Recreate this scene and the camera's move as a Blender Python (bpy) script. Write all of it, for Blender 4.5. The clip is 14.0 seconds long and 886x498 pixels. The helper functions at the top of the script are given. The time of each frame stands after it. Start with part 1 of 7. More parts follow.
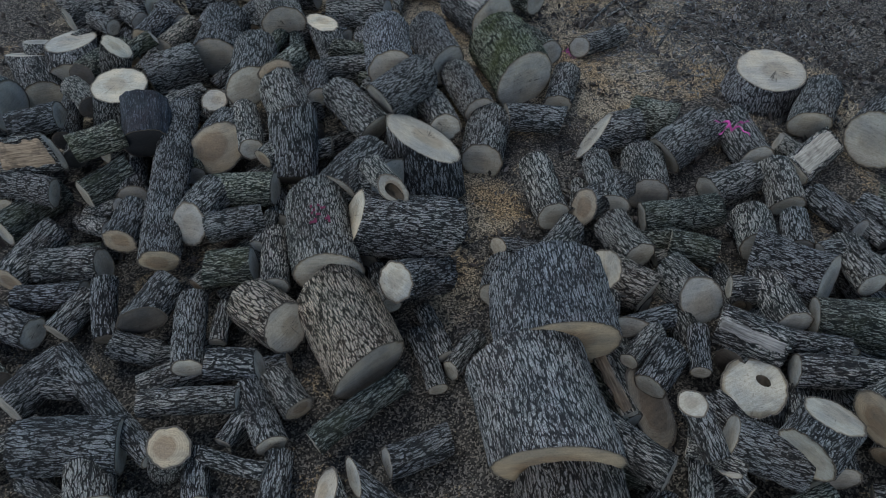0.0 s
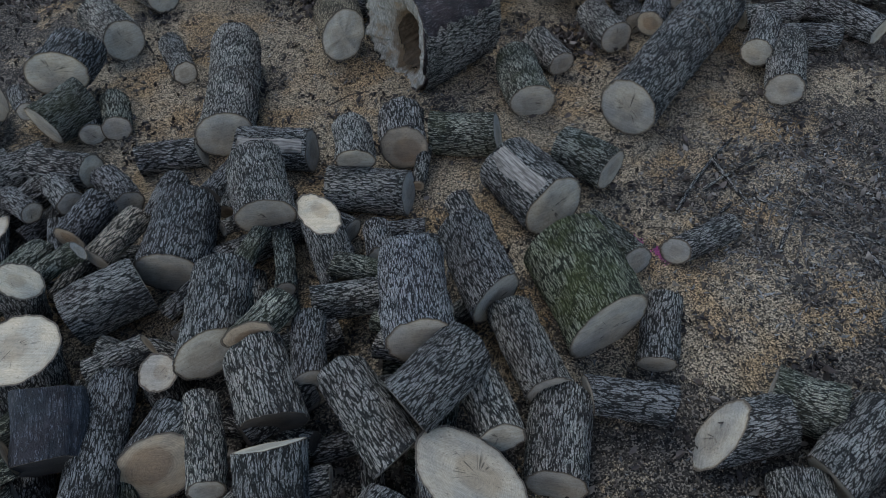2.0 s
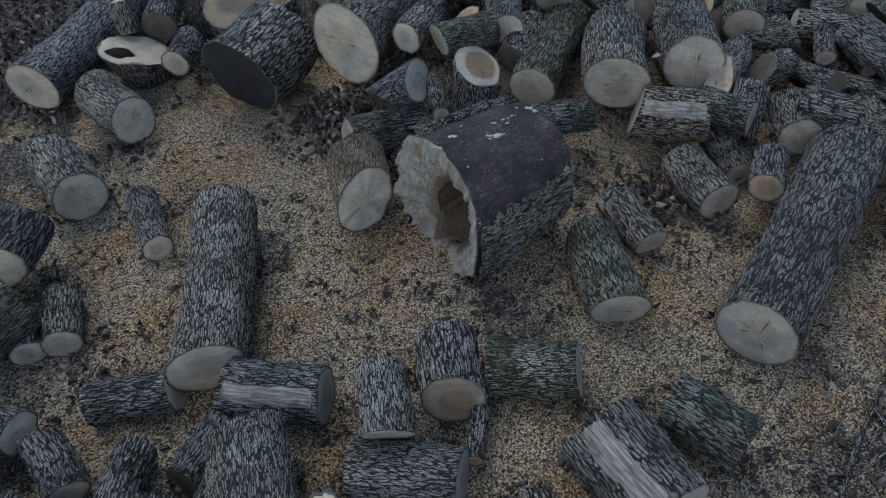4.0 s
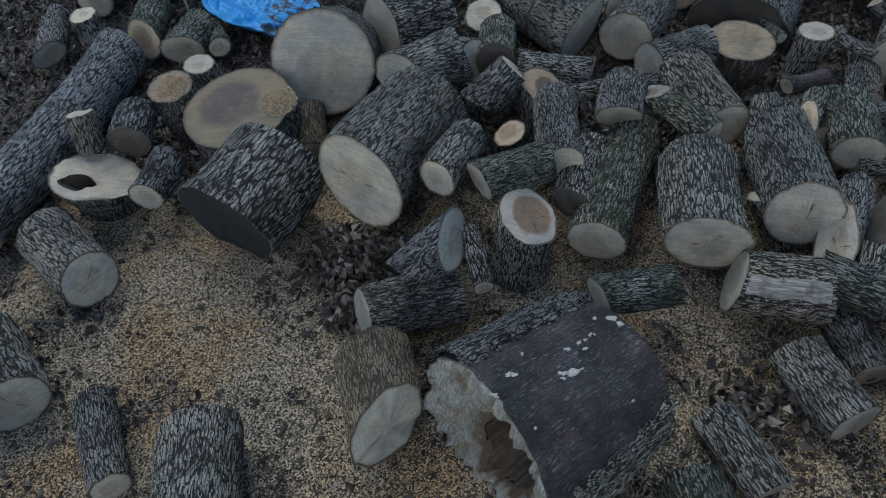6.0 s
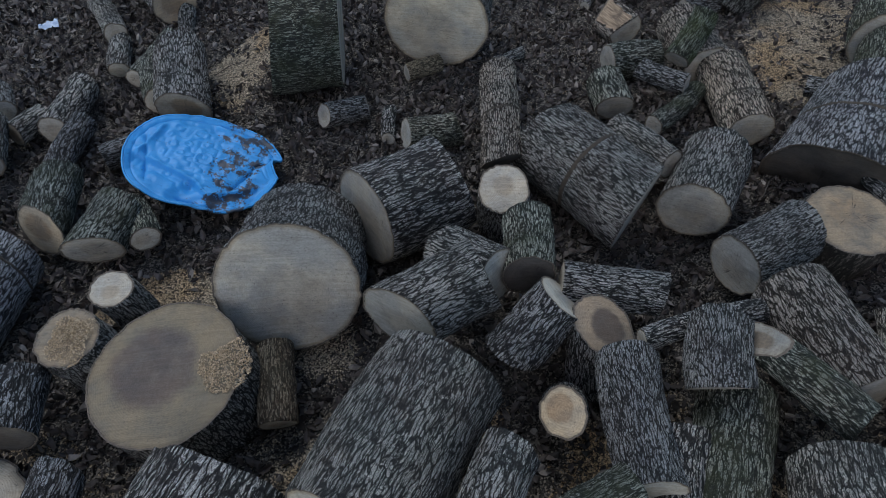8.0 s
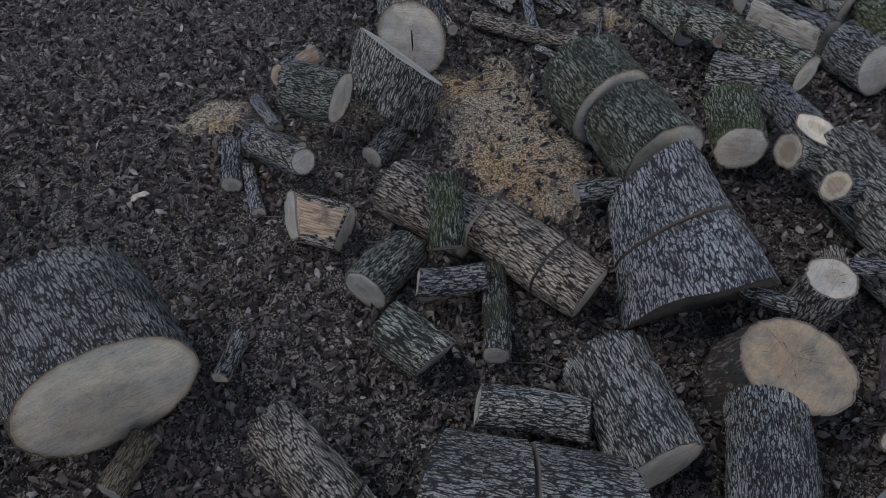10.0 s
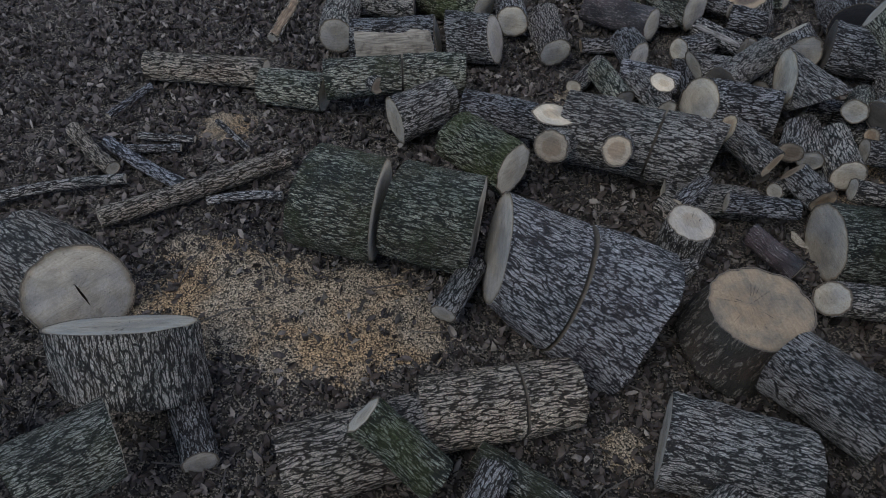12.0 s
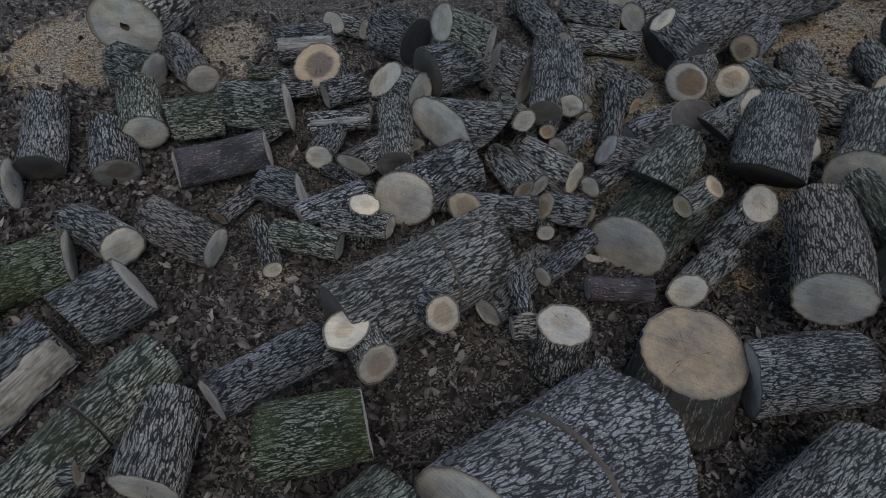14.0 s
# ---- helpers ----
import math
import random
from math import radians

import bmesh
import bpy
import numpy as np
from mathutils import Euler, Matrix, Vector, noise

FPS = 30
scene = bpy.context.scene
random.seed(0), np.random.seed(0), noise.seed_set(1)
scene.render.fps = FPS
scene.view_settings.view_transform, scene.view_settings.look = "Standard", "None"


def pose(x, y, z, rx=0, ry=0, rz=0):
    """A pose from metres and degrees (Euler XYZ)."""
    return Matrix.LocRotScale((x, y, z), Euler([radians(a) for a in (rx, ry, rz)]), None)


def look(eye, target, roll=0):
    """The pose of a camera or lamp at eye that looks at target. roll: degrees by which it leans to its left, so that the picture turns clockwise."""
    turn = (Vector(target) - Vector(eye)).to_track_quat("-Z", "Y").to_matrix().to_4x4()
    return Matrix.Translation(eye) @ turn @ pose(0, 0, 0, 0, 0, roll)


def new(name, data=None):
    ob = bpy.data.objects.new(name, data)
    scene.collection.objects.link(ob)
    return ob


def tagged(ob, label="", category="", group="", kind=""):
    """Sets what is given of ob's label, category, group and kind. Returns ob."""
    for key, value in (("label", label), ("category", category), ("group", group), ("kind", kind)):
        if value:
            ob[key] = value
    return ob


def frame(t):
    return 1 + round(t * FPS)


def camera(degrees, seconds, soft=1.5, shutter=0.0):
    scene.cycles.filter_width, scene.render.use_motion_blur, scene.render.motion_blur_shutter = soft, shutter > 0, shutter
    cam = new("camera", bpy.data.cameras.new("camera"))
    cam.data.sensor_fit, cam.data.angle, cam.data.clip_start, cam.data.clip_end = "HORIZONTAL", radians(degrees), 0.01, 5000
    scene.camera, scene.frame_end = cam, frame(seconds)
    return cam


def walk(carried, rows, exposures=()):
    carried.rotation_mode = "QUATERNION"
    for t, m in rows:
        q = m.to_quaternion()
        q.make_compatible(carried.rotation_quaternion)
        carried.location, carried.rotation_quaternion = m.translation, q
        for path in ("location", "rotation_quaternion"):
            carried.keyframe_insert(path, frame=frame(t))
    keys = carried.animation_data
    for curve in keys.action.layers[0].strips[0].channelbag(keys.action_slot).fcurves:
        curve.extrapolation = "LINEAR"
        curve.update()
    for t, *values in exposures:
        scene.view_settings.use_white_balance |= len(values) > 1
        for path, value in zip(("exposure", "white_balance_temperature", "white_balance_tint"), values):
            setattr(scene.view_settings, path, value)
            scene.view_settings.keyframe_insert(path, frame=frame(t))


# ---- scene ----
cam = camera(64.3, 14.0, soft=0.55)
EXPOSURES = [(0.0, 1.4, 6150, 4), (2.0, 1.42, 6150, 6), (3.2, 1.43, 6150, 8), (5.3, 1.4, 6100, 3), (7.0, 1.4, 6100, 3), (9.0, 1.4, 6350, 13), (11.5, 1.37, 6350, 12), (12.5, 1.33, 6450, 11), (14.0, 1.35, 6500, 10)]
METRES, EYE, TILT, LEAN, TURN = 11.2, 2.49, 0.0, 0.0, 0.0
ROWS = [
    (0.0, 0.0, 0.0, 0.0, -1.91, -47.28, 1.76),
    (0.5, -0.0, 0.0392, -0.0031, -1.81, -47.28, 1.72),
    (1.0, -0.0015, 0.0793, -0.0035, -1.75, -47.28, 1.68),
    (1.5, -0.006, 0.1187, -0.0036, -1.69, -47.32, 1.64),
    (2.0, -0.0121, 0.1598, -0.0033, -1.62, -47.38, 1.55),
    (2.5, -0.0178, 0.1986, -0.0031, -1.55, -47.45, 1.5),
    (3.0, -0.0241, 0.2329, -0.0031, -1.52, -47.49, 1.36),
    (5.5, -0.0362, 0.3711, -0.0036, -1.06, -47.77, 1.2),
    (6.0, -0.0418, 0.3979, -0.0057, -0.93, -47.78, 1.19),
    (6.5, -0.0455, 0.4268, -0.0079, -0.81, -47.82, 1.15),
    (7.0, -0.0481, 0.4585, -0.0089, -0.69, -47.82, 1.09),
    (7.5, -0.0499, 0.495, -0.0098, -1.08, -47.82, 1.1),
    (8.0, -0.052, 0.5363, -0.0092, -3.8, -47.93, 1.11),
    (8.5, -0.0526, 0.5791, -0.0109, -12.49, -47.92, 1.3),
    (9.0, -0.0524, 0.624, -0.0122, -22.79, -48.0, 1.33),
    (11.5, -0.021, 0.8171, -0.0122, -89.76, -48.94, 0.63),
    (12.0, -0.0034, 0.841, -0.0139, -102.65, -48.62, 0.47),
    (12.5, 0.0222, 0.8573, -0.0156, -118.45, -48.27, 0.47),
    (13.0, 0.0532, 0.8667, -0.0167, -134.71, -47.9, 0.38),
    (13.5, 0.0908, 0.8669, -0.0177, -150.27, -47.69, 0.33),
    (14.0, 0.1345, 0.8536, -0.017, -157.93, -47.9, 0.06),
]
walk(cam, [(t, pose(0, 0, EYE, TILT, LEAN, TURN) @ pose(METRES * x, METRES * y, METRES * z, 90 + pitch, roll, yaw)) for t, x, y, z, yaw, pitch, roll in ROWS], EXPOSURES)

# ---- light: a dull overcast sky, late in the day ----
world = bpy.data.worlds.new("overcast")
scene.world = world
world.use_nodes = True
wn = world.node_tree
sky = wn.nodes.new("ShaderNodeTexSky")
sky.sky_type, sky.sun_disc = "NISHITA", False
sky.sun_elevation, sky.sun_rotation = radians(38), radians(200)
sky.air_density, sky.dust_density, sky.ozone_density = 1.0, 1.0, 1.0
wn.links.new(sky.outputs["Color"], wn.nodes["Background"].inputs["Color"])
wn.nodes["Background"].inputs["Strength"].default_value = 0.06
sun = new("sun", bpy.data.lights.new("sun", "SUN"))
sun.data.energy, sun.data.angle, sun.data.color = 0.6, radians(40), (1.0, 0.98, 0.96)
sun.matrix_world = look((0, 0, 0), (0.35, -0.6, -1.0))


# ---- materials ----
class Nodes:
    """A short way to write a node material."""

    def __init__(self, name):
        self.m = bpy.data.materials.new(name)
        self.m.use_nodes = True
        self.t = self.m.node_tree
        self.b = self.t.nodes["Principled BSDF"]
        self.b.inputs["Specular IOR Level"].default_value = 0.3

    def add(self, kind, out=0, **values):
        n = self.t.nodes.new("ShaderNode" + kind)
        for key, v in values.items():
            key = key.replace("_", " ")
            for s in n.inputs:
                if s.name == key and s.enabled:
                    self.put(s, v)
                    break
            else:
                raise KeyError(key)
        return n.outputs[out]

    def put(self, socket, v):
        if isinstance(v, bpy.types.NodeSocket):
            self.t.links.new(v, socket)
        else:
            socket.default_value = (*v, 1.0) if isinstance(v, tuple) and len(v) == 3 and socket.type == "RGBA" else v

    def math(self, op, a, b=0.0, clamp=False):
        n = self.t.nodes.new("ShaderNodeMath")
        n.operation, n.use_clamp = op, clamp
        self.put(n.inputs[0], a), self.put(n.inputs[1], b)
        return n.outputs[0]

    def vec(self, op, a, b):
        n = self.t.nodes.new("ShaderNodeVectorMath")
        n.operation = op
        self.put(n.inputs[0], a), self.put(n.inputs[1], b)
        return n.outputs["Value" if op in ("LENGTH", "DOT_PRODUCT") else "Vector"]

    def mix(self, f, a, b, kind="MIX"):
        n = self.t.nodes.new("ShaderNodeMix")
        n.data_type, n.blend_type = "RGBA", kind
        self.put(n.inputs[0], f), self.put(n.inputs[6], a), self.put(n.inputs[7], b)
        return n.outputs[2]

    def step(self, x, lo, hi):
        n = self.t.nodes.new("ShaderNodeMapRange")
        n.interpolation_type = "SMOOTHSTEP"
        self.put(n.inputs[0], x)
        n.inputs[1].default_value, n.inputs[2].default_value = lo, hi
        return n.outputs[0]

    def noise(self, v, scale, detail=3.0, rough=0.55, warp=0.0):
        return self.add("TexNoise", Vector=v, Scale=scale, Detail=detail, Roughness=rough, Distortion=warp)

    def cells(self, v, scale, feature="F1", out="Distance", randomness=1.0):
        n = self.t.nodes.new("ShaderNodeTexVoronoi")
        n.feature = feature
        self.put(n.inputs["Vector"], v)
        n.inputs["Scale"].default_value = scale
        n.inputs["Randomness"].default_value = randomness
        return n.outputs[out]

    def local(self, scale=(1, 1, 1)):
        """Object coordinates, moved at random from thing to thing."""
        co = self.t.nodes.new("ShaderNodeTexCoord").outputs["Object"]
        rnd = self.t.nodes.new("ShaderNodeObjectInfo").outputs["Random"]
        off = self.math("MULTIPLY", rnd, 31.0)
        return self.vec("ADD", self.vec("MULTIPLY", co, scale), off), rnd, co

    def finish(self, colour, rough=0.85, height=None, depth=0.01, strength=1.0):
        self.put(self.b.inputs["Base Color"], colour)
        self.put(self.b.inputs["Roughness"], rough)
        if height is not None:
            n = self.t.nodes.new("ShaderNodeBump")
            n.inputs["Strength"].default_value, n.inputs["Distance"].default_value = strength, depth
            self.put(n.inputs["Height"], height)
            self.put(self.b.inputs["Normal"], n.outputs[0])
        return self.m


def bark_material(name, dark, mid, light, flakes=0.5, moss=0.0, moss_colour=(0.07, 0.1, 0.025), depth=0.016, net=1.0, soft=0.0):
    """Furrowed bark: a net of dark fissures, with painted-in shade, between long ridges, flaked crests, lichen or moss
    in patches.
    """
    k = Nodes(name)
    co = k.t.nodes.new("ShaderNodeTexCoord").outputs["Object"]
    rnd = k.t.nodes.new("ShaderNodeObjectInfo").outputs["Random"]
    other = k.math("FRACT", k.math("MULTIPLY", rnd, 7.31))
    q = k.vec("ADD", co, k.math("MULTIPLY", rnd, 17.0))
    size = k.math("ADD", 0.85, k.math("MULTIPLY", other, 0.5))
    scaled = k.vec("MULTIPLY", k.vec("MULTIPLY", co, (1.0, 1.0, 0.15)), k.add("CombineXYZ", X=size, Y=size, Z=size))
    p = k.vec("ADD", scaled, k.math("MULTIPLY", rnd, 31.0))
    wob = k.vec("SUBTRACT", k.add("TexNoise", 1, Vector=q, Scale=14.0, Detail=2.0), (0.5, 0.5, 0.5))
    rag = k.vec("SUBTRACT", k.add("TexNoise", 1, Vector=q, Scale=75.0, Detail=3.0, Roughness=0.7), (0.5, 0.5, 0.5))
    pw = k.vec("ADD", p, k.vec("ADD", k.vec("MULTIPLY", wob, (0.022, 0.022, 0.012)), k.vec("MULTIPLY", rag, (0.0095, 0.0095, 0.006))))
    wide = k.cells(pw, 80.0 * net, "DISTANCE_TO_EDGE")
    thin = k.cells(k.vec("ADD", pw, (2.7, 4.1, 6.6)), 260.0 * net, "DISTANCE_TO_EDGE")
    grain = k.noise(q, 330.0, 3.0, 0.7)
    flake = k.noise(k.vec("ADD", k.vec("MULTIPLY", pw, (1.0, 1.0, 1.7)), (1.3, 5.1, 8.4)), 290.0 * net, 4.0, 0.8)
    patch = k.noise(q, 8.0, 4.0, 0.65)
    tint = k.noise(k.vec("ADD", q, (3.0, 9.0, 1.0)), 4.5, 4.0, 0.65)
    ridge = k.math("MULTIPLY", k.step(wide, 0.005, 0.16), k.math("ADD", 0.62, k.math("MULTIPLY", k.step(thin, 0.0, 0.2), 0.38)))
    crest = k.math("ADD", k.math("MULTIPLY", ridge, 0.48), k.math("MULTIPLY", k.step(flake, 0.25, 0.75), 0.52))
    crest = k.math("ADD", crest, k.math("MULTIPLY", k.math("SUBTRACT", patch, 0.5), 0.6))
    pale = k.step(crest, 0.72 - 0.2 * flakes, 0.86 - 0.2 * flakes)
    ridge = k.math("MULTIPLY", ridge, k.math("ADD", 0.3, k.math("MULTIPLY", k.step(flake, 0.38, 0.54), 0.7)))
    body = k.mix(k.step(tint, 0.38, 0.62), k.mix(1.0, mid, (1.14, 0.98, 0.88), "MULTIPLY"), k.mix(1.0, mid, (0.88, 1.0, 0.93), "MULTIPLY"))
    body = k.mix(1.0, body, k.mix(k.step(patch, 0.34, 0.66), (0.55, 0.55, 0.56), (1.2, 1.2, 1.18)), "MULTIPLY")
    # fissures: dark bark plus the occlusion that bump lacks, both as colour
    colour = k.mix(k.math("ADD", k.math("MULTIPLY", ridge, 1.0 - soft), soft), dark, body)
    colour = k.mix(pale, colour, light)
    if moss:
        green = k.step(k.noise(q, 5.5, 4.0, 0.65), 0.62 - 0.3 * moss, 0.72 - 0.1 * moss)
        colour = k.mix(k.math("MULTIPLY", green, k.math("ADD", 0.2, k.math("MULTIPLY", grain, 0.8), True)), colour, k.mix(ridge, k.mix(0.6, moss_colour, (0.01, 0.012, 0.006)), moss_colour))
    colour = k.mix(1.0, colour, k.mix(k.step(grain, 0.34, 0.66), (0.45, 0.45, 0.45), (1.6, 1.6, 1.6)), "MULTIPLY")
    colour = k.mix(1.0, colour, k.mix(rnd, (0.74, 0.76, 0.8), (1.2, 1.16, 1.08)), "MULTIPLY")
    height = k.math("ADD", k.math("ADD", ridge, k.math("MULTIPLY", pale, 0.2)), k.math("MULTIPLY", grain, 0.15))
    return k.finish(colour, 0.84, height, depth, 1.0)


def cut_material(name, sap, heart, edge, heart_size=0.5, contrast=0.35, dirt=0.3):
    """A sawn end: sapwood, heartwood, growth rings, saw marks, drying cracks, dirt."""
    k = Nodes(name)
    p, rnd, co = k.local()
    uv = k.t.nodes.new("ShaderNodeTexCoord").outputs["UV"]
    reach = k.vec("LENGTH", uv, (0, 0, 0))
    warp = k.noise(p, 9.0, 3.0)
    drift = k.t.nodes.new("ShaderNodeCombineXYZ")
    k.put(drift.inputs[0], k.math("MULTIPLY", k.math("SUBTRACT", rnd, 0.5), 0.36))
    k.put(drift.inputs[1], k.math("MULTIPLY", k.math("SUBTRACT", k.math("FRACT", k.math("MULTIPLY", rnd, 9.7)), 0.5), 0.36))
    middle = k.vec("ADD", uv, drift.outputs[0])
    reach2 = k.math("ADD", k.vec("LENGTH", middle, (0, 0, 0)), k.math("MULTIPLY", k.math("SUBTRACT", warp, 0.5), 0.32))
    core = k.math("SUBTRACT", 1.0, k.step(reach2, heart_size - 0.1, heart_size + 0.1))
    flat = k.vec("MULTIPLY", co, (1, 1, 0))
    ring_at = k.math("ADD", k.vec("LENGTH", flat, (0, 0, 0)), k.math("MULTIPLY", warp, 0.05))
    rings = k.math("SINE", k.math("MULTIPLY", ring_at, 900.0))
    rings = k.math("ADD", 0.5, k.math("MULTIPLY", rings, 0.5))
    saw = k.noise(k.vec("MULTIPLY", k.vec("ADD", p, k.vec("MULTIPLY", k.add("TexNoise", 1, Vector=p, Scale=5.0, Detail=1.0), (0.05, 0.05, 0.05))), (7.0, 120.0, 7.0)), 1.0, 3.0, 0.7)
    blot = k.noise(p, 16.0, 4.0, 0.62)
    speck = k.noise(p, 120.0, 3.0, 0.6)
    colour = k.mix(core, sap, heart)
    colour = k.mix(k.step(reach, 0.93, 0.99), colour, edge)
    colour = k.mix(k.math("MULTIPLY", rings, contrast * 0.5), colour, k.mix(0.5, heart, (0.05, 0.04, 0.03)))
    colour = k.mix(k.math("MULTIPLY", k.step(blot, 0.42, 0.7), dirt), colour, (0.15, 0.135, 0.115))
    colour = k.mix(k.math("MULTIPLY", k.step(k.noise(p, 90.0, 3.0, 0.7), 0.6, 0.68), 0.5), colour, (0.1, 0.085, 0.07))
    cast = k.noise(k.vec("ADD", p, (7.0, 2.0, 5.0)), 6.0, 3.0, 0.6)
    colour = k.mix(1.0, colour, k.mix(k.step(cast, 0.32, 0.68), (0.8, 0.83, 0.86), (1.16, 1.1, 1.0)), "MULTIPLY")
    tone = k.math("ADD", k.math("MULTIPLY", saw, 0.5), k.math("MULTIPLY", speck, 0.5))
    colour = k.mix(1.0, colour, k.mix(k.step(tone, 0.3, 0.7), (0.8, 0.79, 0.78), (1.17, 1.17, 1.18)), "MULTIPLY")
    colour = k.mix(1.0, colour, k.mix(rnd, (0.8, 0.8, 0.82), (1.15, 1.14, 1.1)), "MULTIPLY")
    norm = k.t.nodes.new("ShaderNodeVectorMath")
    norm.operation = "NORMALIZE"
    k.put(norm.inputs[0], middle)
    spoke = k.noise(k.vec("ADD", k.vec("MULTIPLY", norm.outputs[0], (1.6, 1.6, 1.6)), k.math("MULTIPLY", rnd, 50.0)), 1.0, 1.0, 0.4)
    near = k.math("ABSOLUTE", k.math("SUBTRACT", spoke, 0.5))
    crack = k.math("MULTIPLY", k.math("SUBTRACT", 1.0, k.step(near, 0.006, 0.016)), k.math("SUBTRACT", 1.0, k.step(reach2, 0.3, 0.75)))
    crack = k.math("MULTIPLY", crack, k.step(k.noise(p, 35.0, 2.0), 0.4, 0.6))
    crack = k.math("MULTIPLY", crack, k.step(k.math("FRACT", k.math("MULTIPLY", rnd, 5.7)), 0.55, 0.75))
    colour = k.mix(k.math("MULTIPLY", crack, 0.85), colour, (0.03, 0.025, 0.02))
    height = k.math("ADD", k.math("MULTIPLY", tone, 0.6), k.math("MULTIPLY", rings, 0.12))
    return k.finish(colour, 0.78, height, 0.004, 0.7)


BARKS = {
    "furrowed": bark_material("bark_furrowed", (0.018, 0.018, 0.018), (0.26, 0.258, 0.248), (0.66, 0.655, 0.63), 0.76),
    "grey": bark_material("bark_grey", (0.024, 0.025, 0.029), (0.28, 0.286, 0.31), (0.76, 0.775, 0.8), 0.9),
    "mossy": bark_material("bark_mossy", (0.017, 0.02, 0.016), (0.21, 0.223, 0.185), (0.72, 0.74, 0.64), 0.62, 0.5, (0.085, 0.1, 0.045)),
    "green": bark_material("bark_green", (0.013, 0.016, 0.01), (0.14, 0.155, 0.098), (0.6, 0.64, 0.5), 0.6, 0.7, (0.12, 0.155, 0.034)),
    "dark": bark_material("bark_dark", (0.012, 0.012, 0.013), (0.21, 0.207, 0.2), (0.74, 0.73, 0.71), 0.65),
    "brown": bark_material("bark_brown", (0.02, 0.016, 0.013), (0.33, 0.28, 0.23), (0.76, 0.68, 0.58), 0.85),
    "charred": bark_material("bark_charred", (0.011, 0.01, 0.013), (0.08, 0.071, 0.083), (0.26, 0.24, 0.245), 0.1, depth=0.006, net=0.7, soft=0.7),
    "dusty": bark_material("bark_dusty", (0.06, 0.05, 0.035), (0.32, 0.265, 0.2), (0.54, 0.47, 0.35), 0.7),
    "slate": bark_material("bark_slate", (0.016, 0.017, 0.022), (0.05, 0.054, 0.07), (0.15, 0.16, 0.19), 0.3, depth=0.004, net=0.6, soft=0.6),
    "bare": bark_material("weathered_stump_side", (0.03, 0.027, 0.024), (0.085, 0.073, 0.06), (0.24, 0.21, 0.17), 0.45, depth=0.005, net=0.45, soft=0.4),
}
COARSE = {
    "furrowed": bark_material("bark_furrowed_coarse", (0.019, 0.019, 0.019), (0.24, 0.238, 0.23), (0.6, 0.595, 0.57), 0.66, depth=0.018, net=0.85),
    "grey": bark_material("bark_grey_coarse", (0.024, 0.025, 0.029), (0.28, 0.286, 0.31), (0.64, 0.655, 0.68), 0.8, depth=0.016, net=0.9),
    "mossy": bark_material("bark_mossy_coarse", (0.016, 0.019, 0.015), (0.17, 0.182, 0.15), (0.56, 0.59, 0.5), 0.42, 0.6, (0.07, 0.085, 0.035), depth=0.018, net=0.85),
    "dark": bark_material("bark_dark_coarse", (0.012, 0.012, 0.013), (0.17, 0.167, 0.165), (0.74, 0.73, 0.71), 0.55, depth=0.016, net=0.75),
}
CUTS = {
    "pale": cut_material("cut_pale", (0.42, 0.4, 0.355), (0.35, 0.325, 0.28), (0.3, 0.26, 0.2), 0.5, 0.3),
    "tan": cut_material("cut_tan", (0.42, 0.35, 0.26), (0.3, 0.225, 0.155), (0.3, 0.26, 0.2), 0.6, 0.5),
    "cream": cut_material("cut_cream", (0.52, 0.47, 0.385), (0.42, 0.36, 0.275), (0.42, 0.37, 0.29), 0.42, 0.4, 0.2),
    # shade of down-facing and hidden ends is put into this colour
    "dark": cut_material("cut_dark_shaded", (0.085, 0.078, 0.072), (0.065, 0.058, 0.052), (0.055, 0.05, 0.046), 0.5, 0.4),
    "black": cut_material("cut_black", (0.026, 0.028, 0.033), (0.02, 0.022, 0.026), (0.02, 0.02, 0.022), 0.5, 0.2, 0.0),
    "weathered": cut_material("cut_weathered", (0.3, 0.29, 0.255), (0.2, 0.165, 0.125), (0.25, 0.235, 0.2), 0.55, 0.2, 0.6),
    "ringed": cut_material("cut_ringed", (0.54, 0.5, 0.43), (0.27, 0.195, 0.135), (0.55, 0.5, 0.44), 0.68, 0.5, 0.1),
    "dusty": cut_material("cut_dusty", (0.3, 0.243, 0.17), (0.265, 0.205, 0.138), (0.23, 0.185, 0.132), 0.5, 0.1, 0.7),
    "stump": cut_material("cut_stump", (0.18, 0.152, 0.11), (0.1, 0.082, 0.074), (0.15, 0.125, 0.09), 0.58, 0.4, 0.35),
    "heart": cut_material("cut_heart", (0.38, 0.3, 0.21), (0.15, 0.118, 0.092), (0.3, 0.245, 0.18), 0.6, 0.35, 0.3),
}


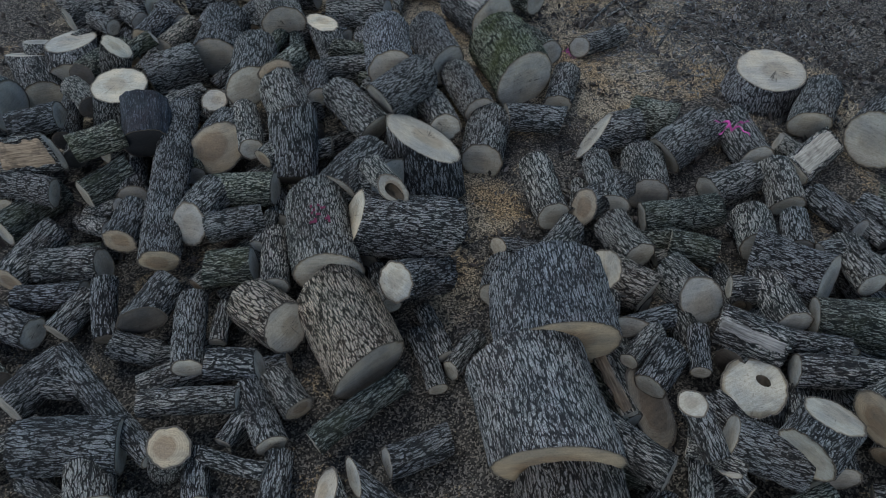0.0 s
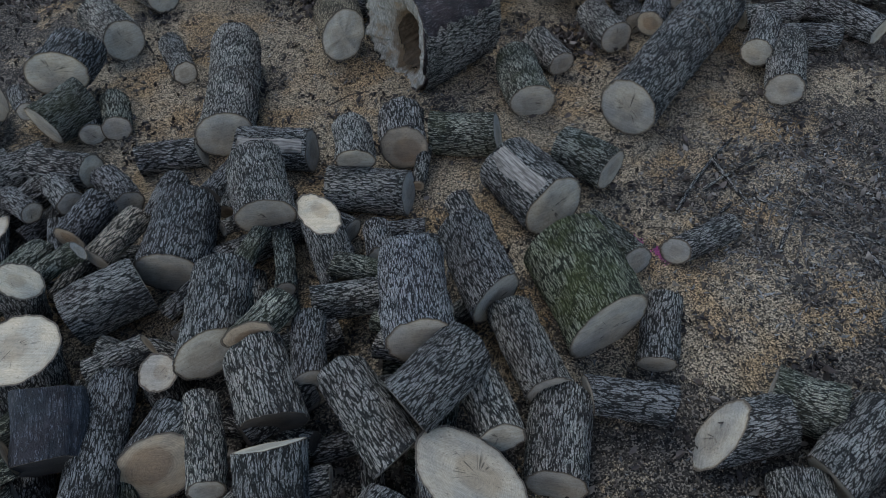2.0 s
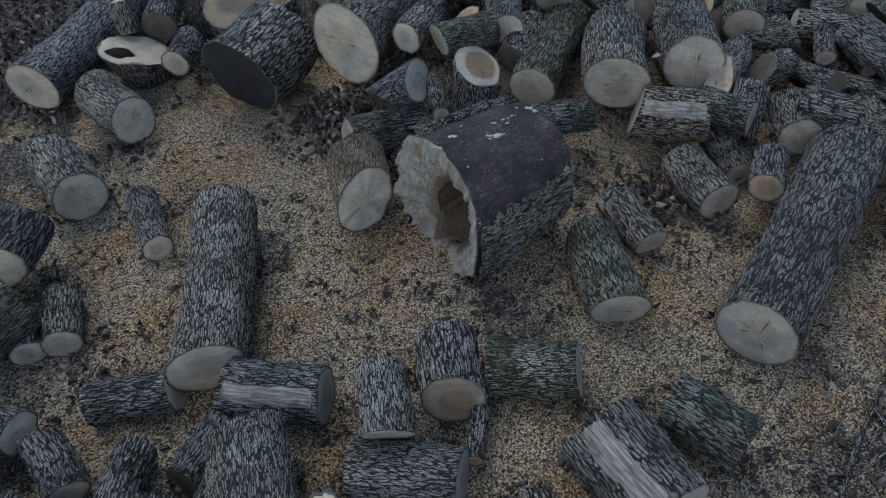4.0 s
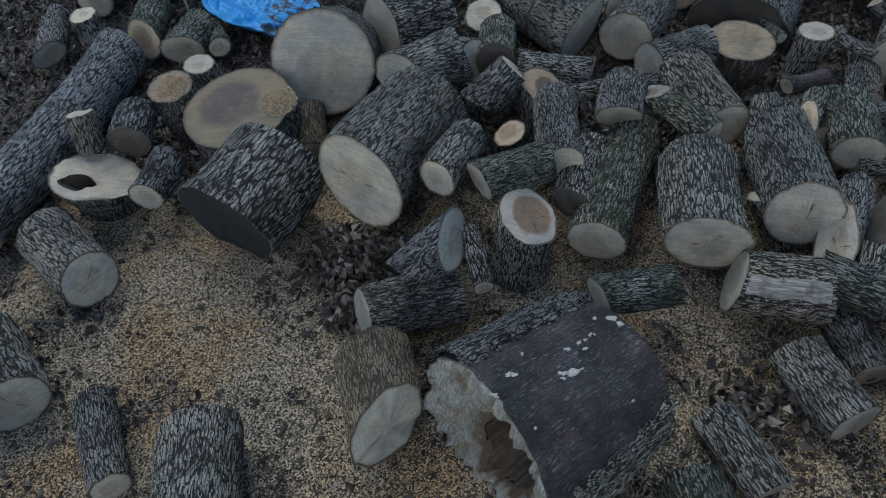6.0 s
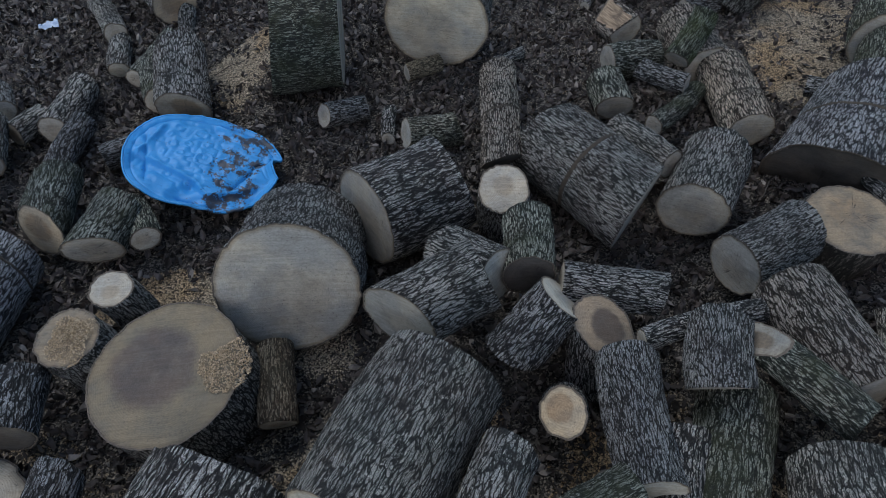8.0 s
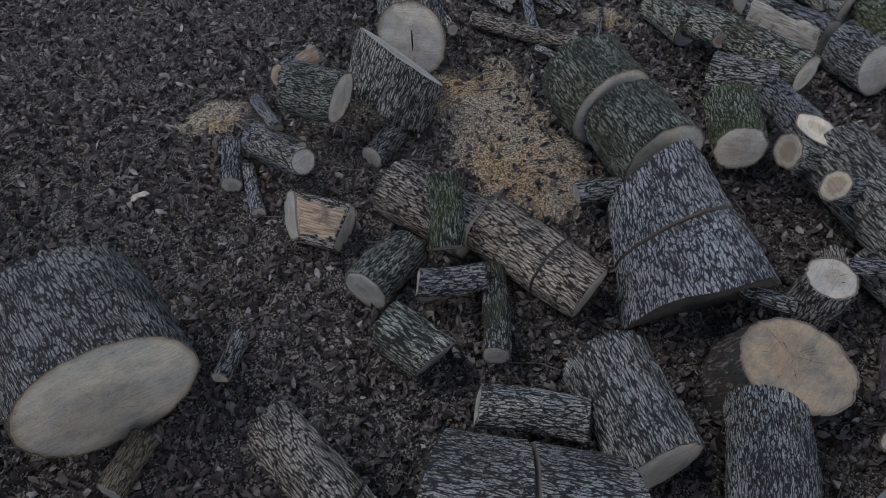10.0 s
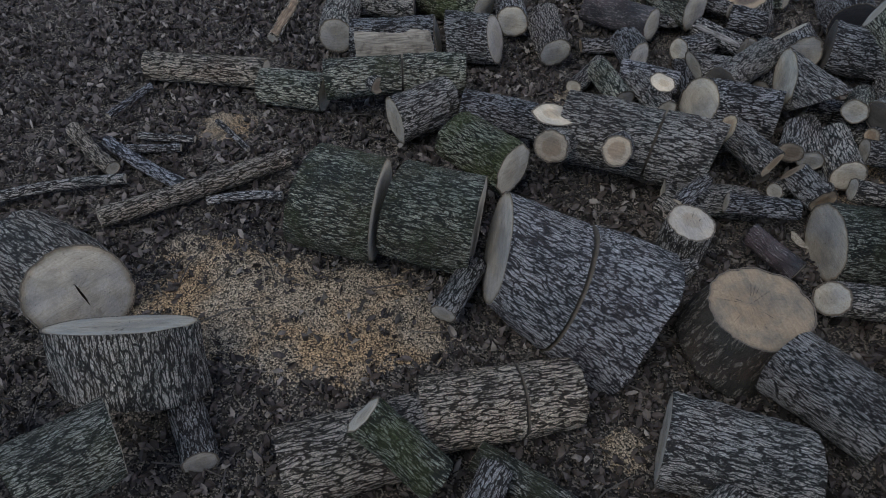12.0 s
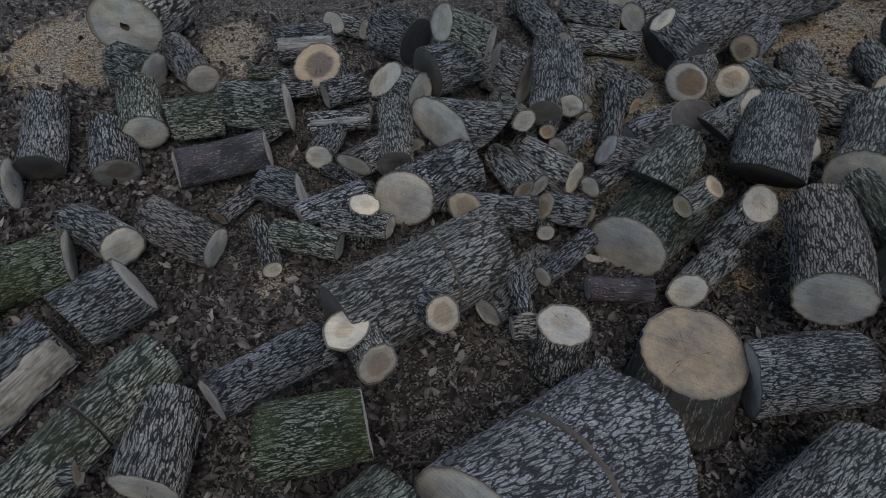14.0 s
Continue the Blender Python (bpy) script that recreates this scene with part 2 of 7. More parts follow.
def torn_material():
    """The ragged end of a hollow trunk: grey fibres, brown rot towards the hollow."""
    k = Nodes("torn_wood")
    p, rnd, co = k.local((1.0, 0.14, 0.5))
    reach = k.vec("LENGTH", k.t.nodes.new("ShaderNodeTexCoord").outputs["UV"], (0, 0, 0))
    fibre = k.noise(p, 150.0, 4.0, 0.7)
    blot = k.noise(co, 9.0, 4.0, 0.65)
    colour = k.mix(k.step(fibre, 0.3, 0.7), (0.2, 0.195, 0.17), (0.46, 0.455, 0.42))
    colour = k.mix(k.step(blot, 0.5, 0.66), colour, k.mix(fibre, (0.13, 0.1, 0.065), (0.42, 0.34, 0.24)))
    rot = k.math("SUBTRACT", 1.0, k.step(k.math("ADD", reach, k.math("MULTIPLY", k.math("SUBTRACT", blot, 0.5), 0.35)), 0.52, 0.66))
    colour = k.mix(rot, colour, k.mix(fibre, (0.05, 0.038, 0.025), (0.22, 0.16, 0.1)))
    return k.finish(colour, 0.88, k.math("ADD", fibre, k.math("MULTIPLY", blot, 0.6)), 0.014, 1.0)


CUTS["torn"] = torn_material()


def rim_material():
    k = Nodes("bark_rim")
    p, rnd, co = k.local()
    n = k.noise(p, 140.0, 3.0)
    return k.finish(k.mix(n, (0.05, 0.042, 0.034), (0.2, 0.165, 0.13)), 0.9, n, 0.004)


RIM = rim_material()


def plain(name, a, b, scale=40.0, rough=0.8, depth=0.003):
    k = Nodes(name)
    p, rnd, co = k.local()
    n = k.noise(p, scale, 4.0, 0.6)
    return k.finish(k.mix(n, a, b), rough, n, depth)




def split_material(name, a, b):
    """Torn wood with its grain along the log."""
    k = Nodes(name)
    p, rnd, co = k.local((1, 1, 0.08))
    n = k.noise(p, 130.0, 4.0, 0.65)
    w = k.noise(k.vec("ADD", co, rnd), 14.0, 4.0, 0.65)
    colour = k.mix(k.step(n, 0.3, 0.7), a, b)
    colour = k.mix(k.math("MULTIPLY", k.step(w, 0.5, 0.68), 0.75), colour, k.mix(0.6, a, (0.06, 0.05, 0.04)))
    return k.finish(colour, 0.8, n, 0.006)


SPLIT_PALE = split_material("split_wood_pale", (0.22, 0.195, 0.16), (0.5, 0.45, 0.37))
SPLIT_TAN = split_material("split_wood_tan", (0.13, 0.09, 0.06), (0.4, 0.3, 0.2))
STREAK = split_material("bare_streak", (0.1, 0.092, 0.085), (0.36, 0.34, 0.31))
HOLLOW_WOOD = plain("dark_hollow_wood", (0.02, 0.016, 0.012), (0.17, 0.13, 0.09), 30.0, depth=0.01)
KERF = plain("saw_cut_wood", (0.035, 0.03, 0.025), (0.17, 0.145, 0.115), 50.0)
PINK = plain("pink_tape", (0.55, 0.06, 0.3), (0.75, 0.14, 0.48), 30.0, 0.45)
PINK_PAINT = plain("pink_paint", (0.07, 0.035, 0.045), (0.38, 0.06, 0.14), 160.0)


def island(name, stops, rough=0.8, scale=60.0, depth=0.001):
    """Many loose pieces in one mesh, each of its own shade."""
    k = Nodes(name)
    r = k.t.nodes.new("ShaderNodeNewGeometry").outputs["Random Per Island"]
    ramp = k.t.nodes.new("ShaderNodeValToRGB")
    while len(ramp.color_ramp.elements) < len(stops):
        ramp.color_ramp.elements.new(0.5)
    for i, c in enumerate(stops):
        ramp.color_ramp.elements[i].position = i / (len(stops) - 1)
        ramp.color_ramp.elements[i].color = (*c, 1)
    k.put(ramp.inputs[0], r)
    n = k.noise(k.t.nodes.new("ShaderNodeTexCoord").outputs["Object"], scale, 3.0)
    return k.finish(k.mix(1.0, ramp.outputs[0], k.mix(n, (0.65, 0.65, 0.65), (1.3, 1.3, 1.3)), "MULTIPLY"), rough, n, depth)


LEAF = island("leaf_litter", [(0.016, 0.013, 0.012), (0.06, 0.048, 0.043), (0.12, 0.099, 0.088), (0.028, 0.024, 0.021), (0.085, 0.07, 0.062), (0.29, 0.26, 0.23)], 0.55)
CHIP = island("wood_chips", [(0.55, 0.42, 0.27), (0.38, 0.285, 0.175), (0.6, 0.475, 0.325), (0.24, 0.185, 0.12), (0.48, 0.35, 0.21)], 0.85)
MULCH = island("mulch", [(0.03, 0.026, 0.022), (0.09, 0.078, 0.066), (0.05, 0.043, 0.036), (0.2, 0.18, 0.155)], 0.85)
DEBRIS = island("bark_debris", [(0.014, 0.012, 0.012), (0.05, 0.042, 0.04), (0.025, 0.021, 0.02), (0.09, 0.078, 0.07)], 0.7)
SHRED = island("bark_shreds", [(0.02, 0.021, 0.024), (0.17, 0.175, 0.18), (0.045, 0.046, 0.05), (0.36, 0.36, 0.35), (0.03, 0.03, 0.033), (0.25, 0.235, 0.205)], 0.85)
PINK_SPRAY = island("painted_sawdust", [(0.42, 0.07, 0.27), (0.2, 0.06, 0.14), (0.55, 0.12, 0.36), (0.1, 0.05, 0.08)], 0.7)
TWIG = island("twigs", [(0.06, 0.052, 0.045), (0.13, 0.115, 0.1), (0.04, 0.034, 0.03), (0.2, 0.18, 0.16)], 0.85)


# ---- ground ----
SAW = []


def sawdust(x, y, rx, ry, turn):
    """A heap of sawdust: centre, half-lengths, and the turn of its longer side."""
    SAW.append((x, y, max(rx, 0.1), max(ry, 0.1), radians(turn)))


sawdust(0.23, 2.61, 0.17, 0.26, -4)
sawdust(0.03, 2.06, 0.15, 0.25, -3)
sawdust(1.12, 3.59, 0.37, 0.59, -5)
sawdust(2.30, 3.22, 0.19, 0.90, -4)
sawdust(-1.34, 2.17, 0.16, 0.07, -3)
sawdust(0.19, 2.59, 0.23, 0.27, -3)
sawdust(0.91, 3.61, 0.26, 0.36, -3)
sawdust(-1.80, 5.45, 0.34, 0.37, -4)
sawdust(-0.85, 5.58, 0.34, 0.46, -4)
sawdust(0.70, 5.39, 0.22, 0.52, -4)
sawdust(2.34, 5.20, 0.45, 0.29, -4)
sawdust(0.76, 4.25, 0.21, 0.25, -4)
sawdust(-1.40, 6.39, 0.70, 0.62, -4)
sawdust(-0.74, 5.41, 0.48, 0.54, -3)
sawdust(0.83, 5.42, 0.26, 0.34, -3)
sawdust(0.08, 5.28, 0.20, 0.22, -3)
sawdust(-1.57, 4.49, 0.20, 0.20, -3)
sawdust(0.24, 3.95, 0.15, 0.15, -2)
sawdust(0.73, 4.27, 0.14, 0.15, -2)
sawdust(0.77, 5.42, 0.36, 0.29, -2)
sawdust(0.48, 5.73, 0.18, 0.23, -2)
sawdust(-1.64, 6.35, 0.59, 0.39, -2)
sawdust(-1.93, 5.99, 0.34, 0.23, -1)
sawdust(-1.12, 6.59, 0.14, 0.26, -2)
sawdust(0.70, 5.89, 0.14, 0.14, -1)
sawdust(-1.58, 9.63, 0.18, 0.47, -14)
sawdust(1.83, 9.74, 0.30, 0.69, -15)
sawdust(1.73, 9.52, 0.25, 0.52, -25)
sawdust(-1.62, 9.73, 0.13, 0.59, -24)
sawdust(0.85, 10.97, 0.22, 0.15, -25)
sawdust(1.70, 9.56, 0.50, 0.30, -119)
sawdust(2.15, 9.97, 0.33, 0.17, -119)
sawdust(3.06, 9.91, 0.16, 0.14, -119)
sawdust(0.91, 8.58, 0.10, 0.13, -119)
sawdust(4.94, 7.00, 0.47, 0.48, -158)
sawdust(4.04, 6.58, 0.20, 0.40, -158)
sawdust(0.70, 5.23, 0.34, 0.49, -158)
sawdust(2.89, 8.08, 0.10, 0.16, -158)
sawdust(-1.68, 7.93, 0.35, 0.29, -2)
sawdust(-0.98, 7.62, 0.17, 0.16, -2)
sawdust(1.91, 2.34, 0.11, 0.35, -4)


GRID = np.random.RandomState(5).rand(128, 128)


def lattice(u, v, period=0, table=GRID):
    """Smooth value noise over u, v; repeats in u after the period."""
    i, j = np.floor(u).astype(int), np.floor(v).astype(int)
    f, g = u - i, v - j
    f, g = f * f * (3 - 2 * f), g * g * (3 - 2 * g)
    i0, i1 = (i % period, (i + 1) % period) if period else (i, i + 1)
    t = lambda a, b: table[a % 128, b % 128]
    return (t(i0, j) * (1 - f) + t(i1, j) * f) * (1 - g) + (t(i0, j + 1) * (1 - f) + t(i1, j + 1) * f) * g


def dust(x, y):
    """How much sawdust covers the ground, 0 to 1."""
    s = np.zeros_like(x)
    for cx, cy, rx, ry, a in SAW:
        dx, dy = x - cx, y - cy
        u, v = (dx * math.cos(a) + dy * math.sin(a)) / rx, (dy * math.cos(a) - dx * math.sin(a)) / ry
        s = np.maximum(s, 1.25 - np.sqrt(u * u + v * v))
    rough = lattice(x * 6, y * 6) * 0.5 + lattice(x * 17 + 9, y * 17) * 0.35
    grey = np.exp(-(((x - 2.0) / 0.85) ** 2 + ((y - 4.1) / 1.1) ** 2))
    s = s - 0.45 * grey
    base = (0.42 - 0.3 * grey) * np.exp(-((np.maximum(np.abs(x + 0.2) - 1.9, 0) / 0.5) ** 2) - (np.maximum(np.abs(y - 5.2) - 1.5, 0) / 0.5) ** 2) + np.where((y < 7.4) & (y > 1.0) & (x > -3) & (x < 2.2), 0.18, 0.0)
    return np.clip((np.maximum(s, base) + rough - 0.62) * 2.2, 0, 1)


def relief(x, y):
    d = dust(x, y)
    near = np.exp(-((x / 9) ** 2 + ((y - 6) / 10) ** 2) * 0.5)
    return near * (0.03 * (lattice(x * 1.3, y * 1.3) - 0.5) + 0.016 * (lattice(x * 7, y * 7) - 0.5) + 0.008 * (lattice(x * 21, y * 21) - 0.5)) + 0.012 * d - 0.006


def mesh(name, verts, faces, material, smooth=False):
    me = bpy.data.meshes.new(name)
    me.from_pydata(verts if isinstance(verts, list) else verts.tolist(), [], faces if isinstance(faces, list) else faces.tolist())
    me.materials.append(material)
    if smooth:
        me.polygons.foreach_set("use_smooth", [True] * len(me.polygons))
    return me


def ground_material():
    k = Nodes("ground_soil")
    co = k.t.nodes.new("ShaderNodeTexCoord").outputs["Object"]
    at = k.t.nodes.new("ShaderNodeAttribute")
    at.attribute_name = "sawdust"
    d = at.outputs["Fac"]
    bent = k.vec("ADD", co, k.vec("MULTIPLY", k.add("TexNoise", 1, Vector=co, Scale=60.0, Detail=2.0), (0.012, 0.012, 0.012)))
    grains = k.cells(bent, 150.0, "F1", "Color")
    edge = k.cells(bent, 150.0)
    grain_tone = k.step(k.vec("DOT_PRODUCT", grains, (0.5, 0.4, 0.1)), 0.12, 0.88)
    fine = k.noise(co, 260.0, 3.0, 0.7)
    mid = k.noise(co, 26.0, 5.0, 0.7)
    wide = k.noise(co, 2.2, 3.0, 0.6)
    crumb = k.noise(bent, 52.0, 3.0, 0.6, 0.6)
    tan = k.mix(grain_tone, (0.11, 0.09, 0.062), (0.76, 0.63, 0.455))
    tan = k.mix(k.step(wide, 0.45, 0.62), tan, k.mix(grain_tone, (0.11, 0.072, 0.04), (0.74, 0.53, 0.3)))
    tan = k.mix(k.math("MULTIPLY", k.step(mid, 0.55, 0.62), 0.85), tan, k.mix(grain_tone, (0.02, 0.018, 0.015), (0.2, 0.165, 0.13)))
    tan = k.mix(k.step(edge, 0.5, 0.75), tan, (0.03, 0.025, 0.02))
    soil = k.mix(grain_tone, (0.01, 0.009, 0.008), (0.115, 0.103, 0.09))
    soil = k.mix(k.math("MULTIPLY", k.step(grain_tone, 0.66, 0.74), 0.7), soil, (0.32, 0.28, 0.23))
    mask = k.step(k.math("ADD", d, k.math("ADD", k.math("MULTIPLY", k.math("SUBTRACT", mid, 0.5), 0.7), k.math("MULTIPLY", k.math("SUBTRACT", crumb, 0.5), 2.2))), 0.34, 0.58)
    colour = k.mix(mask, soil, tan)
    colour = k.mix(1.0, colour, k.mix(fine, (0.55, 0.55, 0.55), (1.4, 1.4, 1.4)), "MULTIPLY")
    height = k.math("ADD", k.math("MULTIPLY", k.math("SUBTRACT", 1.0, edge), 0.6), k.math("MULTIPLY", fine, 0.4))
    height = k.math("ADD", height, k.math("MULTIPLY", grain_tone, 0.6))
    return k.finish(colour, 0.92, height, 0.012, 1.0)


def build_ground():
    step = 0.045
    xs = np.arange(-4.5, 6.3, step)
    ys = np.arange(-0.6, 13.2, step)
    far = np.array([0.2, 0.6, 1.3, 2.6, 6, 14, 35, 90, 300])
    xs = np.concatenate([xs[0] - far[::-1], xs, xs[-1] + far])
    ys = np.concatenate([ys[0] - far[::-1], ys, ys[-1] + far])
    x, y = np.meshgrid(xs, ys)
    z = relief(x, y)
    nx, ny = len(xs), len(ys)
    i = np.arange(nx * ny).reshape(ny, nx)
    faces = np.stack([i[:-1, :-1], i[:-1, 1:], i[1:, 1:], i[1:, :-1]], -1).reshape(-1, 4)
    me = mesh("ground", np.stack([x, y, z], -1).reshape(-1, 3), faces, ground_material(), True)
    a = me.attributes.new("sawdust", "FLOAT", "POINT")
    a.data.foreach_set("value", dust(x, y).astype(np.float32).ravel())
    tagged(new("ground", me), "dark soil strewn with tan sawdust and wood chips", "ground", kind="structure")


build_ground()


# ---- logs ----
BARK_WORDS = {"furrowed": "furrowed grey-black", "grey": "pale blue-grey", "mossy": "green-tinged dark", "green": "moss-covered", "dark": "dark weathered",
              "brown": "brown flaking", "charred": "smooth blackened", "dusty": "sawdust-coated", "bare": "weathered bark-stripped", "slate": "smooth slate-dark"}
CUT_WORDS = {"pale": "greyish sawn end", "tan": "tan sawn end", "cream": "fresh cream sawn end", "dark": "dark sawn end with some painted shade", "black": "blackened sawn end",
             "ringed": "white-rimmed sawn end", "heart": "brown-hearted sawn end", "stump": "broad brown-hearted sawn top", "dusty": "sawdust-covered sawn end", "weathered": "torn grey weathered end", "torn": "ragged torn grey end"}
COUNT = [0]


def part(name, me, parent, label=""):
    ob = new(name, me)
    ob.parent = parent
    return tagged(ob, label)


HOLLOW = []


def log(a, b, r, cut="pale", bark="furrowed", face=None, kerfs=(), flare=1.0, hollow=0.0, hole=(0.0, 0.0, 1.0, 1.0), split=None, split_cut="", streak=None, paint=None, back=None, back_cut="", ragged=0.006, torn=0.0):
    """A sawn log from its nearer sawn end a to its other end b; face is the way the nearer end looks."""
    COUNT[0] += 1
    seed = COUNT[0]
    rs = np.random.RandomState(seed)
    va, vb = Vector(a), Vector(b)
    axis = va - vb
    length = axis.length
    axis.normalize()
    ref = Vector((0, 0, 1)) if abs(axis.z) < 0.9 else Vector((0, 1, 0))
    ex = ref.cross(axis).normalized()
    ey = axis.cross(ex)
    frame_of = Matrix((ex, ey, axis)).transposed().to_4x4()
    frame_of.translation = (va + vb) / 2
    thin = r < 0.036
    upright = abs(axis.z) > 0.72
    high = min(a[2], b[2]) - r > 0.08
    name = "branch" if thin else "upright_log" if upright else "trunk" if length > 0.7 else "split_log" if split is not None else "thick_log" if r > 0.12 else "short_log" if length < 3 * r else "thin_log" if r < 0.062 else "log"
    rest = "standing upright" if upright else "on the pile" if high else "on the ground"
    kind = {"upright_log": "log"}.get(name, name.replace("_", " "))
    thing = tagged(new(name), f"{BARK_WORDS[bark]} {kind} with {CUT_WORDS[cut]}, {rest}", "branch" if thin else "log", "sawn logs")
    thing.matrix_world = frame_of

    # the skin of bark
    nu = int(min(240 if torn else 84, max(14, 2 * math.pi * r / 0.0085)))
    nv = int(min(64, max(8, length / 0.014)))
    s = np.linspace(-1, 1, nv + 1)
    for k in kerfs:
        at = 1 - 2 * k
        w = 2 * (0.006 if r < 0.19 else 0.009) / length
        s = s[np.abs(s - at) > 2.2 * w]
        s = np.sort(np.concatenate([s, [at - 1.6 * w, at - w, at - 0.4 * w, at + 0.4 * w, at + w, at + 1.6 * w]]))
    rows_n = len(s)
    th = np.linspace(0, 2 * math.pi, nu, endpoint=False)
    T, S = np.meshgrid(th, s)
    table = np.random.RandomState(seed + 900).rand(128, 128)
    c1 = max(3, int(round(2 * math.pi * r / 0.03)))
    c2 = max(5, int(round(2 * math.pi * r / 0.014)))
    U = T / (2 * math.pi)
    along = (S + 1) / 2 * length
    lobes = lattice(U * 3, along * 1.2 + 3, 3, table) - 0.5
    lump = lattice(U * 6, along * 6 + 30, 6, table) - 0.5
    ridge = 1 - np.abs(2 * lattice(U * c1 + 0.5 * lump, along * 9 + 50, c1, table) - 1)
    fine = lattice(U * c2, along * 28 + 70, c2, table) - 0.5
    deep = {"charred": 0.35, "grey": 0.8, "dusty": 0.7}.get(bark, 1.0) * min(1.0, r / 0.08)
    R = r * (1 + 0.14 * lobes + 0.065 * lump) + deep * (0.008 * (ridge - 0.6) + 0.006 * fine)
    R = R * (1 + (flare - 1) * (1 - S) / 2 * (1 + 0.35 * lobes))
    for k in kerfs:
        at = 1 - 2 * k
        R = np.where(np.abs(S - at) < 2 * (0.0045 if r < 0.19 else 0.007) / length, R - min(0.03, 0.22 * r), R)
    bend = (rs.rand(2) - 0.5) * (0.06 * length if split is None and streak is None else 0.0)
    X = R * np.cos(T) + bend[0] * (1 - S * S)
    Y = R * np.sin(T) + bend[1] * (1 - S * S)
    n1 = frame_of.to_3x3().transposed() @ Vector(face) if face else Vector((rs.uniform(-0.1, 0.1), rs.uniform(-0.1, 0.1), 1))
    n2 = (rs.uniform(-0.18, 0.18), rs.uniform(-0.18, 0.18))
    sa = (-n1.x / n1.z, -n1.y / n1.z)
    if back:
        n3 = frame_of.to_3x3().transposed() @ Vector(back)
        n2 = (-n3.x / n3.z, -n3.y / n3.z)
    wob = ragged * (lattice(U * 5, U * 0 + seed, 5, table) - 0.5) + 0.6 * ragged * (lattice(U * 17, U * 0 + seed, 17, table) - 0.5)
    if torn:
        fray = lattice(U * 11, U * 0 + seed, 11, table) + 0.5 * lattice(U * 29, U * 0 + seed, 29, table) + 0.5 * lattice(U * 83, U * 0 + seed, 83, table) - 1.0
        wob = wob + torn * fray * (S > 0)
        X, Y = X * (1 + 0.12 * fray * np.clip(S, 0, 1) ** 6), Y * (1 + 0.12 * fray * np.clip(S, 0, 1) ** 6)
    if back:
        wob = wob * np.where(S > 0, 0.12, 1.0)
    za = length / 2 + sa[0] * X + sa[1] * Y
    zb = -length / 2 + n2[0] * X + n2[1] * Y
    Z = zb + (za - zb) * (S + 1) / 2 + wob * S * S

    def flatten(deg, keep):
        c, q = math.cos(radians(deg)), math.sin(radians(deg))
        over = X * c + Y * q - keep * r
        over = np.where(over > 0, over, 0)
        return X - over * c, Y - over * q

    if split is not None:
        X, Y = flatten(split, 0.5)
    if streak is not None:
        X, Y = flatten(streak, 0.9)
    rim = 1 - min(0.09, 0.006 / r)
    body = np.stack([X, Y, Z], -1).reshape(-1, 3)
    i = np.arange(rows_n * nu).reshape(rows_n, nu)
    j = np.roll(i, -1, 1)
    faces = np.stack([i[:-1], j[:-1], j[1:], i[1:]], -1).reshape(-1, 4)
    ends = []
    for row, up in ((rows_n - 1, True), (0, False)):
        inner = np.stack([X[row] * rim, Y[row] * rim, 0 * X[row]], -1)
        sl, off = (sa, length / 2) if up else (n2, -length / 2)
        inner[:, 2] = off + sl[0] * inner[:, 0] + sl[1] * inner[:, 1] + wob[row]
        base = rows_n * nu + (0 if up else nu)
        k = np.arange(nu) + base
        o = i[row]
        quad = np.stack([o, np.roll(o, -1), np.roll(k, -1), k], -1)
        faces = np.concatenate([faces, quad if up else quad[:, ::-1]])
        ends.append((inner, sl, off, up))
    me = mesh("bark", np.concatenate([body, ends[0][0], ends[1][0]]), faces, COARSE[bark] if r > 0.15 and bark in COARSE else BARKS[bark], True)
    me.materials.append(RIM)
    me.materials.append(KERF)
    mats = np.zeros(len(faces), int)
    for k in kerfs:
        w = 2 * (0.006 if r < 0.19 else 0.009) / length
        mid = np.repeat((s[:-1] + s[1:]) / 2, nu)
        mats[:len(mid)][np.abs(mid - 1 + 2 * k) < 1.05 * w] = 2
    mats[-2 * nu:] = 1
    me.polygons.foreach_set("material_index", mats)
    sm = np.ones(len(faces), bool)
    sm[-2 * nu:] = False
    me.polygons.foreach_set("use_smooth", sm)
    part("bark", me, thing)

    # the sawn ends
    for inner, sl, off, up in ends:
        rings = [1.0, 0.97, 0.8, 0.6, 0.4, 0.2]
        gap = hollow if up else 0.0
        if gap:
            rings = [1.0, 0.98, 0.94, 0.88, 0.8, 0.7, 0.6, 0.5, 0.4, 0.3, 0.2, 0.1, 0.0] if torn else [1.0, 0.97, 0.75, 0.5, 0.2, 0.0]
        core = inner * 0
        if gap:
            tear = 1 + 0.45 * (lattice(U[0] * 9, U[0] * 0 + seed + 4, 9, table) - 0.5)
            core[:, 0] = (hole[0] * r + inner[:, 0] * gap * hole[2]) * 1.0
            core[:, 1] = hole[1] * r + inner[:, 1] * gap * hole[3]
            core[:, :2] = np.array(hole[:2]) * r + (core[:, :2] - np.array(hole[:2]) * r) * tear[:, None]
        vs, uv = [], []
        for q in rings:
            v = core + (inner - core) * q
            v[:, 2] = off + sl[0] * v[:, 0] + sl[1] * v[:, 1] + (inner[:, 2] - off - sl[0] * inner[:, 0] - sl[1] * inner[:, 1]) * q
            v[:, 2] += (0.03 if gap else 0.0025) * (lattice(v[:, 0] * (18 if gap else 40) + 7, v[:, 1] * (18 if gap else 40) + 7, 0, table) - 0.5) * (1 if q < 1 else 0) - (0.0015 if q == 1.0 else 0)
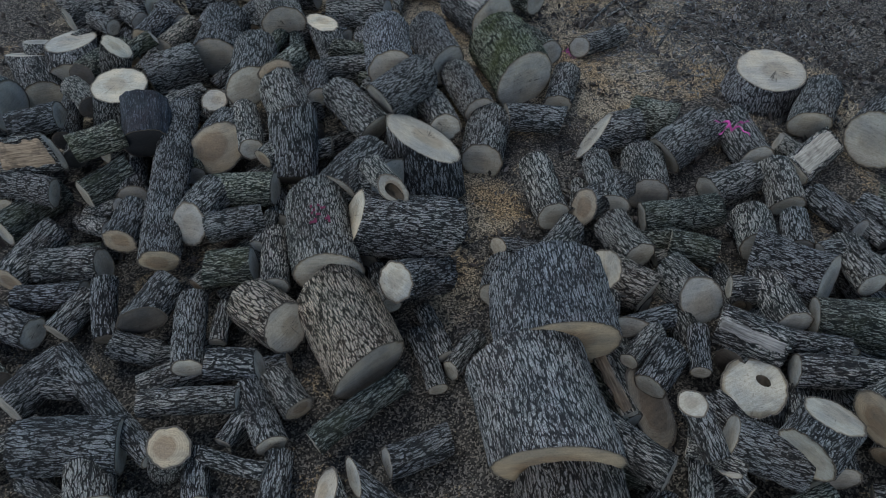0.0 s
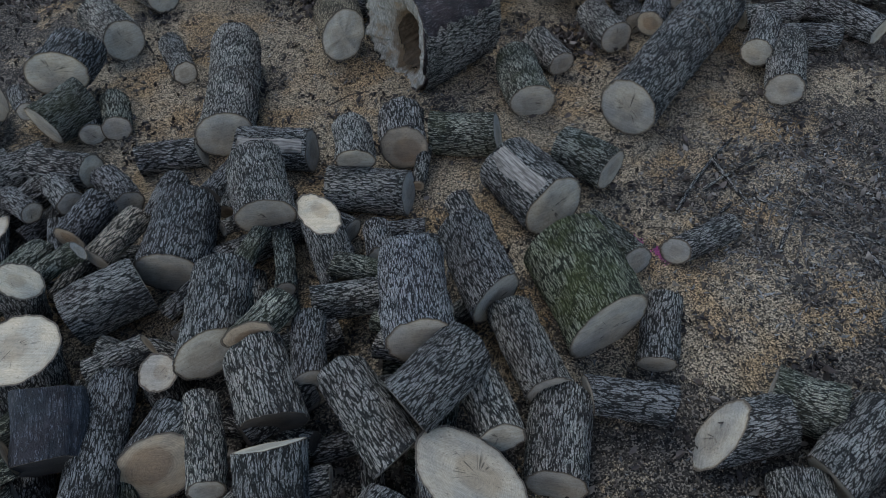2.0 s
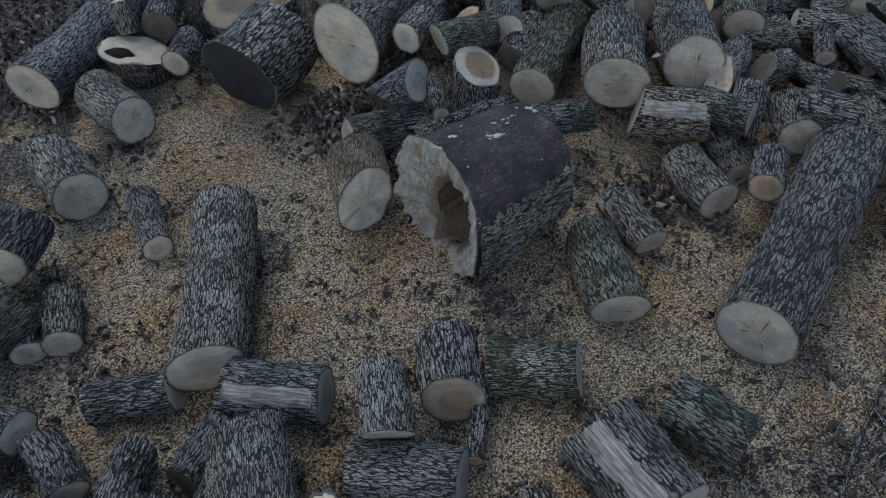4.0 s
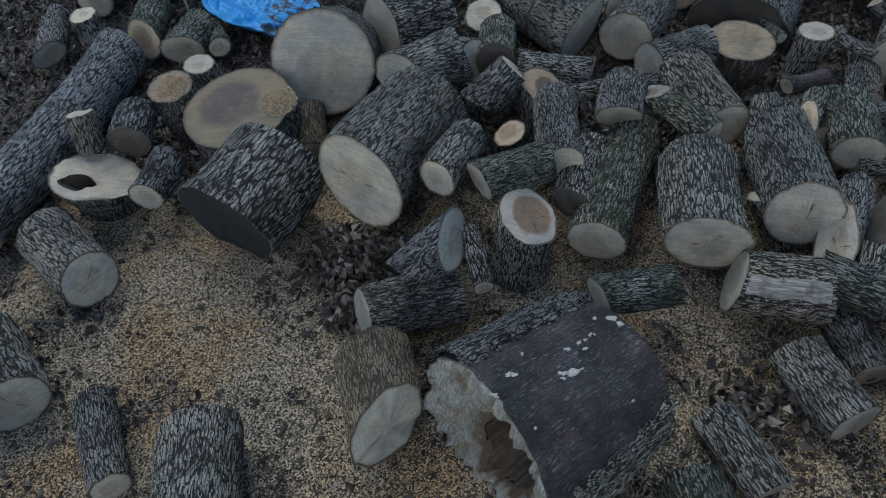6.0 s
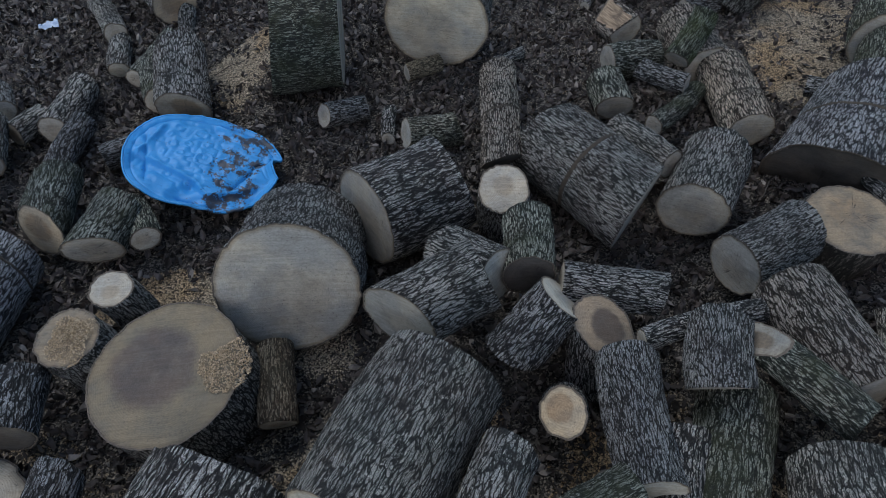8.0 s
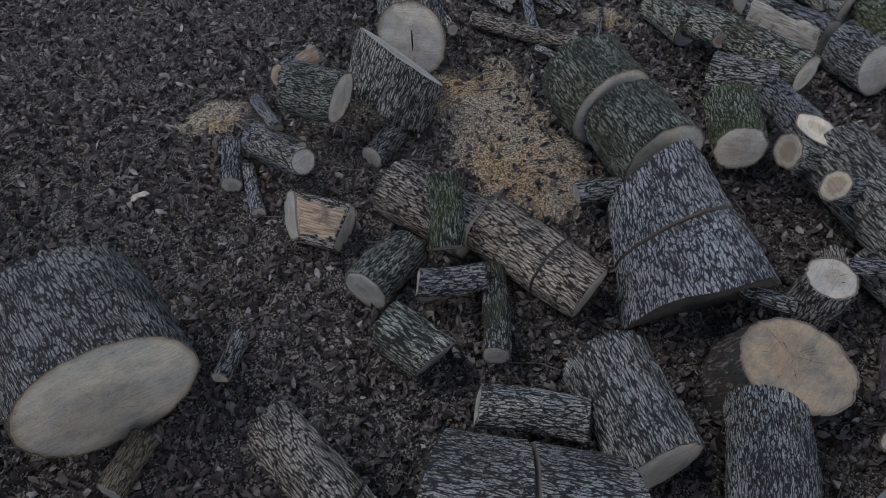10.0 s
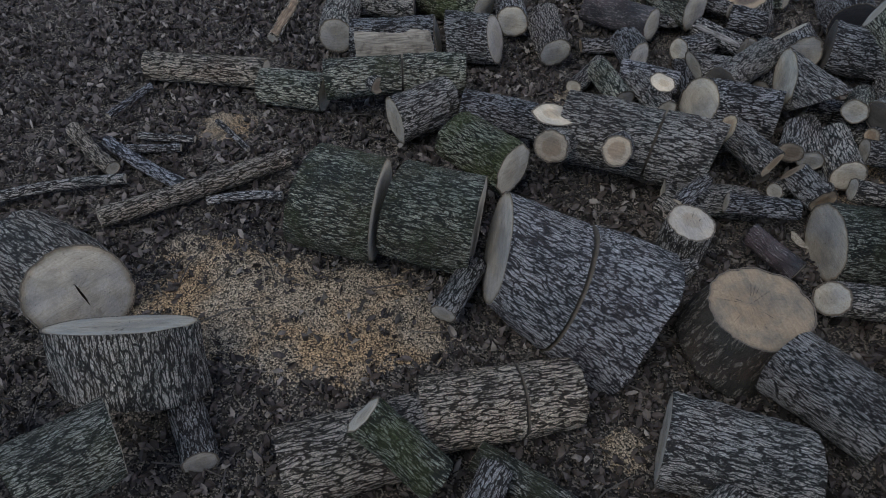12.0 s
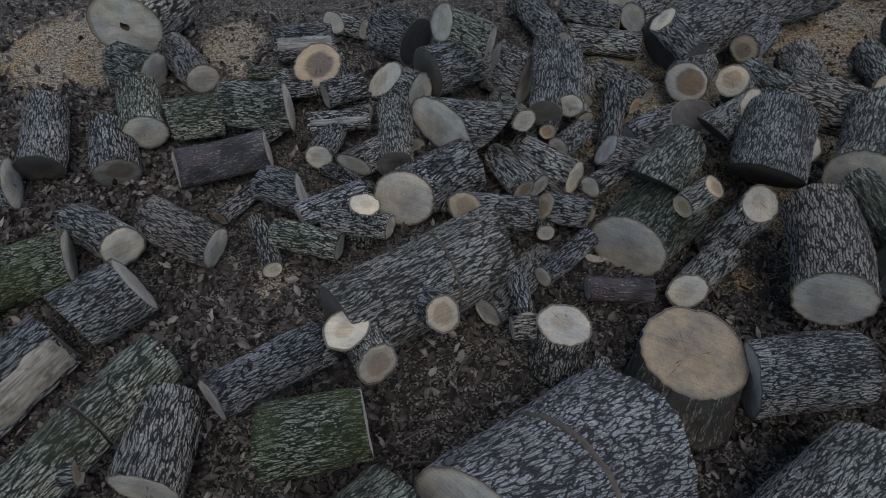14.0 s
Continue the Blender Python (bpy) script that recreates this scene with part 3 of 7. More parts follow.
            if torn and up:
                v[:, 2] += (0.05 * (lattice(v[:, 0] * 60 + 9, v[:, 1] * 9 + 9, 0, table) - 0.5) - 0.09 * (1 - q) ** 2) * (1 if q < 1 else 0)
            vs.append(v)
            uv.append(np.stack([np.cos(th), np.sin(th)], -1) * (q if not gap else 0.5 + 0.5 * q))
        m = len(rings)
        k = np.arange(m * nu).reshape(m, nu)
        kk = np.roll(k, -1, 1)
        f = np.stack([k[:-1], kk[:-1], kk[1:], k[1:]], -1).reshape(-1, 4).tolist()
        if not gap:
            vs.append(np.array([[0, 0, off]]))
            uv.append(np.zeros((1, 2)))
            f += np.stack([k[-1], kk[-1], 0 * k[-1] + m * nu], -1).tolist()
        if not up:
            f = [q[::-1] for q in f]
        # back_cut "dark" colours the far end as if it lay in shade
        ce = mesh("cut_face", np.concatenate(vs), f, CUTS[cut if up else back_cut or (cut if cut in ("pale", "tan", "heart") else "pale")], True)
        layer = ce.uv_layers.new(name="disc")
        loops = np.empty(len(ce.loops), int)
        ce.loops.foreach_get("vertex_index", loops)
        layer.data.foreach_set("uv", np.concatenate(uv)[loops].astype(np.float32).ravel())
        part("cut_face", ce, thing, CUT_WORDS[cut] if up else "")
        if gap:
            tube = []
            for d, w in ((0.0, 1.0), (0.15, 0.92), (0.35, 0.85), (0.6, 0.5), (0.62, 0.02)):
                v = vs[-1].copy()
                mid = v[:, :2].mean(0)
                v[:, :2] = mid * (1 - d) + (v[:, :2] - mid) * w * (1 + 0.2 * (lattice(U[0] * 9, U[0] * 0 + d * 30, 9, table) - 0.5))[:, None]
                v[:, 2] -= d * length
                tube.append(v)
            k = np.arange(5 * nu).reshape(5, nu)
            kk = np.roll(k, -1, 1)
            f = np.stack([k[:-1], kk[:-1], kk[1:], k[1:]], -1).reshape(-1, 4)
            part("hollow", mesh("hollow", np.concatenate(tube), f, HOLLOW_WOOD, True), thing, "dark hollow inside the log")

    # a split or stripped side
    def strip(deg, keep, half, label, material, nm):
        c, q = math.cos(radians(deg)), math.sin(radians(deg))
        m, p = 7, 16
        w = np.linspace(-1, 1, m)
        t = np.linspace(-0.97, 0.97, p)
        W, Q = np.meshgrid(w, t)
        uneven = 1 + 0.4 * (lattice(Q * 4 + 20, np.sign(W) * 3 + 40, 0, table) - 0.5)
        side = W * half * uneven
        depth = keep * r + 0.004 + 0.006 * (lattice(W * 3 + 60, Q * 2 + 60, 0, table) - 0.2) * (1 - np.abs(W) ** 4)
        depth = np.where((np.abs(W) == 1) | (np.abs(Q) > 0.96), keep * r - 0.006, depth)
        px, py = depth * c - side * q, depth * q + side * c
        bx, by = bend[0] * (1 - Q * Q), bend[1] * (1 - Q * Q)
        px, py = px + bx, py + by
        top = length / 2 + sa[0] * px + sa[1] * py
        low = -length / 2 + n2[0] * px + n2[1] * py
        pz = low + (top - low) * (Q + 1) / 2
        k = np.arange(m * p).reshape(p, m)
        f = np.stack([k[:-1, :-1], k[:-1, 1:], k[1:, 1:], k[1:, :-1]], -1).reshape(-1, 4)
        part(nm, mesh(nm, np.stack([px, py, pz], -1).reshape(-1, 3), f, material, True), thing, label)

    if split is not None:
        strip(split, 0.5, 0.8 * r, "pale split wood" if not split_cut else "brown split wood", SPLIT_TAN if split_cut else SPLIT_PALE, "split_face")
    if streak is not None:
        strip(streak, 0.9, 0.36 * r, "pale stripped wood", STREAK, "bare_streak")
    if torn:
        # bark left on both flanks of the blackened trunk
        HOLLOW.append(np.array([frame_of @ Vector(v) for v in body]))
        for lo, hi, way in ((-105, 28, 1), (118, 235, -1)):
            m, p = 90, rows_n
            edge = 11 * (lattice(s * 4 + 9, s * 0 + seed, 0, table) - 0.5) + 9 * (lattice(s * 19 + 9, s * 0 + seed + 3, 0, table) - 0.5)
            first = lo + (edge if way < 0 else 0 * s)
            last = hi + (edge if way > 0 else 0 * s)
            TT = radians(1) * (first[:, None] + (last - first)[:, None] * np.linspace(0, 1, m)[None])
            ti = np.round((TT % (2 * math.pi)) / (2 * math.pi) * nu).astype(int) % nu
            si = np.repeat(np.arange(p)[:, None], m, 1)
            rise = 0.022 + 0.014 * lattice(TT * 22, si * 0.25, 0, table)
            rise[:, 0] = rise[:, -1] = -0.004
            grow = np.hypot(X[si, ti], Y[si, ti]) + rise
            v = np.stack([np.cos(TT) * grow, np.sin(TT) * grow, Z[si, ti]], -1).reshape(-1, 3)
            k = np.arange(p * m).reshape(p, m)
            f = np.stack([k[:-1, :-1], k[:-1, 1:], k[1:, 1:], k[1:, :-1]], -1).reshape(-1, 4)
            part("bark_slab", mesh("bark_slab", v, f, BARKS["dark"], True), thing, "furrowed bark still clinging to the trunk")
    if paint is not None:
        m = 30
        sel_t = radians(paint) + np.linspace(-0.3, 0.3, m)
        sel_s = np.linspace(-0.15, 0.3, m)
        TT, SS = np.meshgrid(sel_t, sel_s)
        ti = (np.round((TT % (2 * math.pi)) / (2 * math.pi) * nu).astype(int)) % nu
        si = np.clip(np.round((SS + 1) / 2 * (rows_n - 1)).astype(int), 0, rows_n - 1)
        v = np.stack([X[si, ti] * 1.02, Y[si, ti] * 1.02, Z[si, ti]], -1).reshape(-1, 3)
        k = np.arange(m * m).reshape(m, m)
        f = np.stack([k[:-1, :-1], k[:-1, 1:], k[1:, 1:], k[1:, :-1]], -1).reshape(-1, 4)
        keepf = np.abs(lattice(np.arange(len(f)) % 29 * 0.16 + 3, np.arange(len(f)) // 29 * 0.16 + 5) - 0.5) < 0.09
        part("paint_mark", mesh("paint_mark", v, f[keepf], PINK_PAINT, True), thing, "faded pink spray paint")
    return thing


log((-1.256, 2.118, 0.202), (-1.392, 3.245, 0.202), 0.087, "tan", "furrowed", face=(0.08, -0.97, -0.23))
log((-1.47, 2.249, 0.208), (-1.448, 2.458, 0.208), 0.080, "tan", "furrowed")
log((-1.55, 2.654, 0.105), (-1.656, 3.017, 0.105), 0.078, "pale", "dark")
log((-1.882, 2.599, 0.203), (-2.24, 2.725, 0.178), 0.072, "pale", "dark", face=(0.99, 0.06, -0.12))
log((-1.928, 2.824, 0.286), (-2.184, 2.79, 0.286), 0.099, "pale", "dark", face=(0.86, 0.45, 0.25), split=144, split_cut="tan")
log((-1.805, 2.778, 0.328), (-1.593, 2.897, 0.328), 0.072, "tan", "mossy")
log((-1.144, 2.279, 0.263), (-1.041, 2.51, 0.263), 0.092, "pale", "furrowed", face=(-0.3, -0.81, 0.51))
log((-1.055, 2.501, 0.254), (-0.779, 2.502, 0.254), 0.080, "pale", "mossy", face=(-0.85, -0.52, 0.11))
log((-1.058, 2.263, 0.24), (-0.815, 2.316, 0.24), 0.066, "pale", "furrowed")
log((-0.831, 2.179, 0.204), (-0.792, 2.375, 0.204), 0.035, "pale", "furrowed")
log((-0.716, 1.932, 0.204), (-0.747, 2.251, 0.204), 0.062, "pale", "dark")
log((-0.485, 1.964, 0.243), (-0.576, 2.434, 0.243), 0.151, "pale", "furrowed", face=(0.06, -0.99, -0.1), paint=87)
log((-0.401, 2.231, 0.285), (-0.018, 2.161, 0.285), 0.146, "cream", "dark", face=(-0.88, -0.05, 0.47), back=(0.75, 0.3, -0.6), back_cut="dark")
log((-0.65, 1.742, 0.173), (-0.819, 1.886, 0.173), 0.107, "cream", "brown", face=(0.73, -0.62, 0.3))
log((-0.306, 1.531, 0.157), (-0.497, 1.926, 0.157), 0.166, "pale", "brown", face=(0.59, -0.79, -0.18))
log((-0.508, 1.253, 0.113), (-0.183, 1.509, 0.113), 0.050, "pale", "mossy")
log((-0.574, 1.399, 0.109), (-0.694, 1.56, 0.109), 0.065, "tan", "furrowed")
log((-0.8, 1.426, 0.153), (-1.175, 1.428, 0.153), 0.052, "pale", "furrowed", face=(0.99, -0.11, 0.1))
log((-1.078, 1.207, 0.14), (-1.565, 1.689, 0.14), 0.049, "pale", "furrowed")
log((-0.999, 1.204, 0.22), (-1.064, 1.234, 0.033), 0.078, "tan", "furrowed")
log((-1.569, 1.265, 0.148), (-1.205, 1.258, 0.148), 0.103, "pale", "furrowed")
log((-1.025, 1.569, 0.158), (-1.079, 1.928, 0.158), 0.065, "pale", "furrowed")
log((-1.279, 1.837, 0.142), (-1.196, 2.027, 0.142), 0.081, "dark", "furrowed", face=(0.25, -0.97, 0.01))
log((-1.493, 2.055, 0.168), (-1.457, 1.82, 0.05), 0.055, "pale", "dark")
log((-1.664, 1.833, 0.088), (-1.579, 2.029, 0.088), 0.060, "pale", "dark")
log((-1.975, 2.126, 0.107), (-1.859, 2.433, 0.107), 0.077, "tan", "dark")
log((-1.854, 2.199, 0.116), (-1.552, 2.188, 0.116), 0.078, "pale", "dark")
log((-1.901, 2.025, 0.097), (-1.604, 2.04, 0.097), 0.063, "pale", "dark")
log((-1.96, 1.92, 0.095), (-1.757, 1.833, 0.095), 0.074, "pale", "dark")
log((-1.581, 1.541, 0.127), (-1.383, 1.511, 0.127), 0.047, "pale", "dark")
log((-1.716, 1.459, 0.107), (-1.561, 1.667, 0.107), 0.077, "pale", "dark")
log((-0.828, 2.069, 0.202), (-1.034, 2.048, 0.202), 0.084, "pale", "mossy")
log((-0.947, 1.721, 0.12), (-0.942, 1.921, 0.12), 0.037, "pale", "furrowed")
log((-0.948, 1.586, 0.147), (-0.745, 1.575, 0.147), 0.067, "pale", "dark")
log((-0.662, 1.245, 0.12), (-0.783, 1.49, 0.12), 0.062, "pale", "dark")
log((-0.838, 1.26, 0.131), (-0.735, 1.481, 0.131), 0.035, "pale", "dark")
log((-0.914, 1.22, 0.128), (-0.667, 1.144, 0.128), 0.035, "pale", "dark")
log((-1.26, 1.031, 0.121), (-1.336, 1.279, 0.121), 0.088, "pale", "furrowed")
log((-0.911, 1.056, 0.094), (-0.951, 1.252, 0.094), 0.050, "pale", "dark")
log((-0.639, 1.024, 0.091), (-0.632, 1.224, 0.091), 0.055, "pale", "furrowed")
log((-0.455, 1.079, 0.097), (-0.371, 0.897, 0.097), 0.060, "cream", "furrowed", face=(-0.63, 0.26, 0.73))
log((-0.358, 1.125, 0.091), (-0.211, 0.989, 0.091), 0.047, "pale", "furrowed", face=(-0.87, -0.21, 0.45))
log((-1.567, 1.172, 0.08), (-1.392, 1.074, 0.08), 0.037, "pale", "furrowed")
log((-0.24, 1.183, 0.071), (-0.009, 1.273, 0.071), 0.062, "pale", "furrowed", face=(-0.92, -0.32, 0.2))
log((-0.046, 1.5, 0.041), (-0.134, 1.782, 0.041), 0.043, "pale", "dark")
log((-0.006, 1.648, 0.05), (-0.108, 1.911, 0.05), 0.040, "pale", "dark")
log((0.008, 1.59, 0.033), (0.137, 1.752, 0.033), 0.042, "pale", "furrowed", face=(-0.69, -0.68, 0.26))
log((-0.223, 1.855, 0.15), (-0.29, 2.064, 0.132), 0.048, "pale", "dark")
log((-0.2, 1.86, 0.291), (-0.002, 2.031, 0.131), 0.086, "pale", "dark")
log((0.404, 1.467, 0.34), (0.402, 1.776, 0.33), 0.231, "tan", "grey", face=(0.04, -0.98, -0.22), flare=1)
log((0.337, 1.025, 0.32), (0.273, 1.443, 0.32), 0.211, "tan", "grey", face=(-0.04, -0.98, -0.18))
log((0.39, 0.822, 0.2), (0.372, 1.06, 0.2), 0.189, "pale", "brown")
log((0.644, 1.259, 0.205), (0.58, 1.517, 0.205), 0.032, "pale", "brown", split=112, split_cut="tan")
log((0.761, 1.352, 0.102), (0.668, 1.595, 0.102), 0.086, "tan", "furrowed", face=(0.22, -0.45, 0.86))
log((0.846, 1.246, 0.295), (0.888, 1.061, 0.232), 0.049, "pale", "furrowed", face=(-0.25, 0.32, 0.91))
log((1.135, 1.366, 0.179), (1.182, 1.229, -0.036), 0.116, "pale", "furrowed", face=(-0.27, 0.04, 0.96), hollow=.2, hole=(-.35, 0, 1.1, 1.2))
log((1.056, 1.768, 0.193), (0.948, 1.937, 0.193), 0.095, "pale", "furrowed", face=(0.22, -0.84, 0.5))
log((1.077, 1.645, 0.213), (1.293, 1.5, 0.213), 0.080, "pale", "dark", streak=49)
log((0.677, 1.962, 0.187), (0.85, 1.823, 0.187), 0.091, "cream", "brown", face=(-0.85, 0.02, 0.53))
log((0.85, 2.033, 0.183), (0.769, 2.246, 0.183), 0.080, "pale", "furrowed")
log((0.439, 2.066, 0.136), (0.599, 2.256, 0.136), 0.075, "pale", "furrowed")
log((0.256, 2.25, 0.043), (0.452, 2.211, 0.043), 0.053, "pale", "furrowed", face=(-0.83, -0.36, 0.44))
log((0.216, 1.941, 0.068), (0.271, 2.137, 0.068), 0.072, "pale", "furrowed", face=(-0.33, -0.94, 0.12))
log((1.027, 2.153, 0.133), (1.215, 2.073, 0.133), 0.067, "pale", "mossy")
log((1.574, 1.81, 0.225), (1.315, 1.983, 0.225), 0.122, "pale", "dark", face=(0.7, -0.68, 0.23))
log((1.364, 1.615, 0.213), (1.338, 1.896, 0.213), 0.078, "pale", "dark")
log((1.459, 1.655, 0.208), (1.729, 1.585, 0.208), 0.081, "pale", "mossy")
log((1.297, 1.553, 0.211), (1.522, 1.488, 0.211), 0.048, "pale", "furrowed")
log((1.286, 1.408, 0.216), (1.616, 1.349, 0.216), 0.065, "pale", "dark")
log((0.96, 1.146, 0.233), (1.199, 1.015, 0.233), 0.082, "pale", "furrowed", face=(-0.92, 0.34, 0.18))
log((1.295, 1.157, 0.326), (1.142, 1.022, 0.326), 0.105, "pale", "furrowed", face=(0.41, 0.44, 0.8))
log((1.458, 1.151, 0.284), (1.702, 1.243, 0.284), 0.108, "tan", "furrowed")
log((0.923, 1.022, 0.221), (0.974, 0.949, 0.221), 0.026, "cream", "furrowed", face=(-0.17, 0.49, 0.85), hollow=.3)
log((0.808, 1.123, 0.219), (0.982, 1.024, 0.219), 0.033, "pale", "furrowed")
log((0.728, 1.029, 0.209), (0.5, 1.248, 0.209), 0.068, "pale", "dark")
log((0.951, 1.431, 0.189), (0.998, 1.64, 0.189), 0.041, "pale", "dark")
log((0.71, 1.641, 0.21), (0.903, 1.692, 0.21), 0.047, "pale", "furrowed", face=(-0.28, -0.88, 0.39))
log((0.684, 1.479, 0.214), (0.829, 1.617, 0.214), 0.041, "pale", "furrowed")
log((0.746, 1.379, 0.191), (0.874, 1.533, 0.191), 0.065, "pale", "dark")
log((1.174, 1.821, 0.204), (1.371, 1.785, 0.204), 0.051, "pale", "dark")
log((1.765, 1.804, 0.2), (1.75, 2.046, 0.2), 0.068, "pale", "furrowed")
log((1.91, 3.408, 0.186), (1.912, 3.443, -0.071), 0.196, "cream", "grey", flare=1.2)
log((1.99, 2.984, 0.106), (2.189, 3.292, 0.106), 0.112, "pale", "furrowed", face=(-0.15, -0.95, -0.29))
log((1.788, 2.641, 0.086), (2.066, 2.87, 0.086), 0.083, "pale", "dark", split=69)
log((1.818, 2.93, 0.052), (1.923, 2.76, 0.052), 0.055, "pale", "furrowed", face=(-0.84, 0.41, 0.36))
log((1.633, 2.737, 0.088), (1.602, 3.087, 0.088), 0.093, "pale", "furrowed")
log((1.67, 2.407, 0.08), (1.701, 2.675, 0.08), 0.085, "pale", "furrowed", face=(0.04, -0.97, -0.25))
log((1.405, 2.077, 0.153), (1.437, 2.289, 0.153), 0.088, "pale", "furrowed")
log((1.557, 2.041, 0.181), (1.604, 2.236, 0.181), 0.059, "pale", "furrowed")
log((1.941, 2.223, 0.083), (1.817, 2.495, 0.083), 0.060, "pale", "furrowed", face=(0.34, -0.93, 0.13))
log((1.616, 1.985, 0.196), (1.813, 2.018, 0.196), 0.056, "pale", "furrowed")
log((2.014, 2.407, 0.085), (2.138, 2.25, 0.085), 0.065, "pale", "furrowed")
log((2.213, 2.748, 0.174), (2.486, 2.99, 0.174), 0.154, "pale", "dark")
log((0.09, 2.378, 0.106), (-0.069, 2.5, 0.106), 0.067, "tan", "furrowed")
log((-1.724, 3.333, 0.325), (-1.782, 3.304, 0.05), 0.148, "cream", "furrowed", face=(0.09, -0.06, 0.99))
log((-1.209, 3.249, 0.253), (-1.221, 3.236, 0), 0.073, "cream", "furrowed", face=(0.06, -0.32, 0.95))
log((-1.15, 2.901, 0.196), (-1.082, 3.081, 0.196), 0.123, "tan", "furrowed", face=(0.15, -0.88, 0.45))
log((-0.925, 2.776, 0.282), (-1.012, 3.11, 0.282), 0.064, "pale", "furrowed")
log((-0.849, 2.656, 0.318), (-0.719, 2.808, 0.318), 0.053, "tan", "furrowed")
log((-0.713, 2.618, 0.2), (-0.709, 2.848, 0.42), 0.116, "dark", "furrowed")
log((-0.742, 3.01, 0.27), (-0.849, 3.284, 0.3), 0.118, "dark", "furrowed", face=(0.17, -0.96, -0.21))
log((-1.018, 3.287, 0.303), (-1.04, 3.698, 0.303), 0.119, "pale", "furrowed", face=(0.5, -0.85, 0.14))
log((-0.859, 3.309, 0.379), (-0.742, 3.476, 0.379), 0.064, "tan", "mossy", face=(0.19, -0.96, 0.18))
log((-0.685, 3.616, 0.166), (-0.388, 3.654, 0.166), 0.075, "tan", "furrowed")
log((-0.629, 3.167, 0.295), (-0.664, 3.436, 0.295), 0.064, "pale", "furrowed")
log((-0.226, 3.254, 0.378), (-0.267, 3.681, 0.378), 0.125, "pale", "grey")
log((0.073, 3.588, 0.187), (-0.037, 3.987, 0.187), 0.118, "pale", "dark", face=(0.65, -0.76, -0.05))
log((-0.282, 2.99, 0.368), (-0.069, 3.223, 0.368), 0.111, "pale", "furrowed", face=(-0.77, -0.59, -0.23))
log((-0.312, 2.846, 0.307), (-0.51, 3.174, 0.307), 0.098, "pale", "furrowed", face=(0.65, -0.67, -0.35))
log((-0.474, 2.442, 0.266), (-0.301, 2.702, 0.266), 0.118, "pale", "furrowed", face=(-0.48, -0.85, -0.2))
log((-0.234, 2.526, 0.265), (-0.491, 2.488, 0.265), 0.095, "pale", "furrowed", face=(0.76, -0.62, 0.2))
log((-0.078, 2.772, 0.308), (-0.054, 2.627, 0), 0.173, "cream", "furrowed", face=(0.46, 0.16, 0.87))
log((0.035, 2.941, 0.234), (-0.039, 3.187, 0.234), 0.083, "pale", "furrowed", face=(0.14, -0.98, 0.12))
log((0.246, 3.165, 0.15), (0.127, 3.549, 0.15), 0.096, "pale", "furrowed", face=(0.17, -0.99, 0.02))
log((0.22, 2.825, 0.09), (0.297, 3.165, 0.09), 0.112, "pale", "furrowed")
log((0.386, 3.17, 0.116), (0.69, 3.109, 0.116), 0.076, "pale", "furrowed", face=(-0.99, -0.13, -0.04))
log((0.69, 3.321, 0.066), (0.792, 3.648, 0.066), 0.082, "pale", "furrowed", face=(-0.16, -0.97, -0.19))
log((0.517, 3.449, 0.15), (0.388, 3.919, 0.15), 0.188, "pale", "green", face=(0.43, -0.9, -0.05))
log((0.723, 3.859, 0.067), (0.534, 4.115, 0.067), 0.083, "pale", "mossy", face=(0.39, -0.9, 0.19))
log((0.831, 2.994, 0.087), (1.087, 3.038, 0.087), 0.109, "pale", "furrowed", face=(-0.76, 0.3, 0.58))
log((1.289, 3.058, 0.105), (1.075, 3.158, 0.105), 0.110, "pale", "mossy")
log((1.17, 2.799, 0.091), (1.474, 3.044, 0.091), 0.114, "pale", "furrowed", face=(-0.81, -0.43, -0.39))
log((1.025, 2.522, 0.086), (1.062, 2.815, 0.086), 0.108, "pale", "furrowed")
log((0.811, 2.371, 0.172), (0.788, 2.704, 0.172), 0.069, "pale", "furrowed", face=(-0.28, -0.96, 0.02))
log((0.522, 2.324, 0.163), (0.479, 2.688, 0.163), 0.083, "pale", "furrowed", face=(0.2, -0.98, 0.08))
log((0.67, 2.369, 0.168), (0.881, 2.521, 0.168), 0.076, "tan", "furrowed", face=(-0.75, -0.42, 0.51))
log((1.326, 2.531, 0.072), (1.577, 2.643, 0.072), 0.090, "pale", "furrowed", face=(-0.88, -0.45, -0.17))
log((0.94, 2.327, 0.126), (1.308, 2.362, 0.126), 0.082, "pale", "mossy")
log((-0.202, 2.24, 0.449), (-0.305, 2.411, 0.449), 0.054, "weathered", "furrowed", face=(0.05, -0.71, 0.7), hollow=.6)
log((-1.787, 3.596, 0.404), (-1.912, 3.659, 0.08), 0.083, "cream", "furrowed", face=(0.7, 0.02, 0.71))
log((-1.409, 3.743, 0.185), (-1.659, 3.564, 0.185), 0.126, "pale", "furrowed")
log((-1.328, 3.816, 0.167), (-1.333, 4.25, 0.167), 0.146, "pale", "furrowed", face=(0, -0.99, -0.13))
log((-1.993, 6.417, 0.129), (-2.274, 6.682, 0.129), 0.131, "pale", "furrowed", face=(0.77, -0.62, 0.14))
log((-2.089, 5.817, 0.131), (-2.359, 6.152, 0.131), 0.131, "pale", "furrowed")
log((-2.264, 5.243, 0.265), (-2.231, 5.515, 0.265), 0.158, "pale", "furrowed", face=(0.23, -0.97, -0.07))
log((-2.085, 5.116, 0.2), (-2.255, 4.903, 0.177), 0.124, "pale", "mossy")
log((-2.046, 4.941, 0.069), (-2.13, 5.122, 0.069), 0.069, "pale", "furrowed")
log((-1.924, 4.982, 0.078), (-2.01, 5.242, 0.078), 0.078, "pale", "mossy")
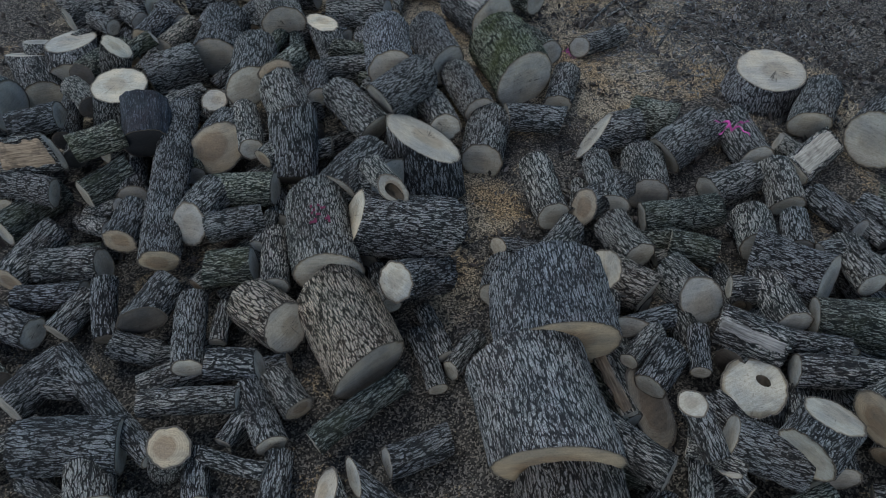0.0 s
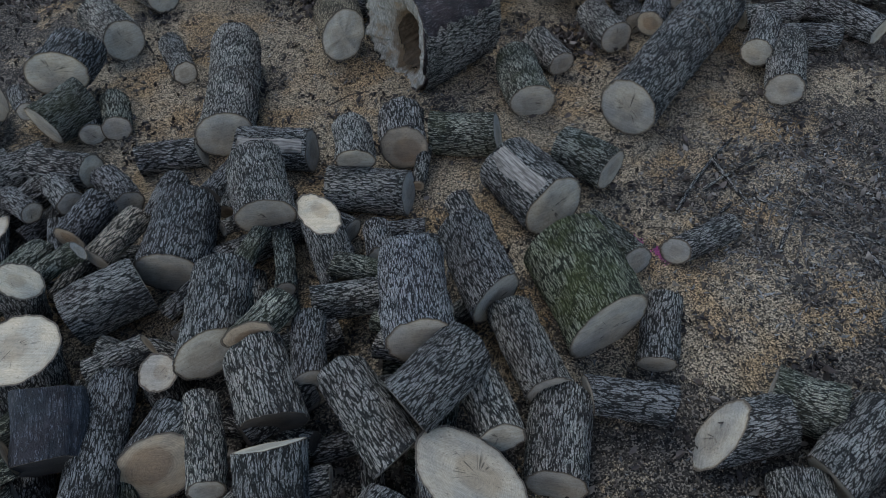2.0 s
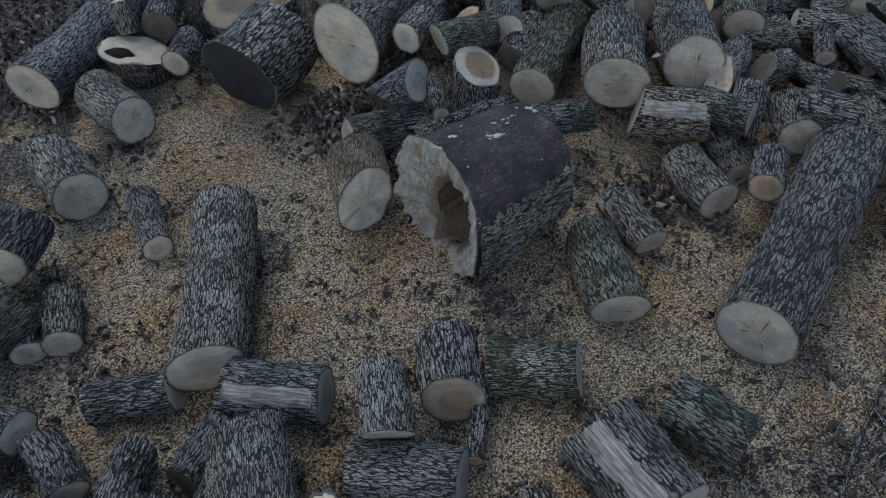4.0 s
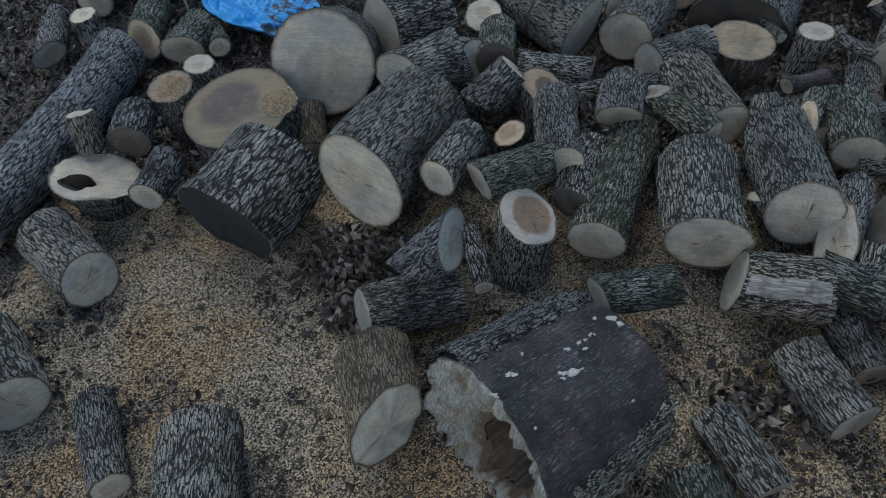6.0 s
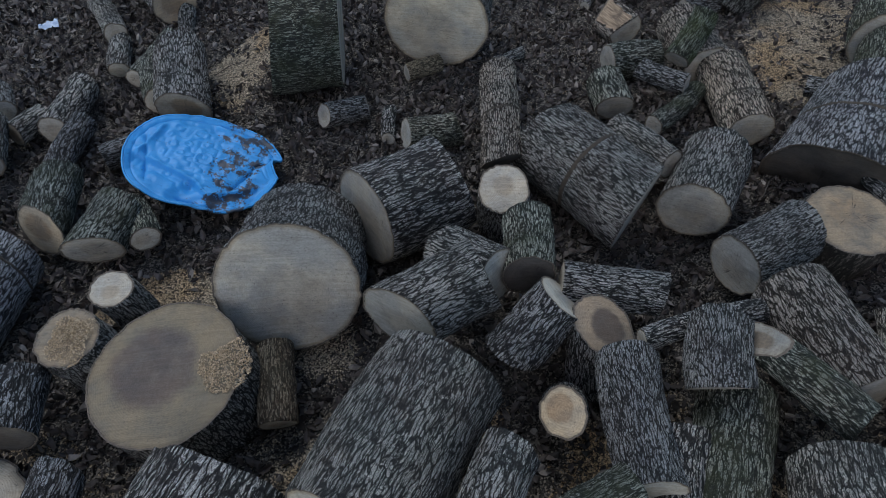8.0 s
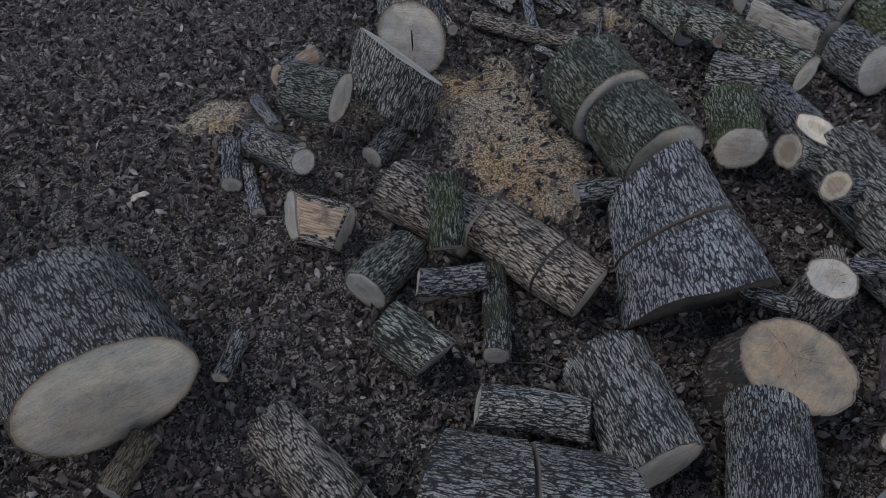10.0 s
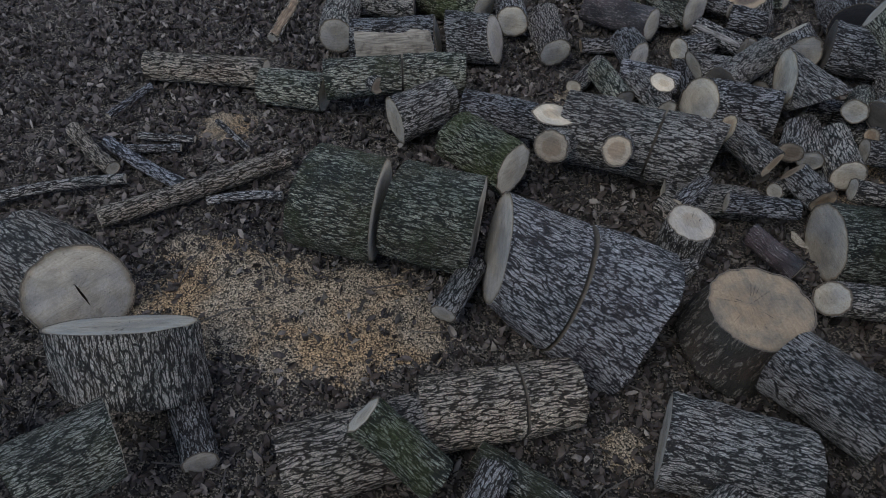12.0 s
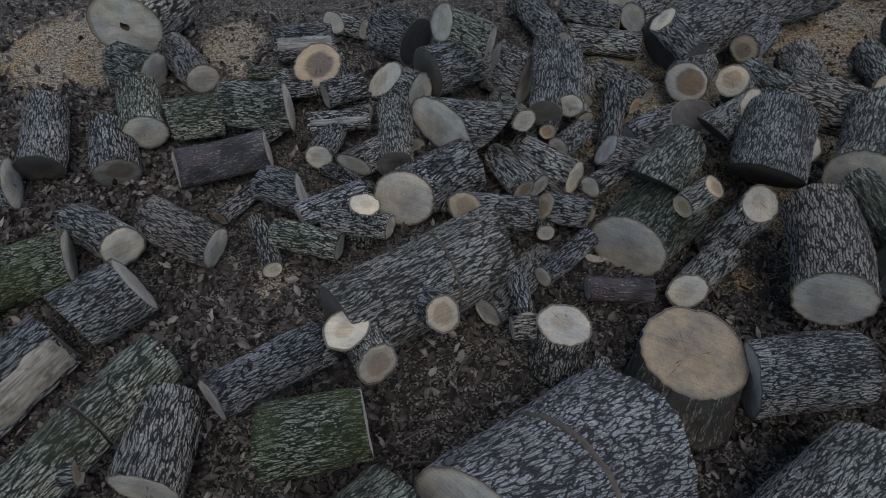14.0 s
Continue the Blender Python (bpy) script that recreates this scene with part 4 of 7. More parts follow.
log((-1.654, 5.509, 0.072), (-1.828, 5.855, 0.072), 0.072, "pale", "furrowed")
log((-1.274, 4.791, 0.152), (-1.36, 5.682, 0.152), 0.142, "pale", "furrowed", face=(0.36, -0.93, 0.01), kerfs=(.5,))
log((-1.394, 4.741, 0.079), (-1.72, 4.689, 0.079), 0.079, "pale", "dark", face=(0.95, 0.19, 0.24))
log((-0.799, 4.675, 0.115), (-1.192, 4.734, 0.115), 0.115, "pale", "furrowed", face=(0.99, -0.14, 0.1), streak=130)
log((-0.55, 4.445, 0.224), (-0.592, 4.707, 0.224), 0.097, "pale", "furrowed", face=(0.01, -0.96, -0.3))
log((-0.318, 4.616, 0.157), (-0.334, 4.881, 0.157), 0.122, "tan", "dark", face=(-0.01, -0.98, 0.21))
log((0.176, 4.759, 0.11), (-0.17, 4.793, 0.11), 0.110, "pale", "mossy", face=(0.96, -0.14, 0.23))
log((-0.294, 4.325, 0.109), (-0.683, 4.385, 0.109), 0.109, "pale", "furrowed", face=(0.97, -0.23, 0.12))
log((-0.932, 4.082, 0.222), (-1.041, 4.476, 0.222), 0.133, "pale", "furrowed", face=(0.17, -0.96, -0.21))
log((-0.699, 4.109, 0.212), (-0.589, 3.798, 0.09), 0.090, "cream", "furrowed", face=(0.05, 0.2, 0.98))
log((-0.952, 4.031, 0.175), (-1.014, 3.841, 0.175), 0.051, "pale", "mossy")
log((-0.809, 3.697, 0.163), (-0.868, 4.023, 0.163), 0.045, "pale", "mossy")
log((0.394, 4.161, 0.135), (0.19, 4.497, 0.135), 0.164, "pale", "furrowed", streak=121)
log((0.701, 4.398, 0.146), (0.48, 4.594, 0.146), 0.112, "pale", "mossy")
log((0.393, 5.046, 0.1), (0.339, 5.452, 0.1), 0.125, "pale", "mossy", face=(0.01, -0.99, -0.17))
log((0.611, 5.433, 0.085), (0.488, 5.738, 0.085), 0.085, "pale", "furrowed", face=(0.33, -0.94, -0.13))
log((0.875, 4.853, 0.172), (1.647, 5.9, 0.172), 0.164, "pale", "furrowed", kerfs=(0.55, 0.83), back_cut="dark")
log((-0.357, 5.507, 0.27), (0.098, 5.807, 0.291), 0.332, "torn", "charred", flare=0.82, hollow=0.52, hole=(0.1, -0.12, 0.6, 1.1), ragged=0.06, torn=0.05, face=(-0.81, -0.57, 0.1))
log((-0.686, 5.641, 0.209), (-0.761, 5.938, 0.209), 0.140, "pale", "dusty", face=(0.63, -0.73, 0.27), ragged=0.05)
log((0.979, 5.662, 0.109), (0.877, 5.984, 0.109), 0.109, "pale", "furrowed")
log((1.162, 5.637, 0.208), (1.259, 5.859, 0.208), 0.083, "tan", "furrowed")
log((1.154, 5.883, 0.076), (1.124, 6.239, 0.076), 0.076, "pale", "dark")
log((1.728, 5.352, 0.162), (1.895, 5.677, 0.162), 0.091, "pale", "furrowed")
log((1.789, 5.034, 0.124), (1.984, 5.525, 0.124), 0.105, "pale", "furrowed")
log((0.916, 3.919, 0.066), (1.21, 4.06, 0.066), 0.066, "pale", "furrowed", face=(-0.63, -0.72, 0.29))
log((0.037, 4.015, 0.095), (-0.06, 4.282, 0.095), 0.067, "pale", "dark")
log((-0.286, 3.966, 0.19), (-0.149, 3.926, 0.19), 0.025, "cream", "furrowed")
log((-1.898, 4.266, 0.184), (-2.032, 4.418, 0.184), 0.065, "pale", "dark")
log((-1.652, 4.312, 0.123), (-1.833, 4.531, 0.123), 0.076, "pale", "dark")
log((-1.809, 4.009, 0.197), (-1.734, 4.259, 0.197), 0.082, "tan", "dark")
log((-1.628, 3.848, 0.233), (-1.506, 4.117, 0.233), 0.067, "pale", "brown")
log((-1.898, 4.539, 0.148), (-2.209, 4.622, 0.148), 0.087, "pale", "dark")
log((0.134, 6.194, 0.203), (0.458, 6.247, 0.203), 0.082, "pale", "mossy", face=(-0.91, -0.41, -0.1))
log((0.687, 6.252, 0.21), (1.029, 6.188, 0.21), 0.133, "pale", "brown", face=(-0.94, 0.3, 0.18), streak=45)
log((-0.817, 6.189, 0.12), (-0.414, 6.292, 0.12), 0.123, "pale", "furrowed", face=(-0.92, -0.34, 0.2))
log((1.296, 6.334, 0.3), (1.231, 6.167, 0.1), 0.082, "tan", "furrowed")
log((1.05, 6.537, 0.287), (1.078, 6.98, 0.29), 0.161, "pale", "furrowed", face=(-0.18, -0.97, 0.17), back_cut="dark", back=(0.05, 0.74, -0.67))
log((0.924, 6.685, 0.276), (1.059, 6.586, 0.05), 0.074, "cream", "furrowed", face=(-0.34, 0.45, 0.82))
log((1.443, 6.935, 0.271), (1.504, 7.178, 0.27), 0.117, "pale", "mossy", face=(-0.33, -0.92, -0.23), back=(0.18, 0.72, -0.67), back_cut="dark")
log((1.081, 7.162, 0.29), (1.213, 7.237, 0.03), 0.078, "cream", "furrowed", face=(-0.3, 0.3, 0.91))
log((1.226, 7.963, 0.25), (1.225, 8.05, 0), 0.185, "dusty", "bare", flare=1.12, ragged=0.02, face=(-0.03, -0.04, 1))
log((-2.625, 6.696, 0.174), (-2.34, 8.147, 0.174), 0.150, "pale", "grey", kerfs=(0.53, 0.92))
log((-2.78, 8.143, 0.16), (-2.857, 8.45, 0.16), 0.086, "pale", "furrowed", face=(0.86, -0.44, -0.26))
log((-2.662, 8.462, 0.237), (-2.598, 8.383, 0.05), 0.086, "cream", "furrowed", face=(-0.14, -0.04, 0.99))
log((-2.723, 8.788, 0.138), (-2.826, 9.14, 0.138), 0.106, "pale", "furrowed", face=(0.09, -0.99, -0.07))
log((-2.977, 8.759, 0.088), (-2.946, 8.476, 0.088), 0.063, "pale", "furrowed")
log((-2.8, 9.286, 0.085), (-2.898, 9.484, 0.085), 0.065, "pale", "furrowed")
log((-2.672, 9.07, 0.086), (-2.569, 9.241, 0.086), 0.066, "tan", "furrowed")
log((-2.241, 8.255, 0.18), (-2.271, 8.616, 0.18), 0.112, "tan", "mossy", face=(-0.38, -0.87, 0.31))
log((-2.149, 8.829, 0.09), (-1.977, 8.931, 0.09), 0.067, "pale", "furrowed")
log((-1.974, 8.102, 0.194), (-1.911, 8.364, 0.194), 0.113, "pale", "mossy", face=(0.14, -0.94, -0.31))
log((-1.785, 8.19, 0.151), (-1.891, 8.424, 0.151), 0.066, "pale", "mossy")
log((-1.947, 9.273, 0.11), (-2.047, 9.584, 0.11), 0.090, "pale", "mossy")
log((-1.092, 7.696, 0.335), (-1.086, 8.198, 0.1), 0.270, "pale", "furrowed", face=(0.01, -0.95, 0.3))
log((-1.508, 7.4, 0.296), (-1.478, 7.45, 0), 0.272, "stump", "furrowed", face=(-0.1, -0.17, 0.98))
log((-2.113, 6.985, 0.215), (-2.122, 7.043, 0), 0.189, "cream", "furrowed", flare=0.75, hollow=0.3, hole=(-0.32, -0.3, 1.3, 0.9), ragged=0.02, face=(0.3, 0.14, 0.94))
log((-1.425, 6.602, 0.262), (-1.259, 6.988, 0.262), 0.242, "black", "dark", face=(-0.48, -0.85, -0.21), ragged=0.05)
log((-1.88, 7.562, 0.316), (-1.85, 7.612, 0), 0.120, "dusty", "furrowed", ragged=0.02, face=(-0.1, -0.16, 0.98))
log((-1.787, 7.791, 0.295), (-1.757, 7.841, 0), 0.085, "cream", "furrowed")
log((-2.027, 7.218, 0.232), (-2.047, 7.459, 0.232), 0.101, "dark", "dark")
log((-1.136, 7.272, 0.1), (-1.171, 7.602, 0.12), 0.073, "pale", "dusty", face=(0.06, -0.95, -0.32))
log((-1.845, 6.839, 0.212), (-1.808, 7.096, 0.212), 0.081, "pale", "dark")
log((-0.844, 6.733, 0.364), (-0.525, 7.28, 0.364), 0.226, "pale", "furrowed", face=(-0.56, -0.82, 0.07))
log((-0.684, 7.521, 0.35), (-0.353, 7.665, 0.4), 0.140, "pale", "furrowed", face=(-0.6, -0.8, 0.03))
log((-0.296, 7.714, 0.32), (-0.481, 7.916, 0.256), 0.112, "pale", "furrowed")
log((-0.819, 8.163, 0.22), (-0.427, 8.367, 0.22), 0.215, "pale", "dark", face=(-0.83, -0.55, 0.11))
log((-0.438, 6.416, 0.334), (-0.611, 6.222, 0.334), 0.104, "pale", "furrowed", face=(0.9, -0.13, 0.42), back=(-0.53, -0.6, -0.6), back_cut="dark")
log((-0.124, 6.537, 0.33), (-0.146, 6.514, 0), 0.127, "ringed", "furrowed", face=(0.32, -0.3, 0.9))
log((-0.322, 6.21, 0.26), (-0.366, 6.532, 0.258), 0.041, "pale", "dark")
log((-0.501, 6.683, 0.419), (-0.347, 6.963, 0.419), 0.085, "pale", "furrowed")
log((-0.322, 6.676, 0.403), (-0.013, 6.807, 0.403), 0.093, "pale", "mossy", face=(-0.85, -0.5, -0.18))
log((0.056, 6.817, 0.37), (0.079, 7.285, 0.37), 0.099, "pale", "furrowed", face=(-0.1, -0.99, -0.1))
log((-0.146, 7.143, 0.283), (-0.091, 7.306, 0.05), 0.078, "tan", "furrowed", face=(-0.54, 0.11, 0.84))
log((0.045, 7.448, 0.329), (0.057, 7.414, 0), 0.112, "heart", "furrowed", face=(0.3, -0.25, 0.92))
log((0.177, 6.494, 0.202), (0.494, 7.224, 0.202), 0.132, "pale", "mossy", face=(-0.32, -0.94, -0.13))
log((0.602, 6.393, 0.281), (0.689, 6.875, 0.281), 0.174, "pale", "furrowed", face=(-0.26, -0.95, -0.14))
log((0.076, 6.654, 0.282), (0.219, 7.022, 0.282), 0.084, "dark", "dark")
log((0.366, 7.151, 0.352), (0.443, 7.399, 0.352), 0.112, "pale", "furrowed", face=(-0.09, -0.86, -0.49))
log((0.168, 7.374, 0.327), (0.634, 7.469, 0.327), 0.044, "pale", "dark")
log((-0.064, 7.673, 0.313), (0.307, 7.58, 0.313), 0.081, "pale", "dark")
log((0.142, 7.645, 0.33), (0.173, 7.689, 0.12), 0.072, "ringed", "furrowed", face=(-0.11, 0.15, 0.98))
log((-0.215, 8.215, 0.3), (-0.2, 8.3, 0), 0.112, "cream", "furrowed", face=(-0.12, -0.4, 0.9))
log((-0.189, 8.447, 0.253), (-0.121, 9.148, 0.253), 0.096, "dark", "brown", kerfs=(0.45,), face=(0.25, -0.75, -0.6))
log((0.345, 8.1, 0.24), (0.06, 8.62, 0.22), 0.211, "pale", "furrowed", face=(0.75, -0.6, -0.2), kerfs=(0.5,))
log((-0.18, 7.705, 0.328), (-0.147, 8.018, 0.328), 0.103, "dark", "mossy")
log((0.478, 8.974, 0.122), (0.47, 9.218, 0.122), 0.099, "pale", "mossy", face=(-0.11, -0.93, -0.36))
log((0.846, 8.496, 0.17), (0.616, 8.122, 0.18), 0.150, "pale", "furrowed", face=(0.52, 0.85, -0.04))
log((0.581, 8.384, 0.229), (0.387, 8.697, 0.229), 0.074, "pale", "furrowed")
log((1.018, 7.971, 0.19), (0.673, 7.79, 0.2), 0.135, "pale", "furrowed", face=(0.94, 0.33, -0.08))
log((1.1, 8.715, 0.125), (1.13, 9.25, 0.13), 0.128, "pale", "brown", face=(0.04, -0.98, -0.18), kerfs=(0.37,))
log((0.865, 7.118, 0.297), (0.795, 7.582, 0.297), 0.141, "pale", "brown")
log((0.544, 7.327, 0.371), (0.76, 6.983, 0.371), 0.070, "weathered", "mossy", face=(-0.43, 0.32, 0.84))
log((-0.426, 9.607, 0.298), (-0.369, 10.039, 0.298), 0.298, "pale", "furrowed", face=(-0.25, -0.96, -0.11))
log((-0.605, 9.469, 0.072), (-0.413, 9.557, 0.072), 0.052, "pale", "dusty")
log((-0.952, 9.555, 0.315), (-1.332, 9.51, 0.315), 0.315, "pale", "mossy", face=(1, 0.02, -0.05))
log((-1.064, 9.113, 0.068), (-0.828, 9.174, 0.068), 0.068, "pale", "furrowed", face=(-0.82, -0.47, 0.32))
log((-0.628, 8.908, 0.083), (-0.35, 8.922, 0.083), 0.083, "pale", "mossy", face=(-0.94, -0.24, 0.23))
log((-0.723, 8.923, 0.039), (-0.706, 9.18, 0.039), 0.039, "pale", "dark")
log((0.639, 8.815, 0.116), (0.958, 9.104, 0.116), 0.055, "pale", "mossy")
log((0.868, 9.057, 0.179), (0.666, 9.236, 0.179), 0.055, "pale", "furrowed")
log((0.813, 10.082, 0.235), (0.83, 10.458, 0.145), 0.062, "pale", "furrowed")
log((-1.345, 11.447, 0.182), (-1.382, 12.268, 0.182), 0.182, "tan", "furrowed")
log((-0.58, 11.021, 0.233), (-0.494, 11.73, 0.233), 0.233, "pale", "furrowed")
log((-0.087, 9.576, 0.036), (0.087, 9.673, 0.036), 0.036, "pale", "furrowed")
log((-2.302, 10.663, 0.147), (-2.047, 10.268, 0.147), 0.147, "tan", "dark")
log((-1.782, 9.108, 0.16), (-1.906, 9.659, 0.16), 0.140, "weathered", "dark", face=(-0.14, -0.94, -0.32))
log((-1.996, 10.307, 0.075), (-1.975, 10.052, 0), 0.055, "pale", "furrowed")
log((3.996, 9.048, 0.135), (3.845, 8.741, 0.135), 0.135, "pale", "furrowed")
log((3.561, 9.25, 0.14), (3.901, 9.155, 0.14), 0.100, "pale", "furrowed", face=(-0.96, 0.24, 0.11))
log((3.448, 9.176, 0.15), (3.395, 8.7, 0.15), 0.131, "pale", "furrowed", split=8)
log((3.048, 9.362, 0.213), (2.934, 8.65, 0.213), 0.103, "pale", "mossy", kerfs=(.55,))
log((3.072, 9.212, 0.239), (2.902, 9.107, 0.239), 0.045, "tan", "furrowed", face=(0.13, 0.75, 0.65))
log((2.726, 9.06, 0.148), (2.841, 8.781, 0.148), 0.120, "pale", "furrowed", face=(-0.25, 0.97, -0.02))
log((3.235, 9.69, 0.095), (3.096, 9.371, 0.095), 0.095, "pale", "mossy")
log((3.364, 9.661, 0.081), (3.599, 10.312, 0.081), 0.081, "pale", "brown")
log((3.796, 9.612, 0.036), (4.196, 9.444, 0.036), 0.036, "pale", "brown", split=59, split_cut="tan")
log((3.92, 8.652, 0.141), (3.642, 8.364, 0.141), 0.121, "pale", "green")
log((3.281, 8.394, 0.163), (3.387, 8.637, 0.163), 0.127, "pale", "furrowed", face=(-0.47, -0.83, 0.3))
log((3.479, 8.236, 0.136), (3.78, 8.196, 0.136), 0.092, "pale", "furrowed", face=(-0.89, 0.41, 0.18))
log((3.116, 8.099, 0.138), (3.484, 8.048, 0.138), 0.088, "pale", "brown", face=(-0.99, -0.03, -0.12))
log((3.255, 7.466, 0.141), (3.564, 7.756, 0.141), 0.091, "pale", "charred", face=(-0.82, -0.56, 0.12))
log((2.944, 7.047, 0.12), (3.159, 7.221, 0.12), 0.058, "pale", "dark", face=(-0.99, -0.01, 0.11))
log((2.442, 8.386, 0.217), (2.673, 8.736, 0.217), 0.083, "pale", "dark")
log((2.15, 8.629, 0.24), (2.424, 8.818, 0.24), 0.121, "pale", "green")
log((2.411, 8.314, 0.22), (2.031, 7.735, 0.22), 0.166, "dark", "furrowed", kerfs=(.62,))
log((2.058, 8.203, 0.34), (2.237, 8.09, 0.24), 0.067, "tan", "furrowed", face=(-0.6, 0.46, 0.65))
log((2.195, 8.445, 0.3), (2.338, 8.296, 0.2), 0.075, "tan", "furrowed", face=(-0.83, 0.48, 0.29))
log((2.33, 8.397, 0.36), (2.357, 8.254, 0.145), 0.074, "cream", "dark", face=(-0.13, -0.23, 0.96))
log((2.05, 9.235, 0.219), (2.212, 9.53, 0.219), 0.219, "pale", "mossy", face=(-0.39, -0.92, -0.06))
log((1.888, 8.857, 0.213), (2.065, 9.166, 0.213), 0.213, "pale", "mossy")
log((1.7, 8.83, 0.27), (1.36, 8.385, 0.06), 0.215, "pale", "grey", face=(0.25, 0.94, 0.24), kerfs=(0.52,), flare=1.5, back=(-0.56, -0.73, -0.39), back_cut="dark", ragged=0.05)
log((1.545, 9.082, 0.115), (1.767, 8.898, 0.115), 0.053, "pale", "furrowed", face=(-0.81, 0.58, -0.09))
log((1.662, 8.024, 0.256), (1.662, 8.044, 0), 0.099, "cream", "furrowed")
log((1.508, 8.073, 0.179), (1.46, 8.267, 0.179), 0.034, "pale", "furrowed")
log((1.532, 7.447, 0.131), (1.398, 7.132, 0.131), 0.164, "pale", "mossy", face=(0.18, 0.98, -0.01))
log((1.269, 7.588, 0.123), (1.16, 7.327, 0.123), 0.071, "pale", "furrowed", face=(0, 0.87, 0.49))
log((1.6, 10.2, 0.33), (1.485, 10.219, 0.12), 0.244, "pale", "furrowed", face=(0.7, -0.15, 0.69))
log((1.891, 10.426, 0.2), (2.119, 10.66, 0.22), 0.191, "pale", "furrowed", face=(-0.79, -0.51, 0.33), hollow=0.06, hole=(0, 0, 0.4, 5))
log((1.173, 10.203, 0.322), (1.075, 10.488, 0.322), 0.126, "pale", "mossy", face=(0.31, -0.94, -0.15))
log((1.217, 10.709, 0.186), (1.475, 10.739, 0.187), 0.082, "tan", "furrowed", face=(-0.84, -0.5, 0.22), split=55, split_cut="tan")
log((1.106, 10.878, 0.032), (1.024, 10.577, 0.032), 0.032, "pale", "grey")
log((0.901, 10.275, 0.087), (0.859, 10.549, 0.087), 0.087, "pale", "furrowed", face=(0.2, -0.97, -0.12))
log((0.591, 10.398, 0.051), (0.772, 10.632, 0.051), 0.051, "pale", "furrowed")
log((0.566, 10.162, 0.035), (0.73, 10.458, 0.035), 0.035, "pale", "grey")
log((0.621, 9.971, 0.106), (0.718, 9.73, 0.106), 0.106, "pale", "brown", face=(-0.81, 0.47, 0.36), split=62, split_cut="tan")
log((1.156, 10.016, 0.064), (1.382, 10.068, 0.064), 0.064, "pale", "furrowed")
log((1.038, 9.735, 0.13), (1.06, 9.271, 0.13), 0.141, "pale", "brown", kerfs=())
log((1.05, 9.446, 0.36), (0.865, 9.26, 0.2), 0.073, "pale", "green", face=(0.54, 0.59, 0.59))
log((0.539, 9.416, 0.101), (0.811, 9.442, 0.101), 0.099, "pale", "mossy")
log((2.268, 11.358, 0.029), (2.384, 11.162, 0.029), 0.029, "pale", "brown")
log((4.483, 6.935, 0.217), (4.48, 6.54, 0.217), 0.197, "pale", "dark", face=(-0.35, 0.93, -0.02), hollow=0.14)
log((4.187, 7.124, 0.107), (4.422, 7.114, 0.107), 0.116, "pale", "mossy")
log((3.927, 7.046, 0.089), (4.261, 6.852, 0.089), 0.089, "pale", "furrowed", face=(-0.72, 0.7, -0.04))
log((3.855, 7.597, 0.15), (4.111, 7.327, 0.15), 0.107, "pale", "mossy", face=(-0.57, 0.81, -0.14))
log((4.339, 7.246, 0.048), (4.341, 7.15, 0.048), 0.028, "cream", "furrowed")
log((4.189, 7.967, 0.107), (4.49, 7.598, 0.107), 0.111, "dark", "dark", face=(-0.47, 0.81, -0.34))
log((3.852, 7.843, 0.089), (4.086, 7.607, 0.089), 0.111, "weathered", "dark", face=(-0.64, 0.71, -0.29))
log((4.217, 8.099, 0.12), (4.477, 8.118, 0.12), 0.108, "pale", "dark", face=(-0.81, -0.58, 0.03))
log((3.288, 7.197, 0.183), (3.586, 7.292, 0.183), 0.115, "pale", "mossy", face=(-0.87, -0.47, 0.13))
log((3.589, 7.336, 0.153), (3.8, 7.484, 0.153), 0.101, "pale", "mossy")
log((3.311, 6.869, 0.22), (3.322, 6.749, -0.077), 0.125, "heart", "dark")
log((3.675, 6.684, 0.146), (3.399, 6.522, 0.146), 0.104, "pale", "furrowed", streak=31)
log((3.553, 6.262, 0.084), (3.347, 6.26, 0.084), 0.064, "pale", "furrowed", face=(0.5, 0.8, 0.35))
log((3.156, 7.251, 0.162), (2.891, 7.105, 0.162), 0.050, "pale", "dark", streak=37)
log((2.969, 6.789, 0.164), (2.743, 6.837, 0.164), 0.106, "cream", "dark", face=(0.68, 0.31, 0.67))
log((3.043, 6.89, 0.175), (3.176, 7.039, 0.175), 0.070, "pale", "dark")
log((2.962, 6.388, 0.159), (3.207, 6.303, 0.159), 0.138, "black", "dark")
log((2.932, 6.041, 0.1), (2.694, 6.146, 0.1), 0.080, "pale", "dark", face=(0.8, 0.58, 0.17))
log((2.772, 6.46, 0.36), (2.498, 6.466, 0.3), 0.100, "pale", "mossy", face=(0.7, 0.59, 0.41))
log((2.503, 6.429, 0.151), (2.28, 6.491, 0.151), 0.131, "pale", "dark", face=(0.9, 0.21, 0.39))
log((2.631, 7.37, 0.162), (2.826, 6.98, 0.162), 0.080, "dark", "furrowed")
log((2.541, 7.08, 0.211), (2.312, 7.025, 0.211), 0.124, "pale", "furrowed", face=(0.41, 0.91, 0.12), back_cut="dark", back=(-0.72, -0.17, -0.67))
log((3.016, 7.413, 0.12), (3.037, 7.211, 0.12), 0.064, "pale", "dark", face=(-0.25, 0.95, 0.21))
log((2.823, 7.425, 0.143), (2.72, 7.243, 0.143), 0.071, "pale", "dark", face=(-0.07, 0.97, -0.22))
log((2.519, 7.545, 0.143), (2.324, 7.215, 0.143), 0.130, "pale", "dark", face=(0.04, 0.95, 0.32))
log((2.612, 7.718, 0.23), (2.636, 7.735, 0.032), 0.064, "cream", "dark")
log((2.774, 7.784, 0.153), (2.492, 7.732, 0.153), 0.053, "pale", "furrowed")
log((2.889, 7.805, 0.14), (2.705, 7.562, 0.14), 0.056, "pale", "grey")
